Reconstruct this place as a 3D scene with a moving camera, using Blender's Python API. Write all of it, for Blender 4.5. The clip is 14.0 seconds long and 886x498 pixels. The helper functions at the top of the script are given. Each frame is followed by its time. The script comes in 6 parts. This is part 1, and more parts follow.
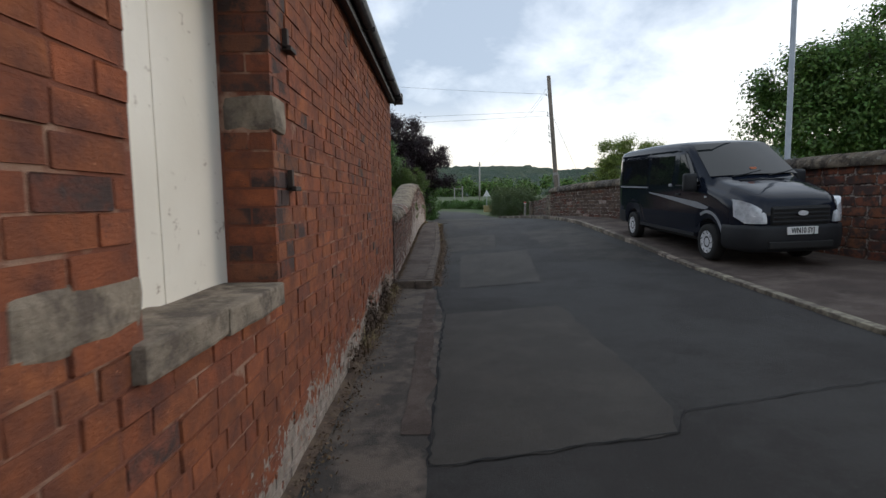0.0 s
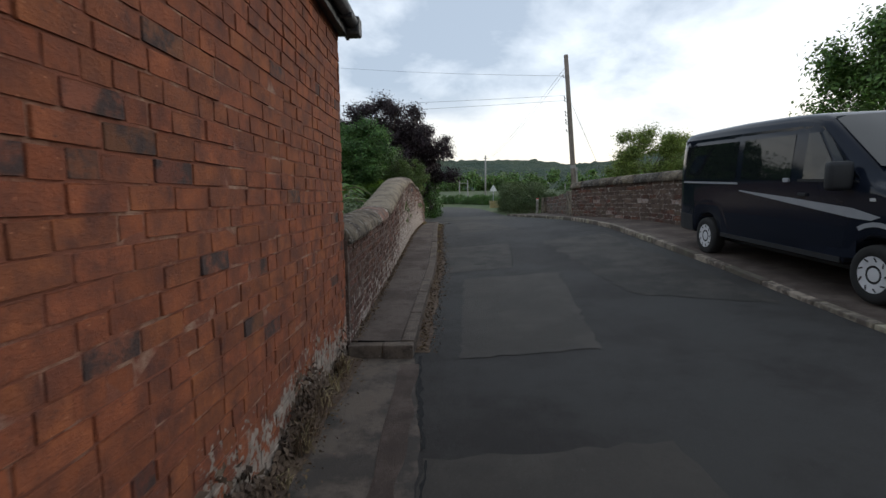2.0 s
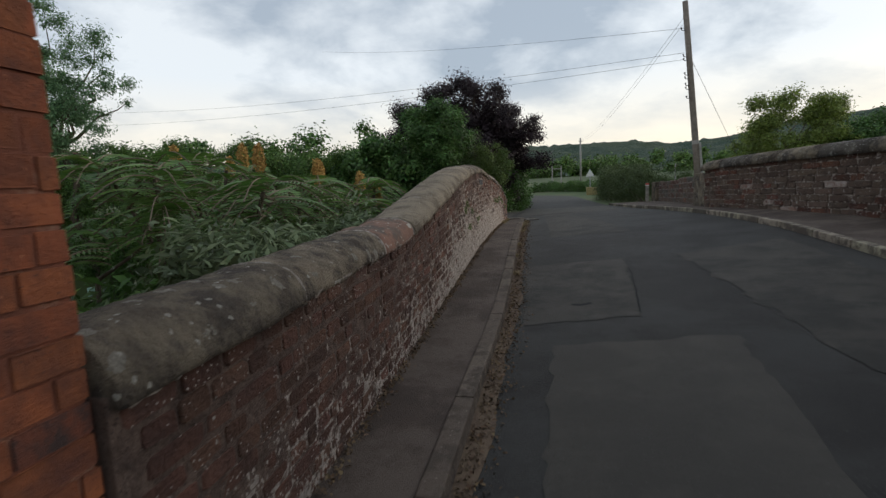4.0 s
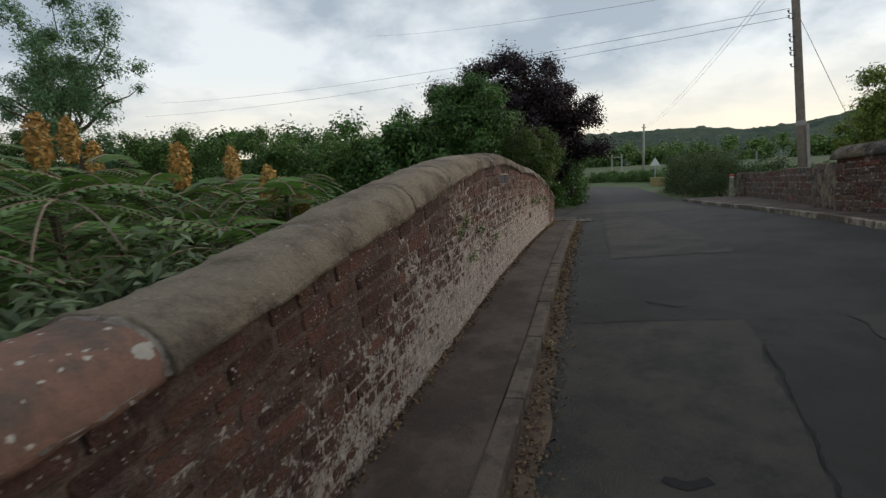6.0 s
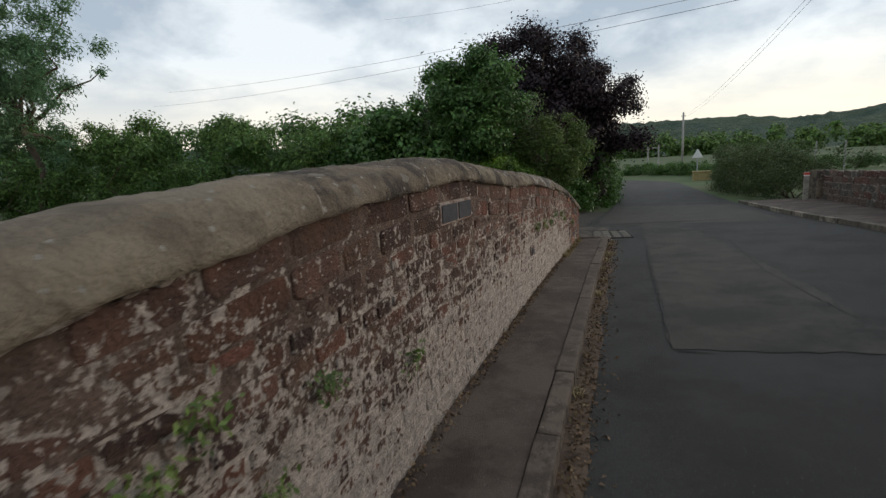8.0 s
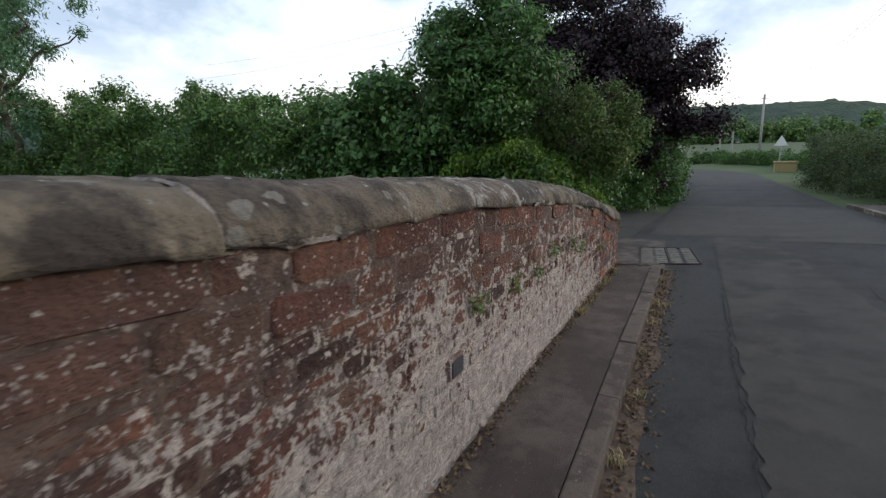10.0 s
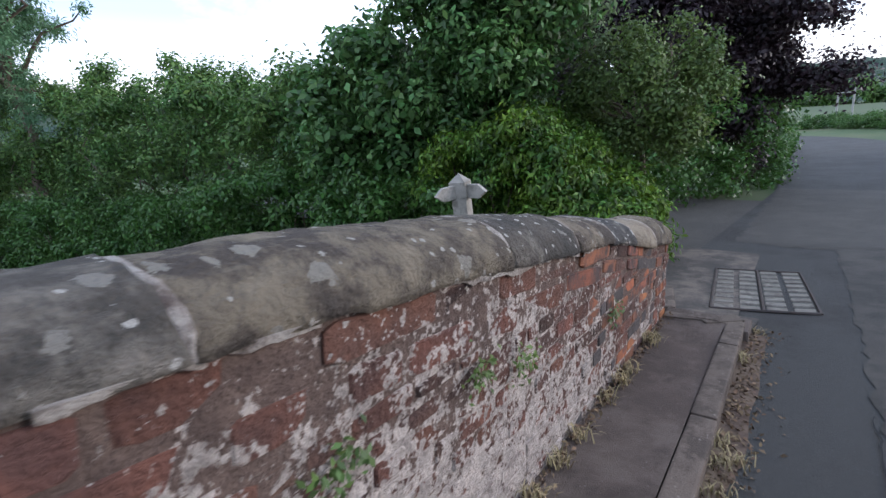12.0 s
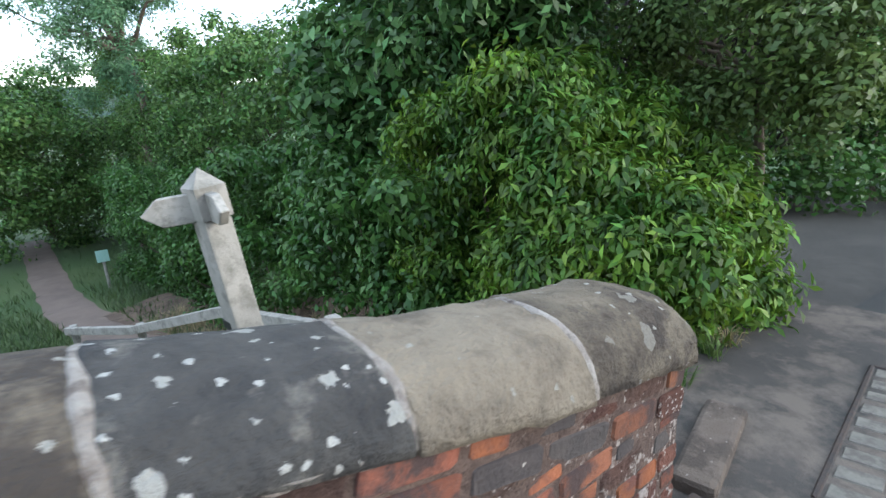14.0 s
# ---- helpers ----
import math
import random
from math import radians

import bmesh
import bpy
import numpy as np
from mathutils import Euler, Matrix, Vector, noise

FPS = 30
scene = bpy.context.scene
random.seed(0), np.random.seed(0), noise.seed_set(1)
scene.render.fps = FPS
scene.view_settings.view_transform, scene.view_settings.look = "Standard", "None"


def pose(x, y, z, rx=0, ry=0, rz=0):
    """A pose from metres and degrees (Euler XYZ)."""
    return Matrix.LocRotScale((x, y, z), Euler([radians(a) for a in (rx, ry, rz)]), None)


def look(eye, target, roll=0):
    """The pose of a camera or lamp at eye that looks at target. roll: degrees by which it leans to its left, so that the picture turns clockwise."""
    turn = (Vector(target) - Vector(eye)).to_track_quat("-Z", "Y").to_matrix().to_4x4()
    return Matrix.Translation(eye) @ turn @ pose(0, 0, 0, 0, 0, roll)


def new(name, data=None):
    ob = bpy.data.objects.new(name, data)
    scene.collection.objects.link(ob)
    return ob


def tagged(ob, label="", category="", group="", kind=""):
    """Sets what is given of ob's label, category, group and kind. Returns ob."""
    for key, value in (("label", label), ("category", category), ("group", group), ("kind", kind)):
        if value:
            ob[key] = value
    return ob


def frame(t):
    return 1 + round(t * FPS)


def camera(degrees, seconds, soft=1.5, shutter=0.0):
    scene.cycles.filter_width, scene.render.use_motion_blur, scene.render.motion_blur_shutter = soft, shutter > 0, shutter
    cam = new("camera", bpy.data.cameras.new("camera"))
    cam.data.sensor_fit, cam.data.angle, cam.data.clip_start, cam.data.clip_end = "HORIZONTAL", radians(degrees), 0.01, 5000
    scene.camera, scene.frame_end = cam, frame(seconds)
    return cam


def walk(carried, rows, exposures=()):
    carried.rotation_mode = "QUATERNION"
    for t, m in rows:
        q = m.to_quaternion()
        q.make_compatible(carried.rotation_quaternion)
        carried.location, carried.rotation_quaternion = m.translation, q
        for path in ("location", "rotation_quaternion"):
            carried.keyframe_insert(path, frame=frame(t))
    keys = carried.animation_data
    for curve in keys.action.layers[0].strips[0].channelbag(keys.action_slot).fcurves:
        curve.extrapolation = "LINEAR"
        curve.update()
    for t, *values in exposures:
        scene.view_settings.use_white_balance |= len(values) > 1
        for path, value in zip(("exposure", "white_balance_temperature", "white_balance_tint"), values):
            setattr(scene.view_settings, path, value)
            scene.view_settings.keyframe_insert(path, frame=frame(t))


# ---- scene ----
cam = camera(84.0, 14.0, soft=1.4, shutter=0.2)
PATH = [
    (0, (0.745, 0.427, 1.359), (0.751, 2.417, 1.168), -0.6),
    (0.5, (0.762, 1.241, 1.39), (0.773, 3.231, 1.191), -0.3),
    (1, (0.815, 2.032, 1.398), (0.829, 4.022, 1.201), -0.4),
    (1.5, (0.814, 2.785, 1.425), (0.821, 4.775, 1.22), -0.6),
    (2, (0.904, 3.63, 1.469), (0.889, 5.618, 1.255), -0.5),
    (2.5, (0.931, 4.41, 1.47), (0.85, 6.394, 1.232), -0.9),
    (3, (1.019, 5.277, 1.491), (0.86, 7.256, 1.248), -1.5),
    (3.5, (1.025, 6.082, 1.494), (0.764, 8.048, 1.236), -1.5),
    (3.7, (1.073, 6.449, 1.518), (0.757, 8.408, 1.268), -2.1),
    (5.8, (1.11, 9.744, 1.662), (0.52, 11.634, 1.382), -2.5),
    (6, (1.121, 10.035, 1.656), (0.521, 11.922, 1.376), -2.8),
    (6.5, (1.034, 10.941, 1.696), (0.408, 12.819, 1.407), -2.7),
    (7, (1.029, 11.709, 1.736), (0.385, 13.58, 1.446), -2.7),
    (7.5, (0.964, 12.451, 1.781), (0.294, 14.312, 1.486), -2.9),
    (8, (0.995, 13.294, 1.858), (0.284, 15.137, 1.546), -2.7),
    (8.2, (0.996, 13.566, 1.903), (0.258, 15.396, 1.578), -2.8),
    (10.3, (0.89, 17.046, 1.916), (-0.048, 18.767, 1.517), -1.4),
    (10.5, (0.862, 17.353, 1.921), (-0.102, 19.055, 1.502), -1.7),
    (11, (0.846, 18.006, 1.949), (-0.164, 19.677, 1.516), -2.0),
    (11.5, (0.868, 18.685, 1.952), (-0.198, 20.318, 1.504), -2.5),
    (12, (0.825, 19.38, 1.934), (-0.331, 20.943, 1.465), -3.0),
    (12.5, (0.815, 20.043, 1.91), (-0.439, 21.521, 1.418), -3.5),
    (13, (0.741, 20.755, 1.853), (-0.608, 22.142, 1.347), -3.1),
    (13.5, (0.743, 21.385, 1.838), (-0.694, 22.675, 1.317), -2.8),
    (14, (0.674, 22.015, 1.779), (-0.864, 23.171, 1.233), -2.8),
]
EXPOSURES = [(0, 0.58, 6350, 11), (1.5, 0.55, 6350, 11), (2.5, 0.48, 6500, 10), (3.5, 0.3, 6600, 10), (6, 0.28, 6750, 9), (7, 0.28, 6750, 9), (8, 0.37, 6700, 9), (10.5, 0.93, 6000, 12), (11.5, 1.32, 5700, 14), (12.5, 1.68, 5500, 16), (13.2, 1.95, 5450, 15), (14, 2.17, 5650, 7)]
walk(cam, [(t, look(eye, target, roll)) for t, eye, target, roll in PATH], EXPOSURES)

# ---- light ----
world = bpy.data.worlds.new("sky")
scene.world = world
world.use_nodes = True
wn, wl = world.node_tree.nodes, world.node_tree.links
SUN_UP, SUN_TURN = radians(14), radians(58)


def wnode(kind, **sets):
    n = wn.new(kind)
    for k, v in sets.items():
        n.inputs[k].default_value = v
    return n


def wmath(op, a, b, clamp=False):
    n = wn.new("ShaderNodeMath")
    n.operation, n.use_clamp = op, clamp
    for i, v in enumerate((a, b)):
        if hasattr(v, "node"):
            wl.new(v, n.inputs[i])
        else:
            n.inputs[i].default_value = v
    return n.outputs[0]


sky = wn.new("ShaderNodeTexSky")
sky.sky_type, sky.sun_disc, sky.sun_elevation, sky.sun_rotation = "NISHITA", False, SUN_UP, SUN_TURN
sky.altitude, sky.air_density, sky.dust_density = 50, 1.0, 1.5
coord = wn.new("ShaderNodeTexCoord")
sep = wn.new("ShaderNodeSeparateXYZ")
wl.new(coord.outputs["Generated"], sep.inputs[0])
up = wmath("MAXIMUM", sep.outputs["Z"], 0.0)
den = wmath("ADD", up, 0.3)
comb = wn.new("ShaderNodeCombineXYZ")
wl.new(wmath("DIVIDE", sep.outputs["X"], den), comb.inputs["X"])
wl.new(wmath("DIVIDE", sep.outputs["Y"], den), comb.inputs["Y"])
big = wnode("ShaderNodeTexNoise", Scale=0.95, Detail=8.0, Roughness=0.55, Distortion=0.2)
fine = wnode("ShaderNodeTexNoise", Scale=2.3, Detail=6.0, Roughness=0.6, Distortion=0.3)
wl.new(comb.outputs[0], big.inputs["Vector"])
wl.new(comb.outputs[0], fine.inputs["Vector"])
# thick grey cloud, bright thin cloud between, a pale clear band at the horizon
thick = wn.new("ShaderNodeMapRange")
thick.inputs["From Min"].default_value, thick.inputs["From Max"].default_value = 0.43, 0.54
wl.new(wmath("ADD", wmath("MULTIPLY", big.outputs["Fac"], 0.75), wmath("MULTIPLY", fine.outputs["Fac"], 0.25)), thick.inputs["Value"])
low = wn.new("ShaderNodeMapRange")
low.inputs["From Min"].default_value, low.inputs["From Max"].default_value = 0.05, 0.21
wl.new(up, low.inputs["Value"])
thick_hi = wmath("MULTIPLY", thick.outputs[0], low.outputs[0], True)
pale = wn.new("ShaderNodeMix")
pale.data_type = "RGBA"
pale.inputs["A"].default_value, pale.inputs["B"].default_value = (0.94, 0.86, 0.72, 1), (0.76, 0.82, 0.88, 1)
wl.new(low.outputs[0], pale.inputs["Factor"])
cloud = wn.new("ShaderNodeMix")
cloud.data_type = "RGBA"
cloud.inputs["B"].default_value = (0.37, 0.44, 0.53, 1)
wl.new(thick_hi, cloud.inputs["Factor"])
wl.new(pale.outputs["Result"], cloud.inputs["A"])
bg_sky, bg_cloud = wn.new("ShaderNodeBackground"), wn.new("ShaderNodeBackground")
bg_sky.inputs["Strength"].default_value, bg_cloud.inputs["Strength"].default_value = 0.10, 1.0
wl.new(sky.outputs[0], bg_sky.inputs["Color"])
wl.new(cloud.outputs["Result"], bg_cloud.inputs["Color"])
cover = wn.new("ShaderNodeMixShader")
cover.inputs[0].default_value = 0.85
wl.new(bg_sky.outputs[0], cover.inputs[1])
wl.new(bg_cloud.outputs[0], cover.inputs[2])
wl.new(cover.outputs[0], wn["World Output"].inputs["Surface"])

sun = new("sun", bpy.data.lights.new("sun", "SUN"))
sun.data.energy, sun.data.angle, sun.data.color = 1.1, radians(25), (1.0, 0.9, 0.76)
sun.matrix_world = look((0, 0, 0), (-math.sin(SUN_TURN) * math.cos(SUN_UP), -math.cos(SUN_TURN) * math.cos(SUN_UP), -math.sin(SUN_UP)))


# ---- materials ----
def shade(name, a, b, scale=8.0, rough=0.8, bump=0.3, bump_scale=60.0, vary=0.0, tint=None, tint_amount=0.0, tint_scale=3.0, tint_soft=0.12,
          spots=None, spot_scale=30.0, spot_size=0.2, spot_cover=0.5, specks=None, metal=0.0, coat=0.0, leafy=0.0, bump_dist=0.01, spec=0.35, hue_up=0.05, lime=None):
    """A surface of two mixed colours, a second stain at a larger scale, round spots, grain relief and variation from piece to piece."""
    m = bpy.data.materials.new(name)
    m.use_nodes = True
    n, l = m.node_tree.nodes, m.node_tree.links
    p = n["Principled BSDF"]
    geo = n.new("ShaderNodeNewGeometry")

    def tex(sc, detail=5.0, r=0.6):
        t = n.new("ShaderNodeTexNoise")
        t.inputs["Scale"].default_value, t.inputs["Detail"].default_value, t.inputs["Roughness"].default_value = sc, detail, r
        l.new(geo.outputs["Position"], t.inputs["Vector"])
        return t.outputs["Fac"]

    def mixed(fac, ca, cb):
        x = n.new("ShaderNodeMix")
        x.data_type = "RGBA"
        for k, v in (("Factor", fac), ("A", ca), ("B", cb)):
            if hasattr(v, "node"):
                l.new(v, x.inputs[k])
            else:
                x.inputs[k].default_value = v if k == "Factor" else (*v, 1)
        return x.outputs["Result"]

    def ranged(v, lo, hi, to=1.0):
        r = n.new("ShaderNodeMapRange")
        r.inputs["From Min"].default_value, r.inputs["From Max"].default_value, r.inputs["To Max"].default_value = lo, hi, to
        l.new(v, r.inputs["Value"])
        return r.outputs[0]

    c = mixed(ranged(tex(scale), 0.35, 0.65), a, b)
    if vary:
        info = n.new("ShaderNodeObjectInfo")
        add = n.new("ShaderNodeMath")
        add.operation = "ADD"
        l.new(info.outputs["Random"], add.inputs[0])
        l.new(geo.outputs["Random Per Island"], add.inputs[1])
        fr = n.new("ShaderNodeMath")
        fr.operation = "FRACT"
        l.new(add.outputs[0], fr.inputs[0])
        hsv = n.new("ShaderNodeHueSaturation")
        l.new(c, hsv.inputs["Color"])
        val = n.new("ShaderNodeMapRange")
        val.inputs["To Min"].default_value, val.inputs["To Max"].default_value = 1 - vary, 1 + vary * 0.7
        l.new(fr.outputs[0], val.inputs["Value"])
        l.new(val.outputs[0], hsv.inputs["Value"])
        mul = n.new("ShaderNodeMath")
        mul.operation = "MULTIPLY"
        mul.inputs[1].default_value = 7.31
        l.new(fr.outputs[0], mul.inputs[0])
        fr2 = n.new("ShaderNodeMath")
        fr2.operation = "FRACT"
        l.new(mul.outputs[0], fr2.inputs[0])
        hue = n.new("ShaderNodeMapRange")
        hue.inputs["To Min"].default_value, hue.inputs["To Max"].default_value = 0.5 - 0.006 * vary, 0.5 + hue_up * vary
        l.new(fr2.outputs[0], hue.inputs["Value"])
        l.new(hue.outputs[0], hsv.inputs["Hue"])
        c = hsv.outputs["Color"]
    if tint:
        c = mixed(ranged(tex(tint_scale, 8.0, 0.7), 0.66 - tint_amount * 0.35 - tint_soft / 2, 0.66 - tint_amount * 0.35 + tint_soft / 2), c, tint)
    layers = [(spots, spot_scale, spot_size, spot_cover)] if spots else []
    if specks:
        layers.append(specks)
    for spots, spot_scale, spot_size, spot_cover in layers:
        v = n.new("ShaderNodeTexVoronoi")
        v.inputs["Scale"].default_value = spot_scale
        l.new(geo.outputs["Position"], v.inputs["Vector"])
        near = n.new("ShaderNodeMath")
        near.operation = "LESS_THAN"
        add2 = n.new("ShaderNodeMath")
        add2.operation = "MULTIPLY_ADD"
        l.new(tex(spot_scale * 2.5, 3.0), add2.inputs[0])
        add2.inputs[1].default_value = 0.75
        l.new(v.outputs["Distance"], add2.inputs[2])
        l.new(add2.outputs[0], near.inputs[0])
        near.inputs[1].default_value = spot_size + 0.36
        some = n.new("ShaderNodeMath")
        some.operation = "LESS_THAN"
        sc = n.new("ShaderNodeSeparateColor")
        l.new(v.outputs["Color"], sc.inputs[0])
        l.new(sc.outputs[0], some.inputs[0])
        some.inputs[1].default_value = spot_cover
        both = n.new("ShaderNodeMath")
        both.operation = "MULTIPLY"
        l.new(near.outputs[0], both.inputs[0])
        l.new(some.outputs[0], both.inputs[1])
        c = mixed(both.outputs[0], c, spots)
    if lime:
        # flaking limewash that reaches up to a ragged line above the ground
        colour, top, fade, sc, (c0, c2, yc), shifts = lime

        def calc(op, u, v):
            x = n.new("ShaderNodeMath")
            x.operation = op
            for i, w in enumerate((u, v)):
                if hasattr(w, "node"):
                    l.new(w, x.inputs[i])
                else:
                    x.inputs[i].default_value = w
            return x.outputs[0]

        xyz = n.new("ShaderNodeSeparateXYZ")
        l.new(geo.outputs["Position"], xyz.inputs[0])
        dy = calc("SUBTRACT", xyz.outputs["Y"], yc)
        ground = calc("ADD", calc("MULTIPLY", calc("MULTIPLY", dy, dy), c2), c0)
        reach = calc("MULTIPLY", calc("SUBTRACT", top, calc("SUBTRACT", xyz.outputs["Z"], ground)), fade)
        for y0, y1, amount in shifts:
            reach = calc("ADD", reach, ranged(xyz.outputs["Y"], y0, y1, amount))
        for f, amp in ((0.9, 1.2), (sc, 2.2), (sc * 3.5, 2.0)):
            reach = calc("ADD", reach, calc("MULTIPLY", calc("SUBTRACT", tex(f, 6.0, 0.65), 0.5), amp))
        c = mixed(ranged(reach, -0.02, 0.07, 0.94), c, mixed(ranged(tex(sc * 1.7), 0.35, 0.65), colour, tuple(0.5 * q for q in colour)))
    l.new(c, p.inputs["Base Color"])
    p.inputs["Roughness"].default_value, p.inputs["Metallic"].default_value, p.inputs["Coat Weight"].default_value = rough, metal, coat
    p.inputs["Specular IOR Level"].default_value = spec
    if bump:
        bp = n.new("ShaderNodeBump")
        bp.inputs["Strength"].default_value, bp.inputs["Distance"].default_value = bump, bump_dist
        l.new(tex(bump_scale, 6.0, 0.65), bp.inputs["Height"])
        l.new(bp.outputs[0], p.inputs["Normal"])
    if leafy:
        tr = n.new("ShaderNodeBsdfTranslucent")
        l.new(c, tr.inputs["Color"])
        mx = n.new("ShaderNodeMixShader")
        mx.inputs[0].default_value = leafy
        l.new(p.outputs[0], mx.inputs[1])
        l.new(tr.outputs[0], mx.inputs[2])
        l.new(mx.outputs[0], n["Material Output"].inputs["Surface"])
    return m


M_ASPHALT = shade("asphalt", (0.037, 0.034, 0.032), (0.050, 0.046, 0.043), 1.2, 0.78, 1.0, 200, spec=0.2, tint=(0.054, 0.052, 0.049), tint_amount=0.45, tint_scale=0.6, spots=(0.11, 0.11, 0.105), spot_scale=75, spot_size=0.17, spot_cover=0.25, specks=((0.018, 0.018, 0.018), 110, 0.2, 0.3))
M_PATCH = shade("asphalt patch", (0.067, 0.061, 0.054), (0.084, 0.076, 0.066), 2.0, 0.8, 1.0, 200, spec=0.2, tint=(0.066, 0.060, 0.053), tint_amount=0.4, tint_scale=1.5, spots=(0.14, 0.13, 0.12), spot_scale=75, spot_size=0.17, spot_cover=0.25, specks=((0.025, 0.024, 0.022), 110, 0.2, 0.3))
# patch colour taken darker over the bridge to offset the exposure there
M_PATCH_DARK = shade("darker asphalt patch", (0.062, 0.056, 0.050), (0.08, 0.072, 0.062), 2.0, 0.8, 1.0, 200, spec=0.2, tint=(0.045, 0.042, 0.038), tint_amount=0.4, tint_scale=1.5, spots=(0.14, 0.13, 0.12), spot_scale=75, spot_size=0.17, spot_cover=0.25, specks=((0.025, 0.024, 0.022), 110, 0.2, 0.3))
M_OLD = shade("old tarmac", (0.050, 0.044, 0.039), (0.074, 0.063, 0.054), 2.5, 0.9, 0.8, 120, tint=(0.14, 0.112, 0.09), tint_amount=0.42, tint_scale=2.0)
M_PAVE = shade("footway tarmac", (0.056, 0.040, 0.033), (0.080, 0.058, 0.047), 2.2, 0.9, 0.9, 180, tint=(0.115, 0.088, 0.072), tint_amount=0.4, tint_scale=1.5, spots=(0.2, 0.17, 0.15), spot_scale=60, spot_size=0.14, spot_cover=0.16)
M_CRACK = shade("crack", (0.012, 0.012, 0.012), (0.02, 0.02, 0.02), 20, 0.95, 0.2)
M_KERB = shade("kerb stone", (0.115, 0.086, 0.068), (0.165, 0.128, 0.102), 5, 0.9, 0.9, 90, vary=0.2, tint=(0.07, 0.053, 0.042), tint_amount=0.45, tint_scale=5, specks=((0.25, 0.21, 0.18), 40, 0.16, 0.25))
M_BRICK = shade("red brick", (0.345, 0.102, 0.042), (0.26, 0.077, 0.034), 7, 0.87, 0.8, 90, vary=0.17, hue_up=0.035, tint=(0.115, 0.043, 0.030), tint_amount=0.40, tint_scale=5, tint_soft=0.26, spots=(0.42, 0.17, 0.09), spot_scale=40, spot_size=0.1, spot_cover=0.15, specks=((0.10, 0.04, 0.03), 60, 0.14, 0.3), lime=((0.42, 0.35, 0.29), 0.22, 2.0, 7, (0.0, 0.0024, 0.0), ()))
M_BRICK_BARE = shade("bare orange brick", (0.33, 0.105, 0.045), (0.24, 0.08, 0.04), 8, 0.88, 0.8, 90, vary=0.25, tint=(0.13, 0.055, 0.04), tint_amount=0.42, tint_scale=6, spots=(0.42, 0.36, 0.31), spot_scale=26, spot_size=0.16, spot_cover=0.3)
M_BRICK_DARK = shade("dark brick", (0.17, 0.062, 0.040), (0.23, 0.075, 0.042), 8, 0.87, 0.8, 90, vary=0.3, tint=(0.06, 0.038, 0.034), tint_amount=0.45, tint_scale=6)
M_BRICK_LOW = shade("limewashed brick", (0.32, 0.115, 0.06), (0.24, 0.09, 0.055), 9, 0.9, 0.8, 80, vary=0.25, tint=(0.48, 0.39, 0.33), tint_amount=0.52, tint_scale=7, tint_soft=0.05, bump_dist=0.015)
M_MORTAR = shade("brick mortar", (0.25, 0.088, 0.052), (0.16, 0.062, 0.04), 6, 0.95, 0.8, 150, tint=(0.36, 0.22, 0.155), tint_amount=0.27, tint_scale=3.4, tint_soft=0.1, lime=((0.42, 0.35, 0.29), 0.22, 2.0, 7, (0.0, 0.0024, 0.0), ()))
M_STONE = shade("red sandstone", (0.18, 0.070, 0.045), (0.085, 0.044, 0.036), 7, 0.93, 1.0, 50, vary=0.4, hue_up=0.03, tint=(0.42, 0.37, 0.33), tint_amount=0.16, tint_scale=20, tint_soft=0.03, spots=(0.48, 0.43, 0.38), spot_scale=22, spot_size=0.17, spot_cover=0.35, bump_dist=0.04, specks=((0.42, 0.36, 0.31), 60, 0.2, 0.3))
M_STONE_MID = shade("flaking limed sandstone", (0.19, 0.085, 0.062), (0.12, 0.06, 0.048), 8, 0.94, 1.0, 40, vary=0.3, hue_up=0.03, tint=(0.43, 0.37, 0.32), tint_amount=0.42, tint_scale=15, tint_soft=0.06, spots=(0.48, 0.43, 0.38), spot_scale=26, spot_size=0.16, spot_cover=0.4, bump_dist=0.045, specks=((0.10, 0.055, 0.042), 50, 0.2, 0.3))
HUMP = (0.53, -0.0037, 18.0)
WASH = (0.58, 0.495, 0.435)
BAYS = ((13.9, 11.6, -0.5), (20.9, 22.3, -0.5))
FLECK = dict(spots=(0.46, 0.41, 0.36), spot_scale=24, spot_size=0.2, spot_cover=0.5, specks=((0.5, 0.44, 0.39), 60, 0.24, 0.4), bump_dist=0.04)
M_COURSE_RED = shade("red sandstone course", (0.178, 0.074, 0.050), (0.10, 0.049, 0.039), 7, 0.93, 1.0, 45, vary=0.3, hue_up=0.03, lime=(WASH, 0.64, 0.7, 10, HUMP, BAYS), **FLECK)
M_COURSE_BROWN = shade("purple-brown sandstone course", (0.125, 0.064, 0.047), (0.070, 0.040, 0.033), 7, 0.93, 1.0, 45, vary=0.4, hue_up=0.03, lime=(WASH, 0.64, 0.7, 10, HUMP, BAYS), **FLECK)
M_COURSE_OLD = shade("bare brown brick course", (0.15, 0.068, 0.048), (0.095, 0.05, 0.04), 7, 0.93, 1.0, 45, vary=0.4, hue_up=0.03, lime=(WASH, 0.45, 0.8, 10, HUMP, BAYS), **FLECK)
M_BED = shade("worn bedding mortar", (0.17, 0.115, 0.09), (0.085, 0.056, 0.045), 14, 0.95, 1.0, 60, lime=(WASH, 0.80, 0.7, 12, HUMP, BAYS), specks=((0.08, 0.052, 0.042), 55, 0.24, 0.35), bump_dist=0.03)
M_STONE_BROWN = shade("brown wall stone", (0.17, 0.112, 0.085), (0.105, 0.072, 0.057), 6, 0.93, 1.0, 50, vary=0.3, tint=(0.44, 0.40, 0.36), tint_amount=0.13, tint_scale=7, tint_soft=0.04, spots=(0.35, 0.3, 0.26), spot_scale=22, spot_size=0.14, spot_cover=0.3, bump_dist=0.04)
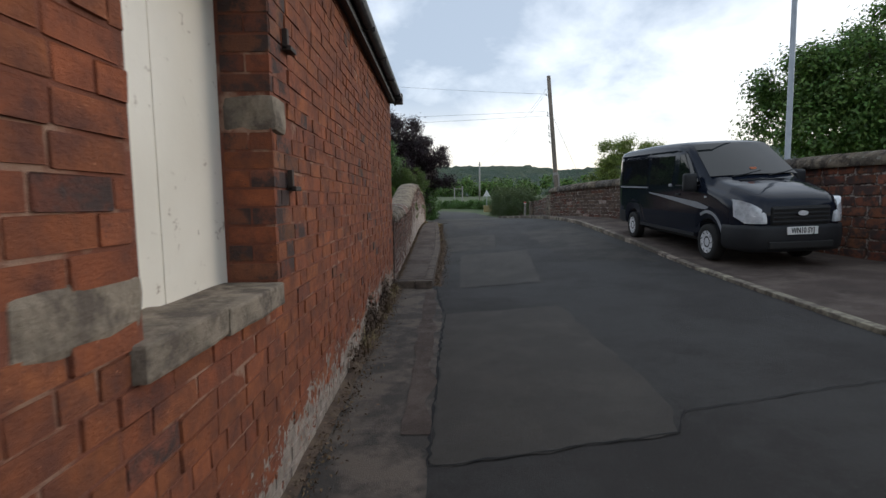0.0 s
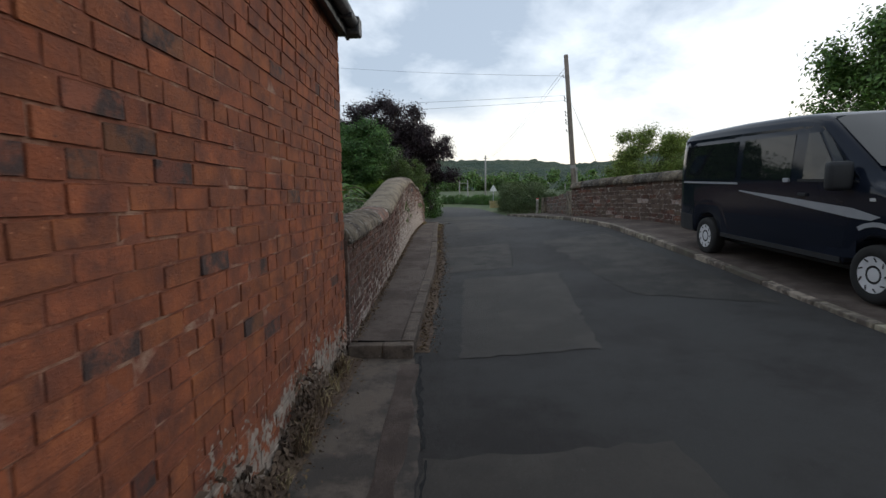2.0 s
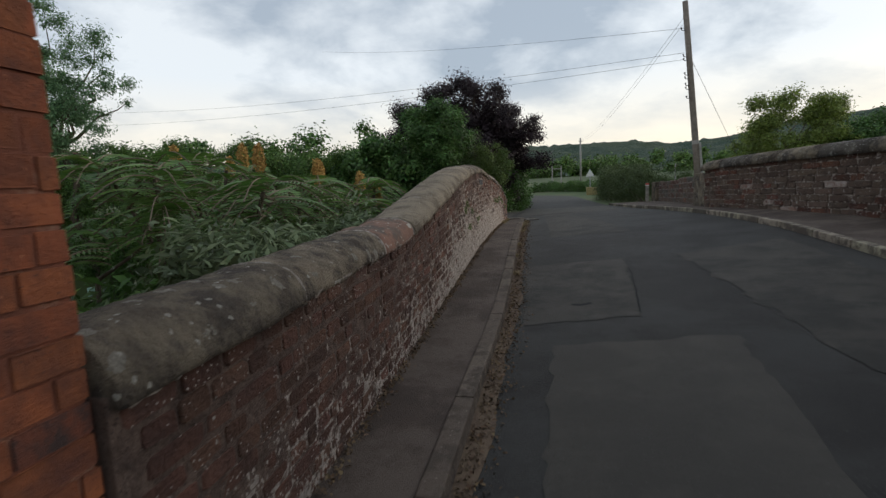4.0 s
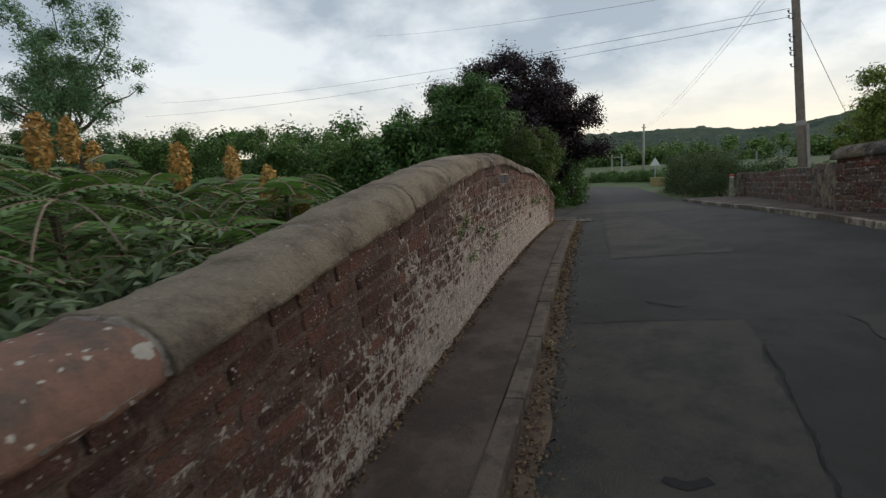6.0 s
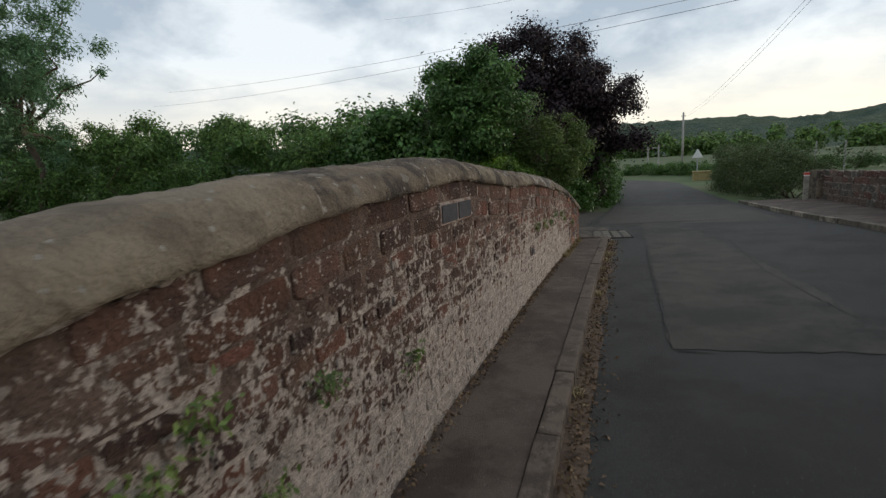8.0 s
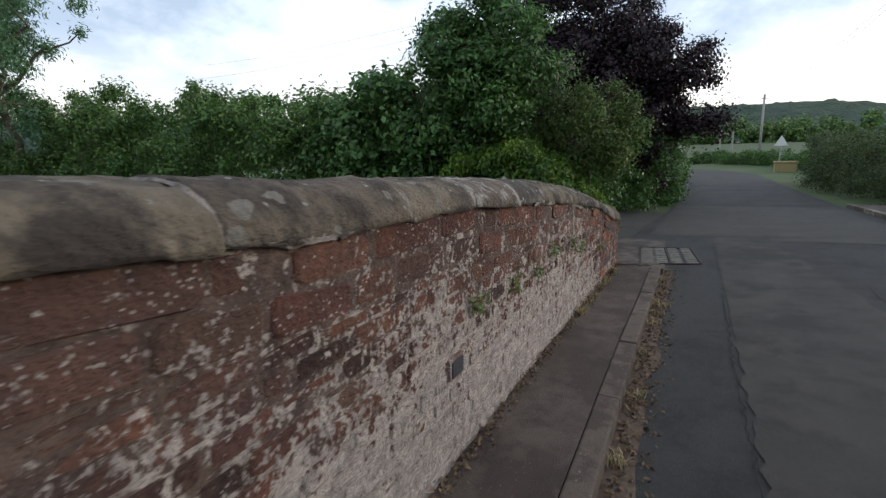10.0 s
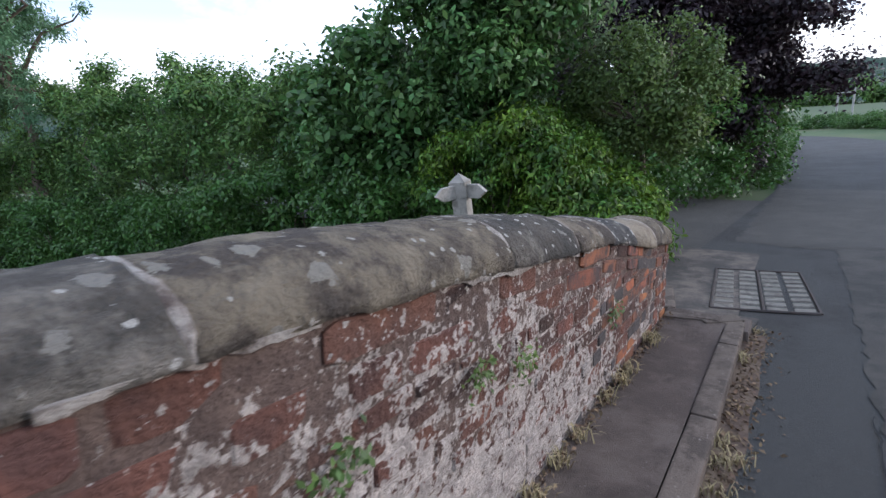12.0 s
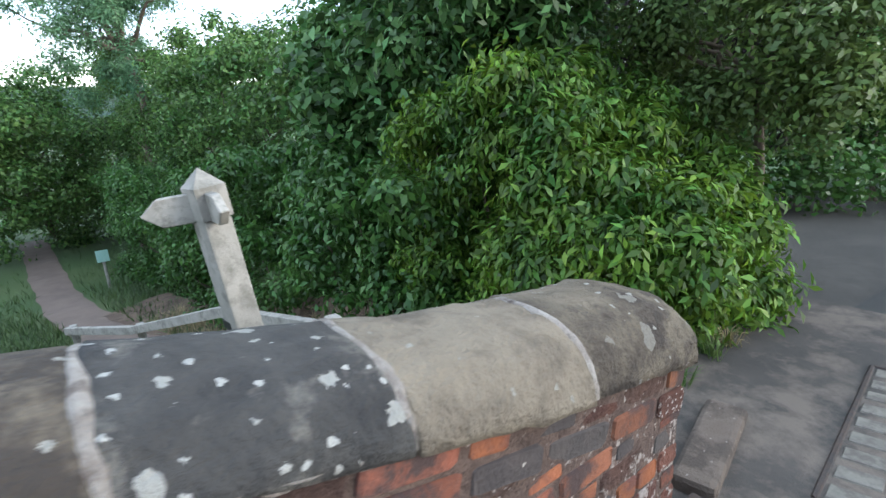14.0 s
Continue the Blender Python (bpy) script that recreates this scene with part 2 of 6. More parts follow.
M_STONE_LIME = shade("limed sandstone", (0.30, 0.19, 0.155), (0.21, 0.125, 0.10), 9, 0.95, 1.0, 34, vary=0.22, hue_up=0.02, tint=(0.44, 0.365, 0.32), tint_amount=0.5, tint_scale=8, tint_soft=0.16, spots=(0.13, 0.075, 0.058), spot_scale=30, spot_size=0.15, spot_cover=0.35, bump_dist=0.05, specks=((0.5, 0.45, 0.4), 45, 0.2, 0.3))
M_LIME = shade("lime mortar", (0.12, 0.078, 0.060), (0.06, 0.040, 0.034), 14, 0.95, 1.0, 60, tint=(0.42, 0.36, 0.315), tint_amount=0.42, tint_scale=11, tint_soft=0.1, specks=((0.08, 0.052, 0.042), 55, 0.26, 0.4), bump_dist=0.03)
M_COPE = shade("lichened coping stone", (0.30, 0.24, 0.175), (0.155, 0.12, 0.088), 5.0, 0.93, 1.0, 40, vary=0.2, tint=(0.075, 0.059, 0.047), tint_amount=0.41, tint_scale=4.5, tint_soft=0.14, spots=(0.26, 0.235, 0.195), spot_scale=9, spot_size=0.28, spot_cover=0.4, bump_dist=0.06, specks=((0.40, 0.37, 0.32), 24, 0.22, 0.22))
M_COPE_RED = shade("red coping stone", (0.24, 0.125, 0.09), (0.17, 0.095, 0.07), 4, 0.92, 0.9, 50, tint=(0.10, 0.075, 0.06), tint_amount=0.42, spots=(0.36, 0.33, 0.29), spot_scale=9, spot_size=0.22, spot_cover=0.3, specks=((0.42, 0.38, 0.33), 28, 0.22, 0.3))
M_COPE_DARK = shade("blackened coping stone", (0.060, 0.053, 0.045), (0.125, 0.105, 0.084), 4, 0.92, 1.0, 40, tint=(0.24, 0.21, 0.175), tint_amount=0.22, tint_scale=3.5, tint_soft=0.14, spots=(0.24, 0.22, 0.19), spot_scale=10, spot_size=0.28, spot_cover=0.4, bump_dist=0.06, specks=((0.46, 0.43, 0.39), 26, 0.24, 0.3))
M_COPE_PALE = shade("pale coping stone", (0.32, 0.262, 0.192), (0.22, 0.18, 0.132), 4, 0.93, 1.0, 40, tint=(0.13, 0.10, 0.075), tint_amount=0.2, tint_scale=4, tint_soft=0.2, bump_dist=0.05, specks=((0.36, 0.33, 0.28), 26, 0.22, 0.12))
M_COPE_WHITE = shade("whitened coping stone", (0.21, 0.165, 0.13), (0.12, 0.092, 0.072), 5, 0.93, 1.0, 34, tint=(0.44, 0.40, 0.35), tint_amount=0.41, tint_scale=5.5, tint_soft=0.07, bump_dist=0.07, specks=((0.5, 0.47, 0.42), 24, 0.22, 0.25))
M_COPE_BLACK = shade("black streaked coping stone", (0.045, 0.042, 0.041), (0.095, 0.087, 0.078), 6, 0.9, 1.0, 40, tint=(0.19, 0.17, 0.145), tint_amount=0.2, tint_scale=7, tint_soft=0.1, spots=(0.40, 0.38, 0.34), spot_scale=13, spot_size=0.26, spot_cover=0.45, bump_dist=0.05, specks=((0.5, 0.48, 0.44), 30, 0.24, 0.3))
M_POINT = shade("pale pointing mortar", (0.46, 0.41, 0.36), (0.28, 0.235, 0.20), 14, 0.95, 1.0, 60, tint=(0.12, 0.09, 0.075), tint_amount=0.3, tint_scale=9, bump_dist=0.03)
M_BLUE_BRICK = shade("blue engineering brick", (0.028, 0.028, 0.034), (0.045, 0.043, 0.048), 12, 0.85, 0.4, 80)
M_BRICK_BLUE = shade("grey-blue wall brick", (0.055, 0.046, 0.045), (0.09, 0.072, 0.066), 9, 0.88, 0.8, 70, vary=0.3, spots=(0.36, 0.32, 0.28), spot_scale=26, spot_size=0.18, spot_cover=0.4)
M_SILL = shade("worn sill stone", (0.30, 0.245, 0.185), (0.20, 0.165, 0.125), 8, 0.9, 0.8, 60, tint=(0.12, 0.095, 0.075), tint_amount=0.4, tint_scale=6)
M_FAR_KERB = shade("worn far kerb stone", (0.27, 0.225, 0.175), (0.17, 0.14, 0.11), 8, 0.9, 0.8, 60, vary=0.6, tint=(0.10, 0.08, 0.065), tint_amount=0.4, tint_scale=4)
M_PAINT = shade("cream gloss paint", (0.84, 0.79, 0.69), (0.79, 0.74, 0.64), 2, 0.3, 0.15, 14, tint=(0.45, 0.38, 0.30), tint_amount=0.06, tint_scale=14, tint_soft=0.04, spec=0.5)
M_GUTTER = shade("black painted gutter", (0.022, 0.022, 0.025), (0.035, 0.035, 0.036), 6, 0.5, 0.2, 60, tint=(0.09, 0.085, 0.08), tint_amount=0.2, tint_scale=14)
M_SLATE = shade("roof slate", (0.06, 0.06, 0.068), (0.09, 0.088, 0.09), 4, 0.7, 0.4, 40, vary=0.25)
M_IRON = shade("rusty iron", (0.035, 0.03, 0.028), (0.06, 0.04, 0.03), 20, 0.7, 0.5, 100)
M_TIMBER = shade("weathered timber", (0.33, 0.30, 0.26), (0.24, 0.22, 0.19), 9, 0.88, 0.6, 45, tint=(0.17, 0.155, 0.13), tint_amount=0.3, tint_scale=8)
M_POLE = shade("creosoted pole", (0.23, 0.195, 0.165), (0.16, 0.135, 0.115), 7, 0.9, 0.5, 40)
M_POLE_PALE = shade("pale pole sleeve", (0.34, 0.33, 0.31), (0.27, 0.26, 0.25), 5, 0.8, 0.3, 40)
M_STEEL = shade("galvanised steel", (0.34, 0.36, 0.38), (0.28, 0.30, 0.32), 5, 0.5, 0.1, 60, metal=0.6)
M_WIRE = shade("wire", (0.06, 0.06, 0.065), (0.08, 0.08, 0.085), 5, 0.6, 0)
M_SOIL = shade("dry soil and litter", (0.105, 0.070, 0.050), (0.07, 0.047, 0.035), 5, 0.95, 1.0, 40, tint=(0.14, 0.098, 0.066), tint_amount=0.4, tint_scale=4)
M_LITTER = shade("dead leaves", (0.17, 0.105, 0.062), (0.105, 0.064, 0.043), 4, 0.9, 0, vary=0.5)
M_STRAW = shade("dry grass", (0.36, 0.27, 0.15), (0.26, 0.2, 0.11), 4, 0.9, 0, vary=0.4)
M_GRASS = shade("meadow grass", (0.045, 0.078, 0.024), (0.068, 0.095, 0.032), 0.35, 0.95, 1.0, 14, tint=(0.09, 0.095, 0.042), tint_amount=0.3, tint_scale=0.06)
M_FIELD = shade("pale field", (0.055, 0.082, 0.036), (0.075, 0.095, 0.042), 0.05, 0.95, 0.4, 1)
M_HILL = shade("wooded hillside", (0.012, 0.036, 0.022), (0.024, 0.056, 0.034), 0.05, 0.95, 1.0, 0.15, tint=(0.04, 0.066, 0.034), tint_amount=0.42, tint_scale=0.02, bump_dist=5.0)
M_PATH = shade("trodden path", (0.17, 0.125, 0.10), (0.13, 0.095, 0.078), 2, 0.95, 0.6, 30)
M_COVER = shade("concrete cover", (0.20, 0.18, 0.15), (0.15, 0.135, 0.115), 8, 0.9, 0.6, 80, vary=0.15, tint=(0.11, 0.095, 0.08), tint_amount=0.35, tint_scale=9)
M_VAN = shade("dark blue van paint", (0.008, 0.011, 0.019), (0.009, 0.012, 0.021), 3, 0.1, 0, coat=0.0, spec=0.25)
M_TRIM = shade("black plastic trim", (0.012, 0.013, 0.015), (0.016, 0.017, 0.019), 10, 0.6, 0.1, 200)
M_TYRE = shade("tyre rubber", (0.016, 0.016, 0.016), (0.022, 0.021, 0.02), 12, 0.85, 0.2, 90)
M_CHROME = shade("silver hubcap", (0.66, 0.66, 0.67), (0.56, 0.56, 0.57), 8, 0.35, 0, metal=0.1)
M_STRIPE = shade("silver decal", (0.33, 0.34, 0.36), (0.30, 0.31, 0.33), 6, 0.45, 0, metal=0.3)
M_LENS = shade("clear headlamp lens", (0.60, 0.62, 0.64), (0.34, 0.36, 0.38), 9, 0.1, 0, coat=1.0)
M_PLATE = shade("white number plate", (0.74, 0.74, 0.72), (0.70, 0.70, 0.68), 6, 0.4, 0)
M_INK = shade("black lettering", (0.015, 0.015, 0.015), (0.02, 0.02, 0.02), 6, 0.5, 0)
M_GLASS = shade("tinted glass", (0.008, 0.010, 0.011), (0.010, 0.012, 0.013), 3, 0.03, 0, spec=0.38)
M_RED = shade("red reflector", (0.5, 0.06, 0.03), (0.45, 0.05, 0.03), 8, 0.4, 0)
M_WHITE = shade("white painted sign", (0.7, 0.7, 0.68), (0.62, 0.62, 0.6), 8, 0.5, 0)
M_YELLOW = shade("yellow grit bin", (0.32, 0.25, 0.11), (0.27, 0.21, 0.09), 5, 0.6, 0)
M_GREENSIGN = shade("pale green notice", (0.30, 0.48, 0.40), (0.36, 0.52, 0.45), 8, 0.5, 0)
M_ORANGE = shade("paper in windscreen", (0.65, 0.22, 0.12), (0.6, 0.2, 0.1), 8, 0.6, 0)
M_BARK = shade("bark", (0.13, 0.10, 0.075), (0.08, 0.062, 0.048), 8, 0.95, 1.0, 50)
M_TWIG = shade("pale twigs", (0.24, 0.19, 0.14), (0.17, 0.13, 0.095), 8, 0.95, 0.4, 50)


def leafmat(name, a, b, vary=0.45, rough=0.5, through_light=0.3):
    return shade(name, a, b, 1.3, rough, 0, vary=vary, leafy=through_light)


L_LAUREL = leafmat("laurel leaf", (0.175, 0.255, 0.022), (0.048, 0.10, 0.016), vary=0.65, rough=0.5)
L_DARK = leafmat("dark hedge leaf", (0.088, 0.158, 0.036), (0.15, 0.225, 0.056), vary=0.65)
L_HAZEL = leafmat("hazel leaf", (0.125, 0.215, 0.056), (0.07, 0.135, 0.038), vary=0.65)
L_COPPER = leafmat("copper leaf", (0.034, 0.018, 0.024), (0.022, 0.014, 0.018), through_light=0.2)
L_GREY = leafmat("grey green leaf", (0.20, 0.25, 0.13), (0.13, 0.17, 0.085))
L_SUMAC = leafmat("sumac leaf", (0.10, 0.19, 0.04), (0.155, 0.245, 0.055), vary=0.4)
L_CONE = leafmat("sumac flower", (0.52, 0.31, 0.11), (0.42, 0.23, 0.08), vary=0.35, rough=0.9, through_light=0.15)
L_CLIP = leafmat("clipped hedge leaf", (0.095, 0.125, 0.042), (0.062, 0.095, 0.034))
L_FEATHER = leafmat("feathery leaf", (0.12, 0.22, 0.11), (0.17, 0.27, 0.13), through_light=0.4)
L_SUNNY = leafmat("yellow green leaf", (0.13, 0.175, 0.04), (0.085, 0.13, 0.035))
# leaf colour raised above L_SUNNY, the sunlit look put into the colour
L_BRIGHT = leafmat("sunlit yellow-green leaf", (0.23, 0.28, 0.06), (0.16, 0.21, 0.05))
L_IVY = leafmat("ivy leaf", (0.062, 0.13, 0.026), (0.092, 0.168, 0.034), rough=0.4)


# ---- building helpers ----
def part(name, bm, material, parent=None, label="", smooth=False):
    """Links a bmesh as one mesh object under its thing."""
    me = bpy.data.meshes.new(name)
    bm.to_mesh(me)
    bm.free()
    me.materials.append(material)
    if smooth:
        for f in me.polygons:
            f.use_smooth = True
    ob = new(name, me)
    ob.parent = parent
    return tagged(ob, label) if label else ob


def raw(name, verts, faces, material, parent=None, label="", smooth=False):
    """Links verts and faces as one mesh object."""
    me = bpy.data.meshes.new(name)
    me.from_pydata([tuple(map(float, v)) for v in verts], [], faces)
    me.materials.append(material)
    if smooth:
        for f in me.polygons:
            f.use_smooth = True
    ob = new(name, me)
    ob.parent = parent
    return tagged(ob, label) if label else ob


def thing(name, label, category, group="", m=None):
    ob = new(name)
    ob.empty_display_size = 0.2
    if m is not None:
        ob.matrix_world = m
    return tagged(ob, label, category, group)


def box(bm, x0, x1, y0, y1, z0, z1, bevel=0.0):
    r = bmesh.ops.create_cube(bm, size=1.0)
    bmesh.ops.transform(bm, matrix=Matrix.Translation(((x0 + x1) / 2, (y0 + y1) / 2, (z0 + z1) / 2)) @ Matrix.Diagonal((x1 - x0, y1 - y0, z1 - z0, 1)), verts=r["verts"])
    if bevel:
        edges = {e for v in r["verts"] for e in v.link_edges}
        bmesh.ops.bevel(bm, geom=list(edges), offset=bevel, segments=2, profile=0.6, affect="EDGES")
    return bm


def tube(points, radii, sides=8, cap=True):
    """A round bar along points, with a radius at each."""
    bm = bmesh.new()
    rings = []
    pts = [Vector(p) for p in points]
    for i, p in enumerate(pts):
        d = (pts[min(i + 1, len(pts) - 1)] - pts[max(i - 1, 0)]).normalized()
        side = d.cross(Vector((0, 0, 1)) if abs(d.z) < 0.9 else Vector((1, 0, 0))).normalized()
        other = d.cross(side)
        rings.append([bm.verts.new(p + (side * math.cos(a) + other * math.sin(a)) * radii[i]) for a in (2 * math.pi * k / sides for k in range(sides))])
    for a, b in zip(rings, rings[1:]):
        for k in range(sides):
            bm.faces.new((a[k], a[(k + 1) % sides], b[(k + 1) % sides], b[k]))
    if cap:
        bm.faces.new(list(reversed(rings[0])))
        bm.faces.new(rings[-1])
    return bm


def lathe(profile, axis="x", segments=28):
    """A turned body from (radius, along) pairs."""
    bm = bmesh.new()
    rings = []
    for r, a in profile:
        rings.append([bm.verts.new((a, r * math.cos(q), r * math.sin(q)) if axis == "x" else (r * math.cos(q), r * math.sin(q), a))
                      for q in (2 * math.pi * k / segments for k in range(segments))])
    for a, b in zip(rings, rings[1:]):
        for k in range(segments):
            bm.faces.new((a[k], a[(k + 1) % segments], b[(k + 1) % segments], b[k]))
    bm.faces.new(rings[0])
    bm.faces.new(rings[-1])
    bmesh.ops.recalc_face_normals(bm, faces=bm.faces)
    return bm


def lerp(x, table):
    return float(np.interp(x, [a for a, b in table], [b for a, b in table]))


# ---- the lie of the land ----
ROAD_Z = [(-60, -0.15), (0, -0.03), (5, 0.0), (8, 0.04), (12, 0.20), (14.2, 0.31), (16, 0.40), (18, 0.42), (20, 0.40), (24, 0.30), (30, 0.22), (40, 0.12), (60, -0.02), (110, 0.6), (200, 2.6)]
PAVE_Z = [(7.9, 0.16), (11, 0.26), (12.5, 0.34), (14.2, 0.42), (15.6, 0.50), (18, 0.53), (20, 0.51), (22, 0.45), (23.6, 0.41)]
KERB_X = [(7.9, 0.60), (10, 0.65), (12, 0.71), (14, 0.70), (16, 0.67), (18, 0.64), (20, 0.61), (23.6, 0.585)]
RKERB_X = [(-10, 4.2), (4.3, 4.40), (7.4, 4.62), (11, 4.88), (14.3, 4.96), (17.5, 4.92), (21.5, 4.85), (24, 4.75), (26.5, 4.6), (30, 4.55), (40, 4.5), (60, 4.6), (75, 4.0)]
RWALL = [(0.0, 8.75), (5.0, 8.0), (9.0, 7.25), (14.6, 6.32), (17.5, 5.78), (20.8, 5.25)]


def road_z(x, y):
    return lerp(y, ROAD_Z) + 0.06 * (min(max(x, 0.8), 6.0) - 0.8) * lerp(y, [(24, 1.0), (34, 0.3)])


def pave_r(x, y):
    return road_z(x, y) + lerp(y, [(9, 0.035), (13, 0.09)])


def land_z(x, y):
    """Ground under and around the road; it falls to the meadow beyond the parapet and climbs to the hills."""
    z = road_z(x, y) - 0.05
    if x < -0.4:
        fall = lerp(-x, [(0.4, 0.0), (1.2, 0.9), (4, 1.4), (8, 2.1), (16, 2.95), (40, 3.4)])
        z -= fall * lerp(y, [(7.5, 0.0), (9.5, 1.0), (23.8, 1.0), (25.6, 0.12), (32, 0.1), (60, 0.3), (140, 0.0)])
    if x > 7.5:
        z -= lerp(x, [(7.5, 0), (12, 1.2), (30, 1.5)]) * lerp(y, [(2, 0), (8, 1), (30, 1), (45, 0)])
    far = math.hypot(x, y)
    if far > 120:
        z += (far - 120) * 0.012
    return z


# ---- ground, road, pavements ----
def grid_sheet(name, xs, ys, height, material, label, category, keep=None):
    verts = [(x, y, height(x, y)) for y in ys for x in xs]
    w = len(xs)
    faces = [(j * w + i, j * w + i + 1, (j + 1) * w + i + 1, (j + 1) * w + i) for j in range(len(ys) - 1) for i in range(w - 1)
             if keep is None or keep((xs[i] + xs[i + 1]) / 2, (ys[j] + ys[j + 1]) / 2)]
    ob = raw(name, verts, faces, material, smooth=True)
    return tagged(ob, label, category, kind="structure")


def spread(lo, hi, near_lo, near_hi, step):
    near = list(np.arange(near_lo, near_hi + 1e-6, step))
    a, b = [], []
    d, p = step, near_lo
    while p > lo:
        d *= 1.35
        p -= d
        a.append(max(p, lo))
    d, p = step, near_hi
    while p < hi:
        d *= 1.35
        p += d
        b.append(min(p, hi))
    return [float(v) for v in a[::-1] + near + b]


def rough_land(x, y):
    z = land_z(x, y)
    if x < -1.3 or x > 8 or y > 80:
        z += 0.05 * noise.noise((x * 0.7, y * 0.7, 0)) + 0.1 * noise.noise((x * 0.12, y * 0.12, 3))
    return z


grid_sheet("ground", spread(-1500, 1500, -20, 12, 0.4), spread(-300, 1500, -4, 46, 0.5), rough_land, M_GRASS,
           "rough meadow grass falling away beside the road", "ground")


def strip(name, left, right, y0, y1, step, height, material, label, category, across=6):
    """A sheet along the road between two edges, each x(y)."""
    ys = list(np.arange(y0, y1 + 1e-6, step))
    verts, faces = [], []
    for y in ys:
        a, b = left(y), right(y)
        for i in range(across + 1):
            x = a + (b - a) * i / across
            verts.append((x, y, height(x, y)))
    w = across + 1
    for j in range(len(ys) - 1):
        for i in range(across):
            faces.append((j * w + i, j * w + i + 1, (j + 1) * w + i + 1, (j + 1) * w + i))
    return tagged(raw(name, verts, faces, material, smooth=True), label, category, kind="structure")


def bend(y):
    return 0.0 if y < 56 else -0.028 * (y - 56) ** 2


def left_edge(y):
    return (-0.02 if y < 23.5 else lerp(y, [(23.5, 0.0), (24.5, -0.3), (33, 0.35), (60, 0.3)])) + bend(y)


strip("road", left_edge, lambda y: lerp(y, RKERB_X) + bend(y), -30, 74, 0.5, road_z, M_ASPHALT, "dark grey tarmac lane rising over the bridge", "road", 10)
strip("pavement_right", lambda y: lerp(y, RKERB_X) + 0.12, lambda y: lerp(y, [(a, b + 0.3) for a, b in RWALL] + [(32.5, 7.1)]), -10, 33, 0.5, pave_r, M_PAVE,
      "worn tarmac footway where the van is parked", "pavement")
# side lane to the left past the hedge
strip("side_lane", lambda y: -16.0, lambda y: left_edge(y) + 0.02, 26.3, 31.6, 0.5, lambda x, y: lerp(y, ROAD_Z) - 0.012 - 0.03 * max(0, -x - 1) * 0.3, M_PATCH, "pale grey tarmac side lane", "road", 16)
# apron between the parapet's end and the lane
strip("apron", lambda y: -1.3, lambda y: 0.5, 23.5, 26.3, 0.2, lambda x, y: road_z(x, y) + 0.006, M_OLD, "worn tarmac apron with soil at its edge", "pavement", 6)


def slab(name, corners, material, label, lift, jag=0.03, seed=1):
    """A patch of different tarmac with ragged edges laid on the road."""
    rnd = random.Random(seed)
    ring = []
    for (xa, ya), (xb, yb) in zip(corners, corners[1:] + corners[:1]):
        n = max(3, int(math.hypot(xb - xa, yb - ya) / 0.12))
        for i in range(n):
            f = i / n
            ring.append((xa + (xb - xa) * f + rnd.uniform(-jag, jag), ya + (yb - ya) * f + rnd.uniform(-jag, jag)))
    bm = bmesh.new()
    lo = min(y for x, y in ring)
    hi = max(y for x, y in ring)
    f = bm.faces.new([bm.verts.new((x, y, 0)) for x, y in ring])
    bmesh.ops.recalc_face_normals(bm, faces=[f])
    for k in range(1, int((hi - lo) / 0.5) + 1):
        bmesh.ops.bisect_plane(bm, geom=bm.verts[:] + bm.edges[:] + bm.faces[:], plane_co=(0, lo + k * 0.5, 0), plane_no=(0, 1, 0))
    for v in bm.verts:
        v.co.z = road_z(v.co.x, v.co.y) + lift
    bmesh.ops.recalc_face_normals(bm, faces=bm.faces)
    if sum(f.normal.z for f in bm.faces) < 0:
        bmesh.ops.reverse_faces(bm, faces=bm.faces)
    return tagged(part(name, bm, material), label, "road patch", kind="structure")


slab("road_patch", [(0.66, 2.85), (2.05, 3.05), (2.18, 3.4), (2.15, 6.25), (0.78, 6.2)], M_PATCH, "brownish tarmac repair patch with a dark joint", 0.005, seed=2)
slab("road_patch", [(1.02, 7.8), (2.25, 7.85), (2.62, 11.2), (1.16, 11.1)], M_PATCH, "brownish tarmac repair patch", 0.005, seed=3)
slab("road_patch", [(0.90, 11.7), (2.0, 11.8), (2.22, 13.95), (2.26, 14.45), (0.90, 14.4)], M_PATCH_DARK, "brownish tarmac repair patch with a ragged corner", 0.005, seed=4)
slab("road_patch", [(1.3, 17.2), (2.86, 17.25), (2.1, 27.0), (1.25, 27.2)], M_PATCH_DARK, "long pale tarmac repair patch", 0.005, seed=5)
slab("road_patch", [(3.2, 9.6), (4.5, 8.8), (4.6, 15.0), (3.0, 14.5)], M_PATCH_DARK, "faded tarmac patch near the far kerb", 0.005, 0.05, seed=6)
slab("road_patch", [(0.2, 27.0), (4.2, 26.0), (4.3, 33.0), (0.4, 33.5)], M_PATCH, "faded tarmac where the side lane joins", 0.004, 0.06, seed=7)
# the older strip along the foot of the house
slab("footway_strip", [(0.0, -4.0), (0.6, -4.0), (0.66, 2.8), (0.74, 6.2), (0.62, 7.85), (0.0, 7.85)], M_OLD, "old patched tarmac strip along the house wall", 0.006, 0.015, seed=8)


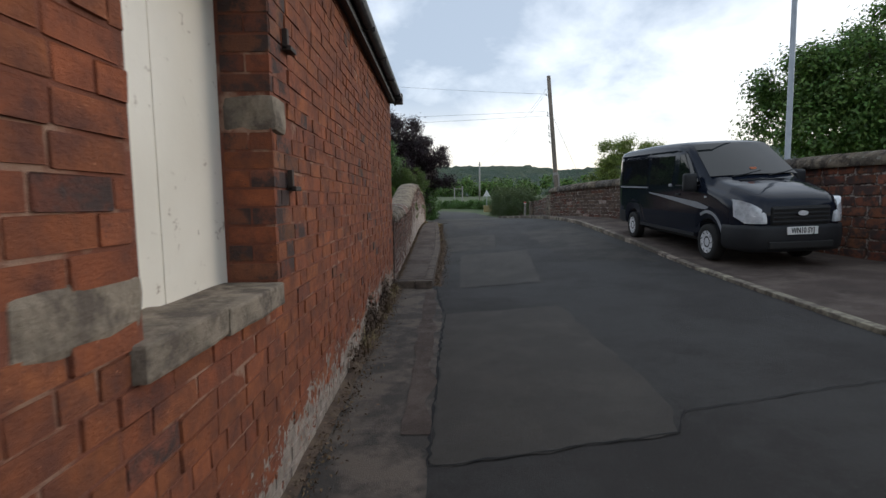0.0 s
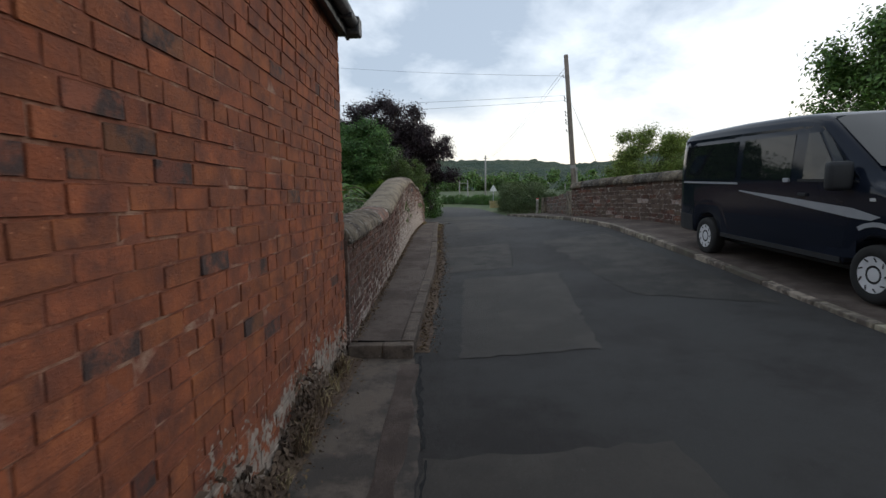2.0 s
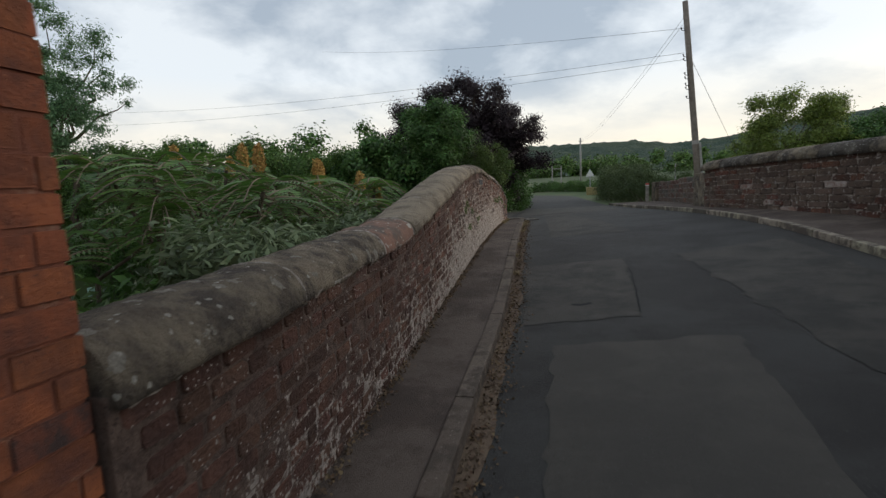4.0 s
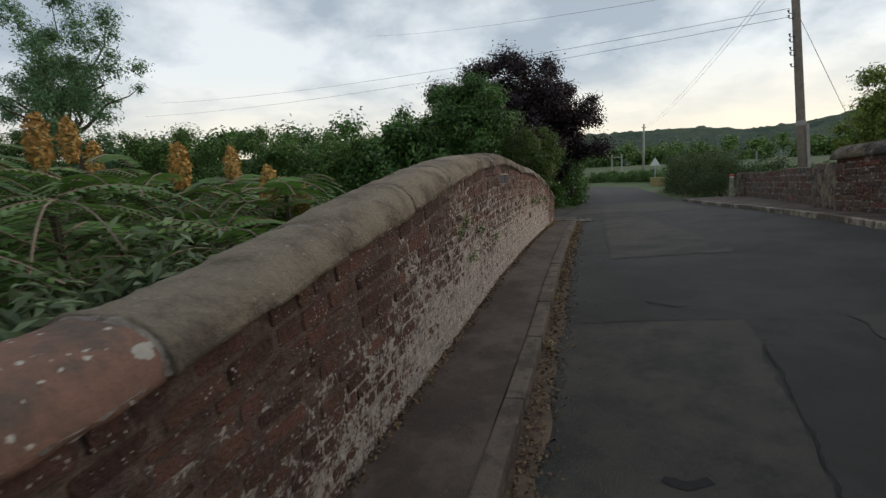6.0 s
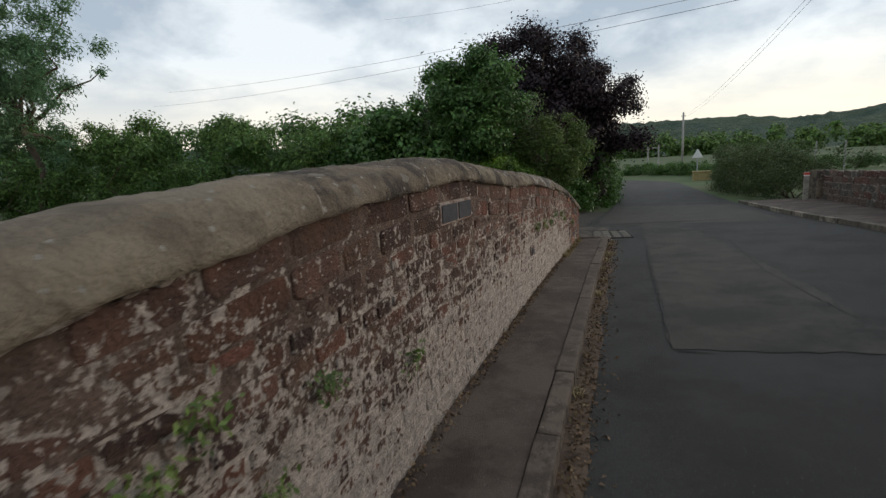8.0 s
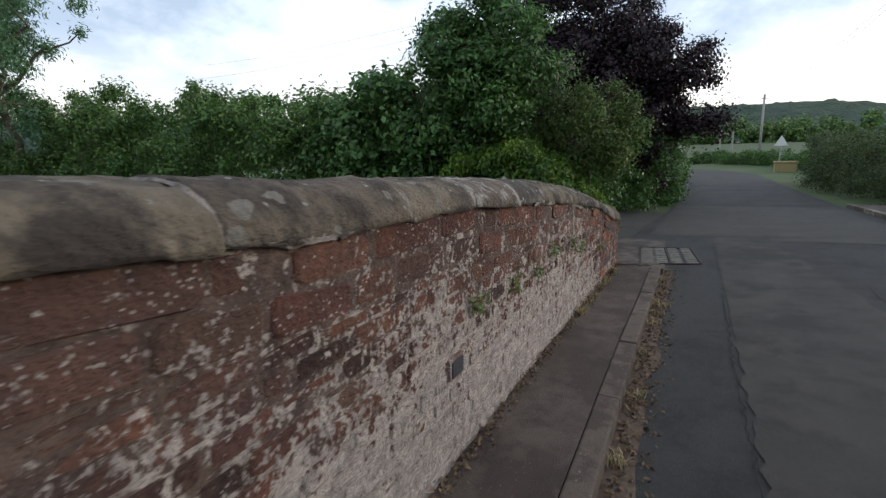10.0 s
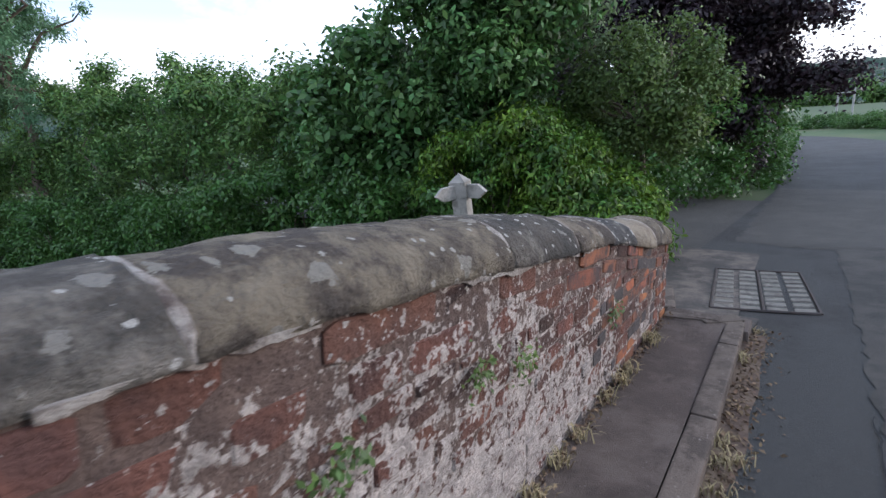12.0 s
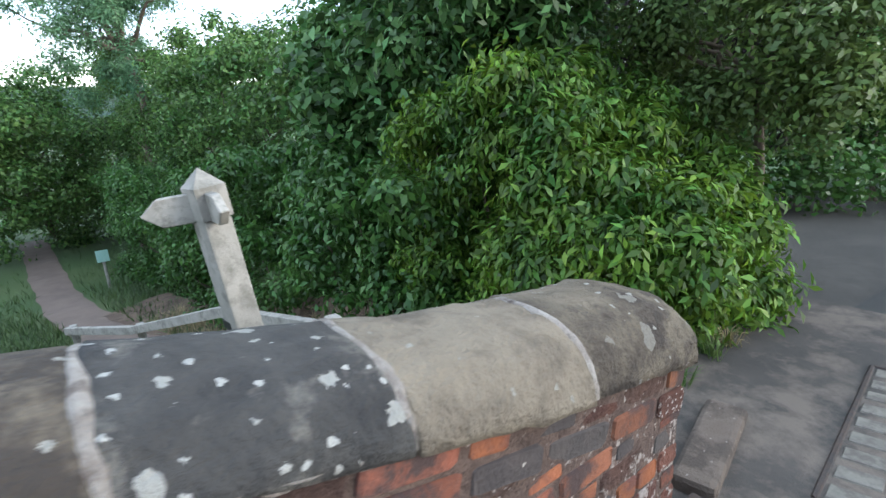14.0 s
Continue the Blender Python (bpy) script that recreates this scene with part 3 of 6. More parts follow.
def crack(points, width, seed):
    """A dark joint or crack, a thin wandering band on the road."""
    rnd = random.Random(seed)
    verts, faces = [], []
    dense = []
    for (xa, ya), (xb, yb) in zip(points, points[1:]):
        n = max(2, int(math.hypot(xb - xa, yb - ya) / 0.06))
        dense += [(xa + (xb - xa) * i / n, ya + (yb - ya) * i / n) for i in range(n)]
    dense.append(points[-1])
    for i, (x, y) in enumerate(dense):
        a, b = dense[max(0, i - 1)], dense[min(len(dense) - 1, i + 1)]
        d = Vector((b[0] - a[0], b[1] - a[1])).normalized()
        w = width * rnd.uniform(0.2, 1.2)
        x, y = x + rnd.uniform(-0.012, 0.012), y + rnd.uniform(-0.012, 0.012)
        for s in (-1, 1):
            px, py = x - d.y * w * s, y + d.x * w * s
            verts.append((px, py, road_z(px, py) + 0.0085))
        if i:
            faces.append((2 * i - 2, 2 * i - 1, 2 * i + 1, 2 * i))
    return tagged(raw("road_crack", verts, faces, M_CRACK), "dark crack in the tarmac", "crack", kind="structure")


crack([(0.66, 2.86), (1.3, 2.95), (2.05, 3.05), (2.2, 3.3)], 0.008, 1)
crack([(2.2, 3.3), (3.4, 3.5), (4.3, 3.6)], 0.006, 2)
crack([(0.78, 6.2), (0.72, 5.0), (0.70, 4.0), (0.66, 2.86)], 0.012, 3)
crack([(0.92, 14.4), (1.6, 14.44), (2.25, 14.45)], 0.008, 4)
crack([(1.55, 15.0), (1.75, 14.85), (1.9, 14.8)], 0.014, 5)
crack([(2.02, 11.9), (2.2, 13.3), (2.24, 13.9)], 0.008, 6)
crack([(1.3, 17.25), (1.28, 18.2), (1.24, 20.5), (1.25, 22.5)], 0.006, 7)
crack([(1.3, 17.2), (1.55, 17.15)], 0.012, 8)
crack([(1.4, 12.3), (1.5, 12.25), (1.6, 12.3)], 0.03, 9)
crack([(2.7, 18.0), (2.5, 20.0), (2.6, 23.0)], 0.006, 10)
crack([(0.66, 7.9), (0.70, 7.0), (0.77, 6.3)], 0.02, 11)

# raised footway over the bridge, and its kerb stones
strip("pavement_left", lambda y: 0.0, lambda y: lerp(y, KERB_X) - 0.128, 8.02, 23.45, 0.29, lambda x, y: lerp(y, PAVE_Z) - 0.008 + 0.008 * noise.noise((x * 4, y * 4, 0)), M_PAVE,
      "narrow raised tarmac footway along the parapet", "pavement", 5)
kerb = thing("kerb", "worn grey-brown stone kerb along the footway", "kerb")
tagged(kerb, kind="structure")
rnd = random.Random(5)
y = 8.0
while y < 23.3:
    y2 = min(y + rnd.uniform(0.8, 1.05), 23.46)
    if 23.46 - y2 < 0.3:
        y2 = 23.46
    xo, xo2 = lerp(y, KERB_X), lerp(y2, KERB_X)
    z, z2 = lerp(y, PAVE_Z), lerp(y2, PAVE_Z)
    bm = box(bmesh.new(), -0.125, 0.0, 0.004, math.hypot(y2 - y, xo2 - xo) - 0.004, -0.26, 0.0, 0.014)
    for v in bm.verts:
        v.co += Vector((noise.noise(v.co * 9 + Vector((y, 0, 0))), noise.noise(v.co * 9 + Vector((0, y, 5))), noise.noise(v.co * 7 + Vector((y, 3, 0))))) * 0.006
    ob = part("kerb_stone", bm, M_KERB, kerb)
    ob.matrix_world = pose(xo, y, z + rnd.uniform(-0.004, 0.004), math.degrees(math.atan2(z2 - z, y2 - y)), 0, -math.degrees(math.atan2(xo2 - xo, y2 - y)))
    y = y2
# end stones across the footway at the house corner
for x0, x1, yy, zz in ((0.02, 0.33, 7.86, 0.155), (0.335, 0.60, 7.84, 0.165)):
    bm = box(bmesh.new(), x0, x1, yy, yy + 0.14, zz - 0.22, zz, 0.018)
    for v in bm.verts:
        v.co += Vector((noise.noise(v.co * 8), noise.noise(v.co * 8 + Vector((3, 0, 0))), noise.noise(v.co * 8 + Vector((0, 5, 0))))) * 0.008
    part("end_stone", bm, M_KERB, kerb)
# thin stones that close the footway at the parapet's end
for (xa, ya), (xb, yb), w in (((0.05, 23.32), (0.34, 23.38), 0.07), ((0.34, 23.32), (0.58, 23.5), 0.13), ((0.03, 23.37), (0.57, 23.40), 0.09)):
    d = Vector((xb - xa, yb - ya, 0))
    bm = box(bmesh.new(), 0, d.length, 0, w, -0.2, 0, 0.01)
    part("end_stone", bm, M_KERB, kerb).matrix_world = pose(xa, ya, 0.425 if xa > 0.03 else 0.418, 0, 0, math.degrees(math.atan2(d.y, d.x)))
bm = box(bmesh.new(), 0.02, 0.62, 23.30, 23.58, 0.1, 0.41, 0.012)
part("end_stone", bm, M_PAVE, kerb, "tarmac fillet under the end stones")
bm = box(bmesh.new(), 0.2, 0.42, 23.38, 23.5, 0.2, 0.433, 0.012)
part("end_stone", bm, M_KERB, kerb)
# low kerb on the far side
far_kerb = thing("kerb", "low pale stone kerb beside the parked van", "kerb")
tagged(far_kerb, kind="structure")
rnd = random.Random(6)
y = 1.0
while y < 33:
    y2 = y + rnd.uniform(0.75, 1.0)
    xo, xo2 = lerp(y, RKERB_X), lerp(y2, RKERB_X)
    z, z2 = pave_r(xo, y) + 0.012, pave_r(xo2, y2) + 0.012
    bm = box(bmesh.new(), 0.0, 0.125, 0.004, math.hypot(y2 - y, xo2 - xo) - 0.03, -0.2, 0.0, 0.014)
    part("kerb_stone", bm, M_FAR_KERB, far_kerb).matrix_world = pose(xo + rnd.uniform(-0.01, 0.01), y, z, math.degrees(math.atan2(z2 - z, y2 - y)), 0, -math.degrees(math.atan2(xo2 - xo, y2 - y)))
    y = y2


# ---- pieces of masonry ----
def piece(corners=8, seed=0, inset=0.12, wob=0.05, cut=(0.08, 0.14)):
    """A rough block: front towards +x at 0, one unit wide along y, one unit high along z, one unit deep."""
    r = random.Random(seed)
    rings = []
    base = []
    if corners == 4:
        outline = ((0.5, 0.5), (-0.5, 0.5), (-0.5, -0.5), (0.5, -0.5))
    else:
        u, w = 0.5 - cut[0], 0.5 - cut[1]
        outline = ((0.5, w), (u, 0.5), (-u, 0.5), (-0.5, w), (-0.5, -w), (-u, -0.5), (u, -0.5), (0.5, -w))
    for a, b in outline:
        base.append((a * (1 - r.uniform(0, wob * 0.35)), b * (1 - r.uniform(0, wob))))
    for x, f in ((-1.0, 1.0), (-0.25, 1.0), (0.0, 1.0 - inset)):
        rings.append([(x + (r.uniform(-0.12, 0.0) if x == 0 else 0), yy * f, zz * f) for yy, zz in base])
    verts = [v for ring in rings for v in ring]
    n = corners
    faces = [(j * n + k, j * n + (k + 1) % n, (j + 1) * n + (k + 1) % n, (j + 1) * n + k) for j in range(2) for k in range(n)]
    faces.append(tuple(2 * n + k for k in range(n)))
    return np.array(verts), faces


class Masonry:
    """Collects pieces on a wall face; the nearest become objects, the rest one joined mesh for each material."""

    def __init__(self, owner, name, shapes, limit=300):
        self.owner, self.name, self.limit, self.count = owner, name, limit, 0
        self.shapes = shapes
        self.meshes, self.rest = {}, {}

    def add(self, m, size, material, near, rnd):
        k = rnd.randrange(len(self.shapes))
        verts, faces = self.shapes[k]
        if near and self.count < self.limit:
            self.count += 1
            key = (k, material.name)
            if key not in self.meshes:
                me = bpy.data.meshes.new(self.name)
                me.from_pydata([tuple(v) for v in verts], [], faces)
                me.materials.append(material)
                self.meshes[key] = me
            ob = new(self.name, self.meshes[key])
            ob.parent = self.owner
            ob.matrix_local = m @ Matrix.Diagonal((*size, 1))
        else:
            mat = np.array(m @ Matrix.Diagonal((*size, 1)))
            pts = verts @ mat[:3, :3].T + mat[:3, 3]
            self.rest.setdefault(material.name, (material, [], []))
            _, vs, fs = self.rest[material.name]
            off = sum(len(v) for v in vs)
            vs.append(pts)
            fs.extend(tuple(i + off for i in f) for f in faces)

    def finish(self, label):
        for material, vs, fs in self.rest.values():
            tagged(raw(self.name + "s", np.concatenate(vs), fs, material, self.owner, label), kind="stuff")


# ---- the brick house ----
HOUSE_END, EAVES = 7.95, 2.84
OPEN_Y0, OPEN_Y1, OPEN_Z0, OPEN_Z1 = 1.64, 2.66, 1.02, 2.38
house = thing("house", "single-storey red brick house with a boarded window", "house")
bm = bmesh.new()
for y0, y1, z0, z1 in ((-6, OPEN_Y0, -0.4, EAVES), (OPEN_Y1, HOUSE_END - 0.012, -0.4, EAVES), (OPEN_Y0, OPEN_Y1, -0.4, OPEN_Z0 - 0.09), (OPEN_Y0, OPEN_Y1, OPEN_Z1, EAVES)):
    box(bm, -0.36, -0.0065, y0, y1, z0, z1)
wall_front = part("wall_east", bm, M_MORTAR, house, "red brick wall with worn lime pointing")
bm = bmesh.new()
box(bm, -5.0, -0.36, HOUSE_END - 0.36, HOUSE_END - 0.012, -0.9, EAVES)
wall_end = part("wall_north", bm, M_MORTAR, house)
bm = bmesh.new()
box(bm, -5.0, -4.7, -6, HOUSE_END - 0.37, -0.9, EAVES)
box(bm, -4.69, -0.37, -6, -5.7, -0.9, EAVES)
part("wall_back", bm, M_BRICK_LOW, house)
# roof slope, verge, fascia and gutter
bm = bmesh.new()
v = [bm.verts.new(p) for p in ((0.16, -6.2, 2.93), (0.16, 8.0, 2.93), (-2.6, 8.0, 4.6), (-2.6, -6.2, 4.6), (-5.3, 8.0, 2.9), (-5.3, -6.2, 2.9))]
bm.faces.new((v[0], v[1], v[2], v[3]))
bm.faces.new((v[3], v[2], v[4], v[5]))
bmesh.ops.solidify(bm, geom=bm.faces[:], thickness=0.06)
part("roof", bm, M_SLATE, house, "grey slate roof with an overhanging eave")
bm = bmesh.new()
g = [bm.verts.new(p) for p in ((-0.3, HOUSE_END - 0.08, EAVES), (-4.9, HOUSE_END - 0.08, EAVES), (-2.6, HOUSE_END - 0.08, 4.5))]
f = bm.faces.new(g)
bmesh.ops.solidify(bm, geom=[f], thickness=0.24)
part("gable", bm, M_BRICK_LOW, house)
bm = box(bmesh.new(), -0.2, 0.055, -6, 8.04, EAVES, EAVES + 0.06, 0.004)
part("soffit_board", bm, M_GUTTER, house)
bm = box(bmesh.new(), 0.055, 0.08, -6, 8.04, EAVES - 0.03, EAVES + 0.12, 0.004)
part("fascia_board", bm, M_GUTTER, house)
bm = bmesh.new()
prof = [(0.125 + 0.056 * math.cos(a), EAVES + 0.085 + 0.056 * math.sin(a)) for a in np.linspace(math.pi, 2 * math.pi, 9)]
prof += [(0.125 + 0.050 * math.cos(a), EAVES + 0.085 + 0.050 * math.sin(a)) for a in np.linspace(2 * math.pi, math.pi, 9)]
rows = [[bm.verts.new((x, yy, z)) for x, z in prof] for yy in (-6.1, 8.02)]
for k in range(len(prof)):
    q = (k + 1) % len(prof)
    bm.faces.new((rows[0][k], rows[0][q], rows[1][q], rows[1][k]))
bm.faces.new(rows[0][:9])
bm.faces.new(rows[1][:9])
part("gutter", bm, M_GUTTER, house, "black half-round gutter with pale specks", smooth=True)
for yy in np.arange(0.4, 7.9, 0.9):
    bm = box(bmesh.new(), 0.075, 0.185, yy, yy + 0.025, EAVES + 0.015, EAVES + 0.05, 0.004)
    part("gutter_bracket", bm, M_GUTTER, house)
bm = box(bmesh.new(), 0.06, 0.19, 7.9, 8.04, EAVES - 0.02, EAVES + 0.13, 0.02)
part("gutter_end", bm, M_GUTTER, house)

# boarded window
window = new("window_1")
window.parent = house
tagged(window, "window opening closed with cream painted boards")
tagged(window, kind="structure")
bx = -0.235
for i in range(4):
    w = (OPEN_Y1 - OPEN_Y0 - 0.0) / 4
    y0 = OPEN_Y0 + i * w
    bm = box(bmesh.new(), bx - 0.025, bx + random.Random(i).uniform(-0.001, 0.002), y0 + 0.0008, y0 + w - 0.0008, OPEN_Z0 - 0.03, OPEN_Z1, 0.002)
    part("board", bm, M_PAINT, window)
bm = box(bmesh.new(), bx, bx + 0.03, OPEN_Y0, OPEN_Y0 + 0.05, OPEN_Z0, OPEN_Z1, 0.005)
part("frame_stile", bm, M_PAINT, window)
# stone sill of two pieces, worn and chipped
for y0, y1, dz, sd in ((OPEN_Y0 - 0.06, 2.06, 0.0, 0), (2.065, OPEN_Y1 - 0.02, -0.012, 4)):
    bm = box(bmesh.new(), -0.26, 0.035, y0, y1, OPEN_Z0 - 0.10 + dz, OPEN_Z0 + dz, 0.012)
    bmesh.ops.subdivide_edges(bm, edges=bm.edges[:], cuts=3, use_grid_fill=True)
    for vv in bm.verts:
        vv.co += Vector((noise.noise(vv.co * 7), noise.noise(vv.co * 7 + Vector((sd, 9, 0))), noise.noise(vv.co * 9 + Vector((0, sd, 4))))) * 0.009
    part("sill", bm, M_SILL, window, "worn grey stone sill", smooth=False)
# pale stone blocks let into the jambs
for x1, y0, y1, z0, z1, sd in ((0.014, OPEN_Y1 - 0.006, OPEN_Y1 + 0.17, 1.68, 1.84, 1), (0.002, 1.26, OPEN_Y0 + 0.002, 1.055, 1.205, 2)):
    bm = box(bmesh.new(), -0.22, x1, y0, y1, z0, z1, 0.022)
    bmesh.ops.subdivide_edges(bm, edges=bm.edges[:], cuts=2, use_grid_fill=True)
    for vv in bm.verts:
        vv.co += Vector((noise.noise(vv.co * 9 + Vector((sd, 0, 0))), noise.noise(vv.co * 9), noise.noise(vv.co * 8 + Vector((0, sd, 0))))) * 0.012
    part("quoin_stone", bm, M_SILL, house, "pale worn stone block in the jamb")
for zz in (1.42, 2.08):
    bm = box(bmesh.new(), 0.002, 0.03, OPEN_Y1 + 0.17, OPEN_Y1 + 0.20, zz, zz + 0.1, 0.006)
    box(bm, 0.002, 0.045, OPEN_Y1 + 0.17, OPEN_Y1 + 0.26, zz, zz + 0.022, 0.004)
    part("shutter_hook", bm, M_IRON, house, "rusty iron hinge hook")

# bricks: stretcher courses with a course of headers every fourth
BR = [piece(8, s, 0.02, 0.05, (0.02, 0.05)) for s in range(10)]
bricks = Masonry(wall_front, "brick", BR)
rnd = random.Random(11)
COURSE = 0.084
for c in range(-1, 34):
    z = c * COURSE
    header = c % 5 == 1
    L = 0.118 if header else 0.236
    y = -1.2 + (0.0575 if header else (0.113 if c % 2 else 0.0)) + rnd.uniform(-0.02, 0.02)
    while y < HOUSE_END - 0.02:
        ln = L if rnd.random() < 0.78 else (0.118 if not header else 0.236)
        y2 = min(y + ln, HOUSE_END)
        if HOUSE_END - y2 < 0.05:
            y2 = HOUSE_END
        ya, yb = y, y2
        cz = z + COURSE / 2
        y = y2
        if OPEN_Z0 - 0.1 < cz < OPEN_Z1:
            if ya >= OPEN_Y0 and yb <= OPEN_Y1:
                continue
            if ya < OPEN_Y0 < yb:
                yb = OPEN_Y0
            elif ya < OPEN_Y1 < yb:
                ya = OPEN_Y1
            elif ya < OPEN_Y0 and yb > OPEN_Y1:
                continue
        if yb - ya < 0.035 or (1.68 < cz < 1.84 and ya < OPEN_Y1 + 0.16 and yb > OPEN_Y1) or (1.08 < cz < 1.2 and yb > 1.30 and ya < OPEN_Y0):
            continue
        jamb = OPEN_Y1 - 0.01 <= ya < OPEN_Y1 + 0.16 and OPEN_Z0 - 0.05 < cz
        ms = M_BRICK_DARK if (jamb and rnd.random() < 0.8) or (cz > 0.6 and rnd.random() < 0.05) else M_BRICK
        gap = rnd.uniform(0.006, 0.010)
        size = (0.03, yb - ya - gap, COURSE - gap)
        m = pose(rnd.uniform(-0.0035, 0.0045), (ya + yb) / 2, cz + rnd.uniform(-0.003, 0.003), rnd.uniform(-1.0, 1.0), rnd.uniform(-2, 2), rnd.uniform(-1.4, 1.4))
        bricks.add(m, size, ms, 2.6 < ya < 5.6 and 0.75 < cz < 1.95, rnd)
bricks.finish("red brick courses of the house wall")
# reveal of the window, and the corner return
jambs = Masonry(house, "jamb_brick", BR, 60)
for c in range(int(OPEN_Z0 / COURSE), int(OPEN_Z1 / COURSE)):
    z = (c + 0.5) * COURSE
    if 1.66 < z < 1.86:
        continue
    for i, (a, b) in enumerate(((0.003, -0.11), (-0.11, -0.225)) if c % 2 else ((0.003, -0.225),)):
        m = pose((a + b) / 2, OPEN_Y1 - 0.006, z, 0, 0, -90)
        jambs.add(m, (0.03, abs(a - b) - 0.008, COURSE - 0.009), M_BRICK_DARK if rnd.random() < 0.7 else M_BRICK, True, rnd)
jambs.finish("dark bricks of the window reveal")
returns = Masonry(house, "corner_brick", BR, 0)
for c in range(-4, 34):
    x = 0.0
    while x > -4.6:
        ln = 0.115 if (c % 2 and x == 0) else 0.226
        returns.add(pose(x - ln / 2, HOUSE_END, (c + 0.5) * COURSE, 0, 0, 90), (0.03, ln - 0.009, COURSE - 0.009), M_BRICK if rnd.random() < 0.8 else M_BRICK_DARK, False, rnd)
        x -= ln
returns.finish("red brick courses of the end wall")

# ---- the bridge parapet ----
CREST = [(7.88, 1.24), (10.8, 1.32), (11.4, 1.37), (12, 1.485), (12.5, 1.585), (13.2, 1.70), (13.9, 1.80), (14.8, 1.895), (16, 1.95), (16.6, 1.93), (17.2, 1.885), (17.7, 1.845), (18.3, 1.828), (18.65, 1.812), (19.13, 1.782), (19.45, 1.757), (20.15, 1.705), (20.9, 1.622), (21.5, 1.525), (22.04, 1.425), (22.5, 1.335), (22.83, 1.272), (23.0, 1.255), (23.3, 1.22), (23.5, 1.19)]
COPE_FOOT = [(7.88, 1.05), (10.8, 1.15), (12, 1.34), (12.5, 1.40), (13.7, 1.60), (14.3, 1.688), (14.7, 1.738), (15.2, 1.77), (16.2, 1.81), (17.0, 1.745), (17.62, 1.69), (17.9, 1.69), (18.2, 1.69), (18.6, 1.683), (19.2, 1.625), (19.7, 1.585), (20.1, 1.55), (20.9, 1.45), (21.46, 1.378), (21.97, 1.305), (22.4, 1.205), (22.95, 1.07), (23.5, 0.985)]
FACE = 0.03
PAR_END = 23.42
parapet = thing("parapet", "humped sandstone bridge parapet with rounded coping stones", "wall")
tagged(parapet, kind="structure")


def cope_low(y):
    return lerp(y, COPE_FOOT)


verts, faces = [], []
ys = list(np.arange(7.96, PAR_END - 0.005, 0.25)) + [PAR_END - 0.012]
for y in ys:
    b, t = min(lerp(y, PAVE_Z), land_z(-0.45, y)) - 0.6, cope_low(y) + 0.03
    f = FACE - 0.007
    verts += [(f, y, b), (f, y, t), (-0.43, y, t), (-0.43, y, b)]
for j in range(len(ys) - 1):
    for k in range(4):
        faces.append((4 * j + k, 4 * j + (k + 1) % 4, 4 * j + 4 + (k + 1) % 4, 4 * j + 4 + k))
faces += [(3, 2, 1, 0), tuple(len(verts) - 4 + k for k in range(4))]
core = raw("wall_core", verts, faces, M_BED, parapet, "rough lime mortar with lost pointing")
bm = bmesh.new()
bm.from_mesh(core.data)
bmesh.ops.recalc_face_normals(bm, faces=bm.faces)
bm.to_mesh(core.data)
bm.free()

ST = [piece(8, 20 + s, 0.08, 0.22) for s in range(14)]
stones = Masonry(parapet, "stone", ST)
footing = Masonry(parapet, "brick", ST, 420)
rnd = random.Random(21)


def lay(y, y2, z0, z1, slope, material, block):
    """One stone of the parapet's face."""
    yc = (y + y2) / 2
    gap = rnd.uniform(0.004, 0.016) if yc < 21.3 else rnd.uniform(0.003, 0.008)
    m = pose(FACE + rnd.uniform(-0.006, 0.008 if block else 0.004), yc, (z0 + z1) / 2, slope + rnd.uniform(-1.5, 1.5), rnd.uniform(-3, 3), rnd.uniform(-2.5, 2.5))
    near = block or ((yc > 19.2 or 11.8 < yc < 13.8) and z0 - lerp(yc, PAVE_Z) > 0.3)
    (stones if block else footing).add(m, (0.04, y2 - y - gap, z1 - z0 - min(gap, 0.011)), material, near, rnd)


def stone_kind(yc):
    if yc > 21.3 and rnd.random() < min(1.0, (yc - 21.0) * 0.9):
        return rnd.choice((M_BRICK_DARK, M_COURSE_BROWN, M_BRICK_DARK, M_BRICK_BLUE, M_COURSE_RED, M_BRICK_BARE if yc > 22.2 else M_COURSE_BROWN))
    if yc < 12.9 + rnd.uniform(-1.2, 1.2):
        return M_COURSE_OLD
    return M_COURSE_RED if rnd.random() < lerp(yc, [(14, 0.12), (17, 0.3), (18.5, 0.8), (21, 0.75)]) else M_COURSE_BROWN


# two courses of long blocks under the coping, brick courses below them that keep to the footway
BAND = 2
for r in range(BAND):
    y = 7.97 + rnd.uniform(0, 0.1)
    while y < PAR_END - 0.02:
        y2 = min(y + rnd.uniform(0.2, 0.5) * (0.55 if y < 12 or y > 21.6 else 1.0), PAR_END)
        y2 = PAR_END if PAR_END - y2 < 0.1 else y2
        yc = (y + y2) / 2
        h = lerp(yc, [(11, 0.085), (13, 0.125), (21, 0.125), (22, 0.085)])
        slope = math.degrees(math.atan2(cope_low(y2) - cope_low(y), y2 - y))
        lay(y, y2, cope_low(yc) - h * (r + 1), cope_low(yc) - h * r, slope, stone_kind(yc), True)
        y = y2
HC = 0.082
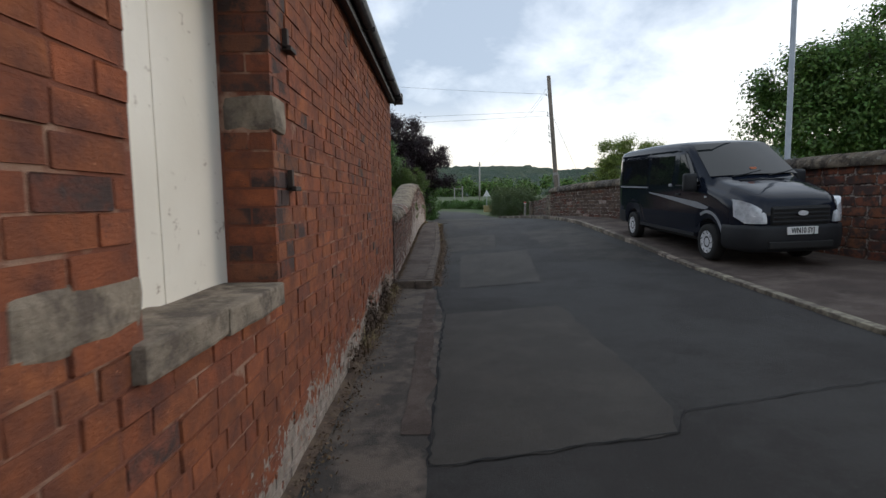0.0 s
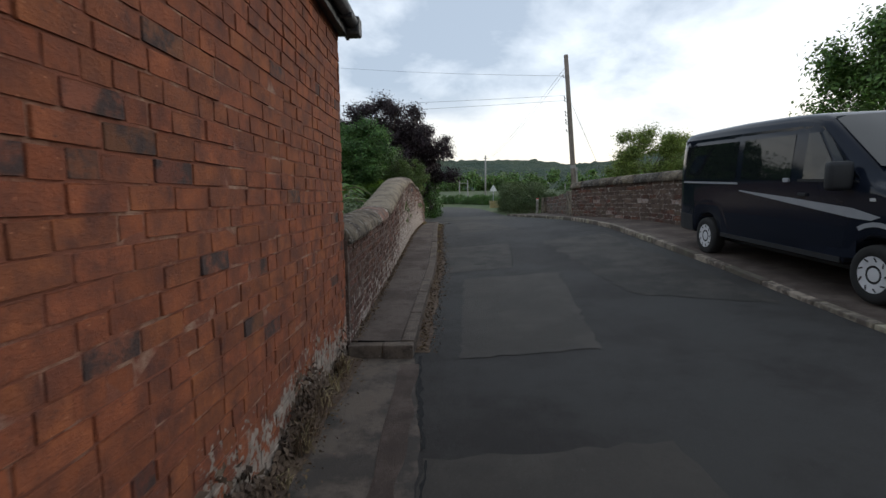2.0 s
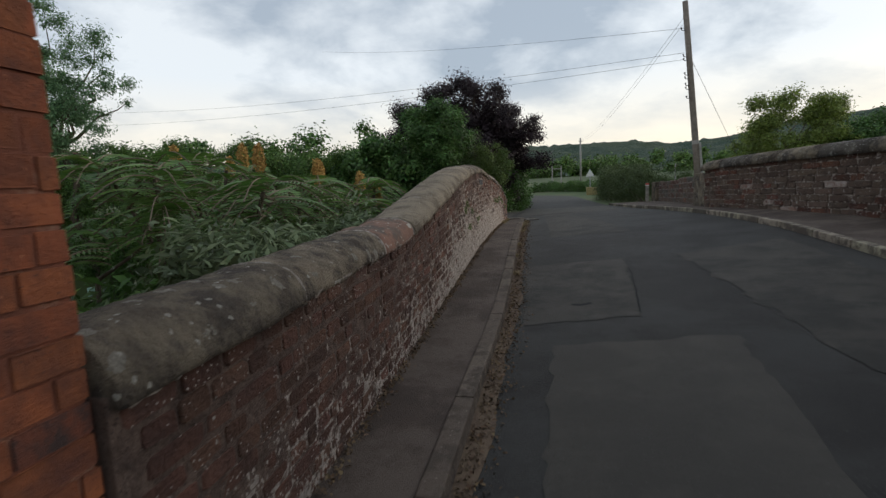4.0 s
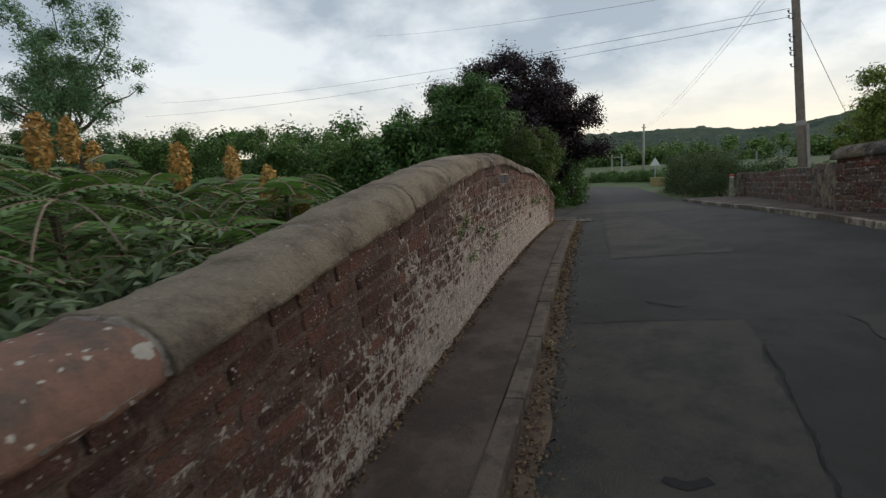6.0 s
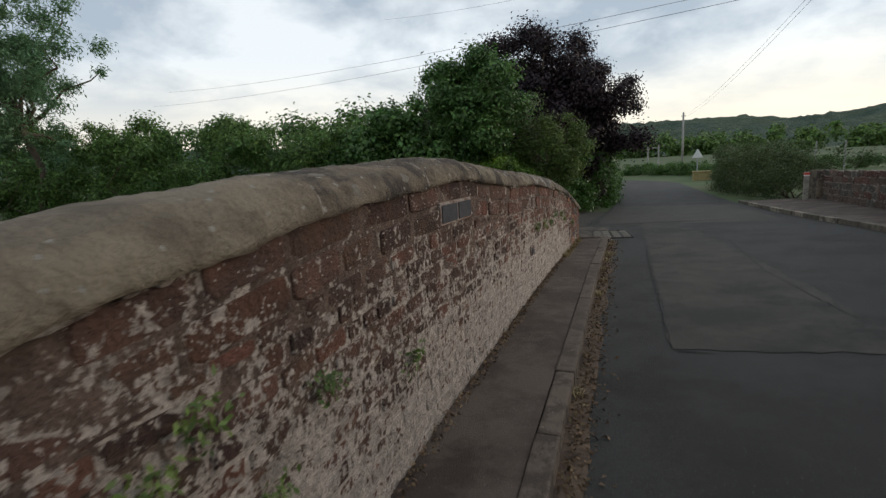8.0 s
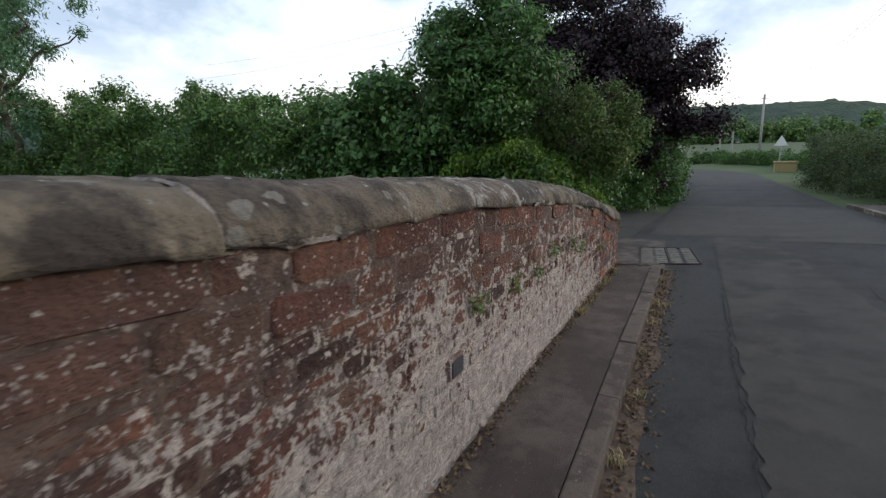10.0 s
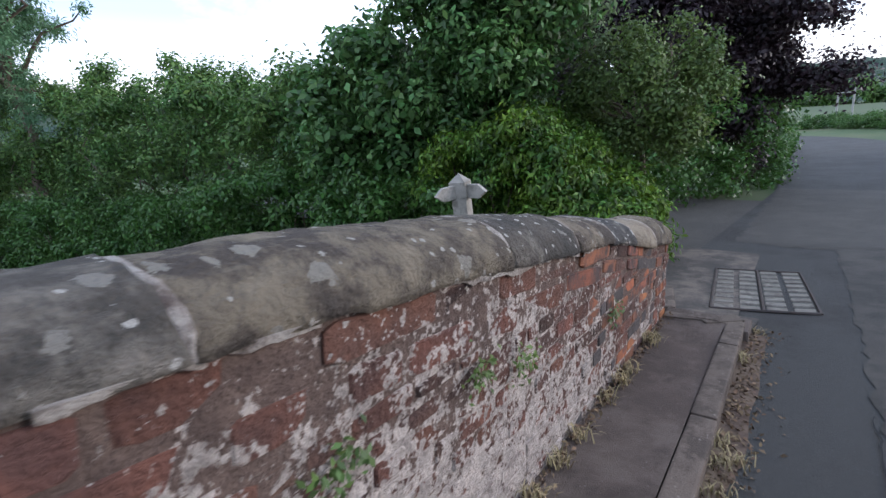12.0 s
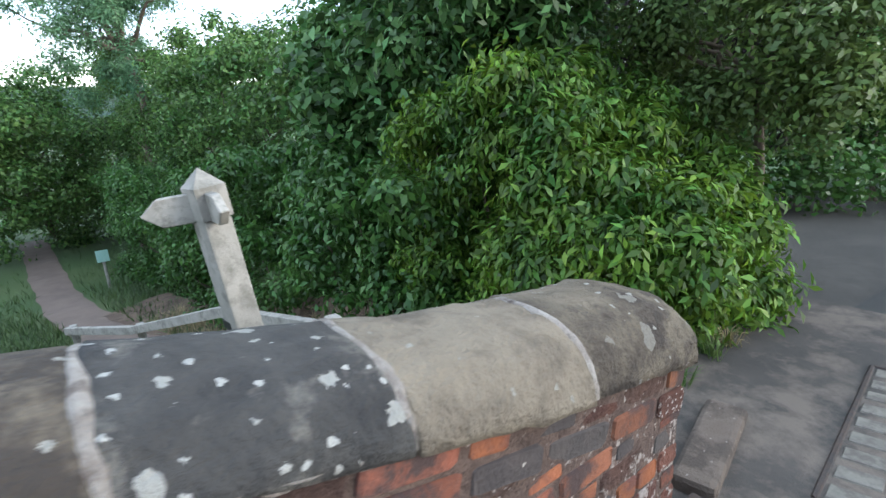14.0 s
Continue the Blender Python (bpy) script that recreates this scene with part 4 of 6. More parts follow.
for r in range(14):
    y = 7.97 + rnd.uniform(0, 0.1)
    while y < PAR_END - 0.02:
        y2 = min(y + rnd.choice((0.11, 0.14, 0.2, 0.23, 0.26)) * rnd.uniform(0.85, 1.2), PAR_END)
        y2 = PAR_END if PAR_END - y2 < 0.07 else y2
        yc = (y + y2) / 2
        la, lb = lerp(y, PAVE_Z), lerp(y2, PAVE_Z)
        z0 = lerp(yc, PAVE_Z) - 0.03 + r * HC
        z1 = min(z0 + HC, cope_low(yc) - BAND * lerp(yc, [(11, 0.085), (13, 0.125), (21, 0.125), (22, 0.085)]))
        if z1 - z0 > 0.022:
            lay(y, y2, z0, z1, math.degrees(math.atan2(lb - la, y2 - y)), stone_kind(yc), False)
        y = y2
stones.finish("red sandstone blocks under the coping")
footing.finish("coursed red brick and rubble with flaking white limewash")
# a few blue engineering bricks let into the face
for y0, y1, z0, z1 in ((15.77, 16.02, 1.575, 1.675), (16.045, 16.28, 1.575, 1.675), (18.325, 18.435, 0.955, 1.03)):
    bm = box(bmesh.new(), FACE - 0.03, FACE + 0.013, y0 - 0.014, y1 + 0.014, z0 - 0.012, z1 + 0.014, 0.008)
    part("pointing", bm, M_STONE_LIME, parapet)
    bm = box(bmesh.new(), FACE - 0.03, FACE + 0.019, y0, y1, z0, z1, 0.005)
    part("blue_brick", bm, M_BLUE_BRICK, parapet, "dark blue engineering brick")
# broken white bedding joint under the coping
verts, faces = [], []
for k, y in enumerate(np.arange(7.98, PAR_END, 0.02)):
    z, o, h = cope_low(y), 0.008 * noise.noise((y * 17, 3, 0)) + 0.016 * noise.noise((y * 3, 0, 0)) - 0.006, 0.011 + 0.02 * noise.noise((y * 5, 2, 0)) + 0.014 * noise.noise((y * 21, 5, 0)) + lerp(y, [(19.5, 0.0), (20.8, 0.012), (21.6, 0.012), (22, 0.0)])
    verts += [(FACE - 0.03, y, z - h), (FACE + 0.016 + o, y, z - h + 0.003), (FACE + 0.02 + o, y, z + 0.006), (FACE - 0.03, y, z + 0.008)]
    if k and noise.noise((y * 2.1, 7, 0)) + 0.5 * noise.noise((y * 9, 1, 0)) > -0.05:
        faces += [(4 * k - 4 + q, 4 * k - 3 + q, 4 * k + 1 + q, 4 * k + q) for q in range(3)]
raw("mortar_bed", verts, faces, M_POINT, parapet, "broken white mortar joint under the coping")
# end face of the parapet
ends = Masonry(parapet, "end_stone", ST, 40)
for r in range(8):
    lo, hi = lerp(PAR_END, PAVE_Z) - 0.05, cope_low(PAR_END)
    z0, z1 = lo + (hi - lo) * r / 8, lo + (hi - lo) * (r + 1) / 8
    x = FACE
    while x > -0.40:
        w = rnd.uniform(0.14, 0.26)
        ends.add(pose(x - w / 2, PAR_END, (z0 + z1) / 2, 0, 0, 90), (0.04, w - 0.015, z1 - z0 - 0.014), rnd.choice((M_STONE, M_BRICK_DARK, M_STONE_MID)), True, rnd)
        x -= w
ends.finish("stones of the parapet end")


def coping(y0, y1, material, label, seed, grow=0.0, end=False):
    """One half-round coping stone, following the hump."""
    r = random.Random(seed)
    n = max(8, int((y1 - y0) / 0.05))
    rows, ring_n = [], 27
    bm = bmesh.new()
    dx, dz = r.uniform(-0.006, 0.006), r.uniform(-0.016, -0.004)
    for j in range(n + 1):
        f = j / n
        y = y0 + 0.003 + (y1 - y0 - 0.006) * f
        y = {1: y0 + 0.016, n - 1: y1 - 0.016}.get(j, y)
        top, h = lerp(y, CREST) + dz, lerp(y, CREST) - cope_low(y)
        pinch = 0.006 if j in (0, n) else 0.0
        row = []
        for k in range(ring_n):
            a = math.pi * k / (ring_n - 1)
            c, s = math.cos(a), math.sin(a)
            x = -0.20 + (0.25 + grow - pinch) * math.copysign(abs(c) ** 0.82, c) + dx
            z = top - h + 0.004 + (h - pinch) * (abs(s) ** 0.92)
            if end and f > 0.7:
                q = (f - 0.7) / 0.3
                z -= (z - (top - h)) * 0.22 * q * q
            p = Vector((x, y, z))
            p += Vector((noise.noise(p * 5 + Vector((seed, 0, 0))), 0, noise.noise(p * 5 + Vector((0, seed, 3))))) * 0.013
            p += Vector((noise.noise(p * 17), 0, noise.noise(p * 17 + Vector((4, 0, 0))))) * 0.009
            p += Vector((noise.noise(p * 42), 0, noise.noise(p * 42 + Vector((0, 7, 0))))) * 0.0045
            row.append(bm.verts.new(p))
        rows.append(row)
    for a, b in zip(rows, rows[1:]):
        for k in range(ring_n - 1):
            bm.faces.new((a[k], a[k + 1], b[k + 1], b[k]))
        bm.faces.new((a[-1], a[0], b[0], b[-1]))
    bm.faces.new(rows[0])
    bm.faces.new(list(reversed(rows[-1])))
    bmesh.ops.recalc_face_normals(bm, faces=bm.faces)
    return part("coping_stone", bm, material, parapet, label, smooth=True)


joints = [7.97, 9.0, 10.2, 11.0, 11.99, 12.9, 13.67, 14.67, 15.6, 16.5, 17.25, 18.03, 18.59, 19.2, 19.735, 20.84, 21.46, 21.97, 22.41, 22.94, PAR_END + 0.05]
KINDS = {2: M_COPE_RED, 3: M_COPE_PALE, 4: M_COPE_PALE, 5: M_COPE_PALE, 6: M_COPE_PALE, 7: M_COPE, 12: M_COPE_WHITE, 13: M_COPE_DARK, 15: M_COPE_DARK, 17: M_COPE_BLACK, 18: M_COPE_PALE}
COPE_LABEL = {"red coping stone": "reddish squared coping stone", "blackened coping stone": "blackened coping stone with white lichen", "black streaked coping stone": "soot-black coping stone with white streaks", "whitened coping stone": "weathered coping stone crusted with white lichen"}
for i, (a, b) in enumerate(zip(joints, joints[1:])):
    ms = KINDS.get(i, M_COPE)
    coping(a, b, ms, COPE_LABEL.get(ms.name, ""), 30 + i, 0.012 if i % 3 == 0 else 0.0, i == len(joints) - 2)

# pale mortar in the joints of the coping
for i, yj in enumerate(joints[1:-1]):
    if i in (4, 8):
        continue
    bm = bmesh.new()
    rows = []
    for dy in (-0.016, -0.006, 0.006, 0.016):
        y = yj + dy
        top, h = lerp(y, CREST), lerp(y, CREST) - cope_low(y)
        row = []
        for k in range(22):
            a = math.pi * k / 21
            c, sn = math.cos(a), math.sin(a)
            w = 0.247 if abs(dy) < 0.01 else 0.238
            row.append(bm.verts.new((-0.20 + w * math.copysign(abs(c) ** 0.82, c), y + 0.011 * noise.noise((k * 0.6, yj, 0)), top - h + (h - (0.005 if abs(dy) < 0.01 else 0.013)) * abs(sn) ** 0.92 + 0.006 * noise.noise((k * 0.9, yj, dy * 90)))))
        rows.append(row)
    for p, q in zip(rows, rows[1:]):
        for k in range(21):
            bm.faces.new((p[k], p[k + 1], q[k + 1], q[k]))
    bmesh.ops.recalc_face_normals(bm, faces=bm.faces)
    part("joint_mortar", bm, M_POINT, parapet, smooth=True)

# ---- the wall on the far side ----
far_wall = thing("boundary_wall", "rough reddish stone wall with rounded dark coping", "wall")
tagged(far_wall, kind="structure")
W2 = RWALL
top2 = [(0, 2.0), (9, 2.1), (14.6, 2.04), (17.5, 2.0), (20.0, 1.95), (20.8, 1.90)]
verts, faces = [], []
ys = list(np.arange(0, 20.9, 0.4))
for y in ys:
    x, b, t = lerp(y, W2) + 0.02, pave_r(6, y) - 0.8, lerp(y, top2) - 0.22
    verts += [(x, y, b), (x, y, t), (x + 0.42, y, t), (x + 0.42, y, b)]
for j in range(len(ys) - 1):
    for k in range(4):
        faces.append((4 * j + k, 4 * j + 4 + k, 4 * j + 4 + (k + 1) % 4, 4 * j + (k + 1) % 4))
faces += [(0, 1, 2, 3), tuple(len(verts) - 1 - k for k in range(4))]
raw("wall_core", verts, faces, M_LIME, far_wall)
blocks = Masonry(far_wall, "stone", ST, 250)
rnd = random.Random(31)
for r in range(9):
    y = 1.0 + rnd.uniform(0, 0.3)
    while y < 20.75:
        y2 = min(y + rnd.uniform(0.18, 0.5), 20.8)
        yc = (y + y2) / 2
        lo, hi = pave_r(lerp(yc, W2), yc) - 0.03, lerp(yc, top2) - 0.2
        z0, z1 = lo + (hi - lo) * r / 9, lo + (hi - lo) * (r + 1) / 9
        turn = math.degrees(math.atan2(-(lerp(y2, W2) - lerp(y, W2)), y2 - y))
        ms = M_STONE_LIME if rnd.random() < (0.28 if 10 < yc < 13.5 and r in (4, 5, 6) else 0.04) else (M_BRICK_DARK if yc < 9.5 else (M_STONE_BROWN if rnd.random() < 0.75 else M_STONE))
        blocks.add(pose(lerp(yc, W2), yc, (z0 + z1) / 2, 1.5, 0, 180 + turn), (0.05, y2 - y - 0.008, z1 - z0 - 0.007), ms, 12.5 < yc and r > 1, rnd)
        y = y2
blocks.finish("rough stones of the far wall")
y, i = 0.0, 0
while y < 20.8:
    y2 = min(y + 1.05, 20.9)
    bm = bmesh.new()
    rows = []
    for yy in (y + 0.005, (y + y2) / 2, y2 - 0.005):
        x, t = lerp(yy, W2) + 0.22, lerp(yy, top2)
        rows.append([bm.verts.new((x + 0.29 * math.cos(a) + 0.01 * noise.noise((yy, a, 0)), yy, t - 0.24 + 0.24 * math.sin(a) ** 0.8 + 0.012 * noise.noise((yy * 2, a, 5)))) for a in np.linspace(0, math.pi, 10)])
    for a, b in zip(rows, rows[1:]):
        for k in range(9):
            bm.faces.new((a[k], a[k + 1], b[k + 1], b[k]))
        bm.faces.new((a[-1], a[0], b[0], b[-1]))
    bm.faces.new(rows[0])
    bm.faces.new(list(reversed(rows[-1])))
    bmesh.ops.recalc_face_normals(bm, faces=bm.faces)
    part("coping_stone", bm, M_COPE_DARK if i % 3 == 0 else M_COPE, far_wall, smooth=True)
    y, i = y2, i + 1
# lower wall beyond it, ending in a rough pier
low_wall = thing("low_wall", "low broken sandstone wall with a flat-topped end pier", "wall")
tagged(low_wall, kind="structure")
LW = [(20.95, 5.4), (26, 6.0), (32.6, 6.75)]
low = Masonry(low_wall, "stone", ST, 120)
rnd = random.Random(41)
verts, faces = [], []
ys = [20.95, 24, 27, 30, 32.5]
for y in ys:
    x, b, t = lerp(y, LW) + 0.02, pave_r(6, y) - 0.6, lerp(y, [(20.9, 1.55), (27, 1.42), (32.5, 1.3)])
    verts += [(x, y, b), (x, y, t), (x + 0.4, y, t), (x + 0.4, y, b)]
for j in range(len(ys) - 1):
    for k in range(4):
        faces.append((4 * j + k, 4 * j + 4 + k, 4 * j + 4 + (k + 1) % 4, 4 * j + (k + 1) % 4))
faces += [(0, 1, 2, 3), tuple(len(verts) - 1 - k for k in range(4))]
raw("wall_core", verts, faces, M_LIME, low_wall)
for r in range(5):
    y = 20.95
    while y < 32.4:
        y2 = min(y + rnd.uniform(0.3, 0.8), 32.55)
        yc = (y + y2) / 2
        lo, hi = pave_r(lerp(yc, LW), yc), lerp(yc, [(20.9, 1.57), (27, 1.44), (32.5, 1.32)]) + (rnd.uniform(-0.04, 0.05) if r == 4 else 0)
        z0, z1 = lo + (hi - lo) * r / 5, lo + (hi - lo) * (r + 1) / 5
        low.add(pose(lerp(yc, LW), yc, (z0 + z1) / 2, -1, 0, 180 - 6.3), (0.07, y2 - y - 0.01, z1 - z0 - 0.008), rnd.choice((M_STONE_BROWN, M_STONE_BROWN, M_STONE, M_COPE_DARK)), True, rnd)
        y = y2
low.finish("stones of the low wall")
for y0, y1, x0 in ((32.5, 33.3, 6.6), (21.1, 22.2, 5.38)):
    bm = box(bmesh.new(), x0, x0 + 0.55, y0, y1, 0.2, lerp(y0, [(21, 1.62), (32.5, 1.32)]), 0.03)
    for vv in bm.verts:
        vv.co += Vector((noise.noise(vv.co * 3), noise.noise(vv.co * 3 + Vector((5, 0, 0))), noise.noise(vv.co * 3 + Vector((0, 5, 0))))) * 0.03
    part("pier", bm, M_COPE, low_wall, "rough grey stone pier")


slab("apron_edge", [(0.02, 23.47), (0.62, 23.5), (0.66, 23.85), (0.02, 23.85)], M_OLD, "worn tarmac fillet at the footway end", 0.02, 0.01, seed=12)
# soil, moss and crumbled render along the foot of the house
strip("wall_foot_soil", lambda y: 0.0, lambda y: 0.06 + 0.05 * noise.noise((y * 2.3, 0, 0)) + lerp(y, [(2, 0.0), (6, 0.05), (7.6, 0.1)]), -2, 7.84, 0.08,
      lambda x, y: road_z(x, y) + 0.012 + 0.03 * max(0, 0.12 - x) / 0.12, M_SOIL, "dark soil and moss at the wall foot", "soil", 2)
strip("crumbled_edge", lambda y: 0.50 + 0.07 * noise.noise((y * 1.9, 4, 0)), lambda y: 0.66 + 0.06 * noise.noise((y * 2.6, 9, 0)), 3.2, 7.7, 0.06,
      lambda x, y: road_z(x, y) + 0.011 + 0.006 * noise.noise((x * 20, y * 20, 0)), M_PAVE, "crumbled pale edge of the old tarmac", "road edge", 3)


# ---- the van ----
VAN_L, VAN_AXLES, VAN_R = 5.2, (0.98, 4.20), 0.335
VTOP = [(0, 0.96), (0.05, 1.02), (0.14, 1.07), (0.30, 1.13), (0.60, 1.21), (0.95, 1.275), (1.02, 1.30), (1.80, 1.88), (1.95, 1.94), (2.3, 1.985), (3.5, 2.0), (4.9, 1.97), (5.12, 1.94), (5.2, 1.86)]
VBELT = [(0, 0.80), (0.14, 0.86), (0.6, 1.02), (1.02, 1.14), (1.6, 1.17), (5.2, 1.17)]
VWLOW = [(0, 0.66), (0.04, 0.72), (0.09, 0.79), (0.16, 0.85), (0.25, 0.905), (0.36, 0.94), (0.5, 0.955), (0.9, 0.965), (4.7, 0.965), (5.1, 0.94), (5.2, 0.90)]
VWTOP = [(0, 0.56), (0.14, 0.66), (0.6, 0.75), (1.02, 0.78), (1.95, 0.815), (5.0, 0.845), (5.2, 0.78)]


def van_side(y, z):
    """Half width of the van's body at a place along it and a height."""
    zb, zt, wl_, wt = lerp(y, VBELT), lerp(y, VTOP), lerp(y, VWLOW), lerp(y, VWTOP)
    if z <= zb:
        return wl_ - 0.02 * (zb - z)
    f = min(1.0, (z - zb) / max(0.05, zt - 0.10 - zb))
    return wl_ + (wt + 0.06 - wl_) * f * (0.55 + 0.45 * f)


def van_sill(y):
    z = 0.32
    for yw in VAN_AXLES:
        d = abs(y - yw)
        if d < 0.385:
            z = max(z, 0.27 + math.sqrt(0.385 ** 2 - d ** 2))
    return z


def van_panel(name, outline, material, parent, label="", proud=0.005, thick=0.006, side=-1):
    """A panel on the van's flank from (along, height) corners."""
    bm = bmesh.new()
    pts = []
    for (ya, za), (yb, zb) in zip(outline, outline[1:] + outline[:1]):
        n = max(1, int(abs(yb - ya) / 0.15))
        pts += [(ya + (yb - ya) * i / n, za + (zb - za) * i / n) for i in range(n)]
    front = [bm.verts.new((side * (van_side(y, z) + proud), y, z)) for y, z in pts]
    back = [bm.verts.new((side * (van_side(y, z) + proud - thick - 0.004), y, z)) for y, z in pts]
    bm.faces.new(front)
    bm.faces.new(back[::-1])
    for k in range(len(pts)):
        q = (k + 1) % len(pts)
        bm.faces.new((front[k], back[k], back[q], front[q]))
    bmesh.ops.recalc_face_normals(bm, faces=bm.faces)
    return part(name, bm, material, parent, label)


def build_van(m):
    van = thing("van", "dark blue panel van with silver stripe parked on the footway", "van", m=m)
    # body in cross sections from nose to tail
    st = sorted({0, .03, .08, .14, .22, .3, .45, .6, .8, 1.02, 1.1, 1.25, 1.45, 1.65, 1.8, 1.95, 2.2, 2.6, 3.0, 3.4, 4.9, 5.05, 5.15, 5.2} | {round(yw + d, 3) for yw in VAN_AXLES for d in (-.43, -.415, -.36, -.28, -.18, -.08, 0, .08, .18, .28, .36, .415, .43)})
    bm = bmesh.new()
    rings = []
    for y in st:
        zb, zt, zs = lerp(y, VBELT), lerp(y, VTOP), van_sill(y)
        wt = lerp(y, VWTOP)
        half = [(0.0, 0.30), (0.62, 0.30), (0.66, max(zs, 0.30)), (van_side(y, zs) - 0.03, zs), (van_side(y, zs + 0.04), zs + 0.05)]
        for f in (0.45, 0.8, 1.0):
            z = zs + 0.05 + (max(zb, zs + 0.12) - zs - 0.05) * f
            half.append((van_side(y, z), z))
        zlow = max(zb, zs + 0.12)
        for f in (0.35, 0.7, 1.0):
            z = zlow + (zt - 0.10 - zlow) * f
            half.append((van_side(y, z), z))
        half += [(wt + 0.02, zt - 0.04), (wt - 0.08, zt - 0.008), (wt * 0.5, zt + 0.006), (0.0, zt + 0.012)]
        rings.append([bm.verts.new((x, y, z)) for x, z in half] + [bm.verts.new((-x, y, z)) for x, z in half[-2:0:-1]])
    n = len(rings[0])
    for a, b in zip(rings, rings[1:]):
        for k in range(n):
            bm.faces.new((a[k], a[(k + 1) % n], b[(k + 1) % n], b[k]))
    bm.faces.new(rings[0])
    bm.faces.new(rings[-1][::-1])
    bmesh.ops.recalc_face_normals(bm, faces=bm.faces)
    part("body", bm, M_VAN, van, smooth=True)
    # glass
    bm = bmesh.new()
    pts = []
    for f in np.linspace(0.03, 0.95, 8):
        y = 1.04 + (1.86 - 1.04) * f
        zt = lerp(y, VTOP)
        w = 0.86 - 0.11 * f
        for x in np.linspace(-w, w, 9):
            pts.append(bm.verts.new((x, y - 0.022 + 0.05 * (abs(x) / w) ** 2, zt + 0.024 - 0.015 * (x / w) ** 2 + 0.006)))
    for j in range(7):
        for i in range(8):
            bm.faces.new((pts[j * 9 + i], pts[j * 9 + i + 1], pts[(j + 1) * 9 + i + 1], pts[(j + 1) * 9 + i]))
    bmesh.ops.recalc_face_normals(bm, faces=bm.faces)
    screen = part("windscreen", bm, M_GLASS, van, "dark windscreen reflecting the sky", smooth=True)
    bm = box(bmesh.new(), -0.02, 0.09, 1.15, 1.2, 1.425, 1.475, 0.004)
    part("paper", bm, M_ORANGE, screen, "orange paper on the dashboard")
    for side in (-1, 1):
        door = van_panel("front_door", [(1.22, 0.42), (2.12, 0.36), (2.14, 1.82), (1.86, 1.80), (1.24, 1.22)], M_VAN, van, "", 0.003, 0.006, side)
        van_panel("door_window", [(1.50, 1.22), (2.05, 1.22), (2.05, 1.74), (1.90, 1.74)], M_GLASS, door, "dark door glass", 0.008, 0.006, side)
        van_panel("quarter_window", [(1.30, 1.24), (1.46, 1.23), (1.86, 1.74), (1.82, 1.76)], M_GLASS, door, "", 0.008, 0.006, side)
        van_panel("sill_trim", [(1.24, 1.19), (2.12, 1.19), (2.12, 1.215), (1.28, 1.215)], M_TRIM, door, "", 0.009, 0.006, side)
        bm = box(bmesh.new(), -0.02, 0.02, 1.95, 2.09, 1.02, 1.06, 0.008)
        h = part("door_handle", bm, M_TRIM, door)
        h.location.x = side * (van_side(2.0, 1.04) + 0.012)
        sd = van_panel("sliding_door", [(2.17, 0.36), (3.35, 0.36), (3.35, 1.84), (2.17, 1.83)], M_VAN, van, "", 0.003, 0.006, side)
        van_panel("side_window", [(2.26, 1.21), (3.28, 1.21), (3.28, 1.74), (2.26, 1.74)], M_GLASS, sd, "dark side window", 0.008, 0.006, side)
        bm = box(bmesh.new(), -0.02, 0.02, 2.26, 2.36, 1.18, 1.23, 0.008)
        h = part("door_handle", bm, M_STRIPE, sd)
        h.location.x = side * (van_side(2.3, 1.2) + 0.012)
        rear = van_panel("rear_panel", [(3.38, 0.40), (3.72, 0.40), (3.80, 0.80), (4.60, 0.80), (4.68, 0.40), (5.02, 0.42), (5.04, 1.84), (3.38, 1.84)], M_VAN, van, "", 0.003, 0.006, side)
        van_panel("rear_window", [(3.42, 1.21), (4.96, 1.22), (4.94, 1.74), (3.42, 1.74)], M_GLASS, rear, "dark tinted rear window", 0.008, 0.006, side)
        van_panel("slide_rail", [(3.36, 1.135), (5.0, 1.135), (5.0, 1.165), (3.36, 1.165)], M_STRIPE, rear, "thin silver rail", 0.010, 0.006, side)
        van_panel("stripe", [(0.95, 0.86), (1.30, 0.93), (2.3, 1.0), (3.30, 1.055), (3.30, 1.04), (2.3, 0.935), (1.30, 0.83), (1.06, 0.82)], M_STRIPE, van, "silver swoosh decal along the flank", 0.011, 0.006, side)
        arch = [(0.98 + 0.47 * math.cos(a), 0.34 + 0.47 * math.sin(a)) for a in np.linspace(math.radians(60), math.radians(160), 10)]
        arch_in = [(0.98 + 0.425 * math.cos(a), 0.34 + 0.425 * math.sin(a)) for a in np.linspace(math.radians(160), math.radians(60), 10)]
        van_panel("arch_decal", arch + arch_in, M_STRIPE, van, "silver arc above the wheel", 0.011, 0.006, side)
        van_panel("sill_strip", [(1.42, 0.34), (3.76, 0.34), (3.76, 0.40), (1.42, 0.40)], M_TRIM, van, "", 0.012, 0.01, side)
        van_panel("corner_trim", [(4.64, 0.34), (5.15, 0.36), (5.15, 0.62), (4.66, 0.60)], M_TRIM, van, "", 0.012, 0.01, side)
        van_panel("side_repeater", [(1.02, 1.01), (1.08, 1.01), (1.08, 1.04), (1.02, 1.04)], M_LENS, van, "", 0.014, 0.012, side)
        # mirror
        bm = box(bmesh.new(), -0.13, 0.13, -0.07, 0.07, -0.15, 0.15, 0.05)
        mir = part("mirror", bm, M_TRIM, van, "black door mirror", smooth=True)
        mir.matrix_local = pose(side * 1.10, 1.36, 1.26, 0, 0, side * 12)
        bm = box(bmesh.new(), -0.11, 0.0, -0.03, 0.03, -0.05, 0.04, 0.015)
        part("mirror_arm", bm, M_TRIM, mir).matrix_local = pose(-side * 0.06, 0.03, -0.05)
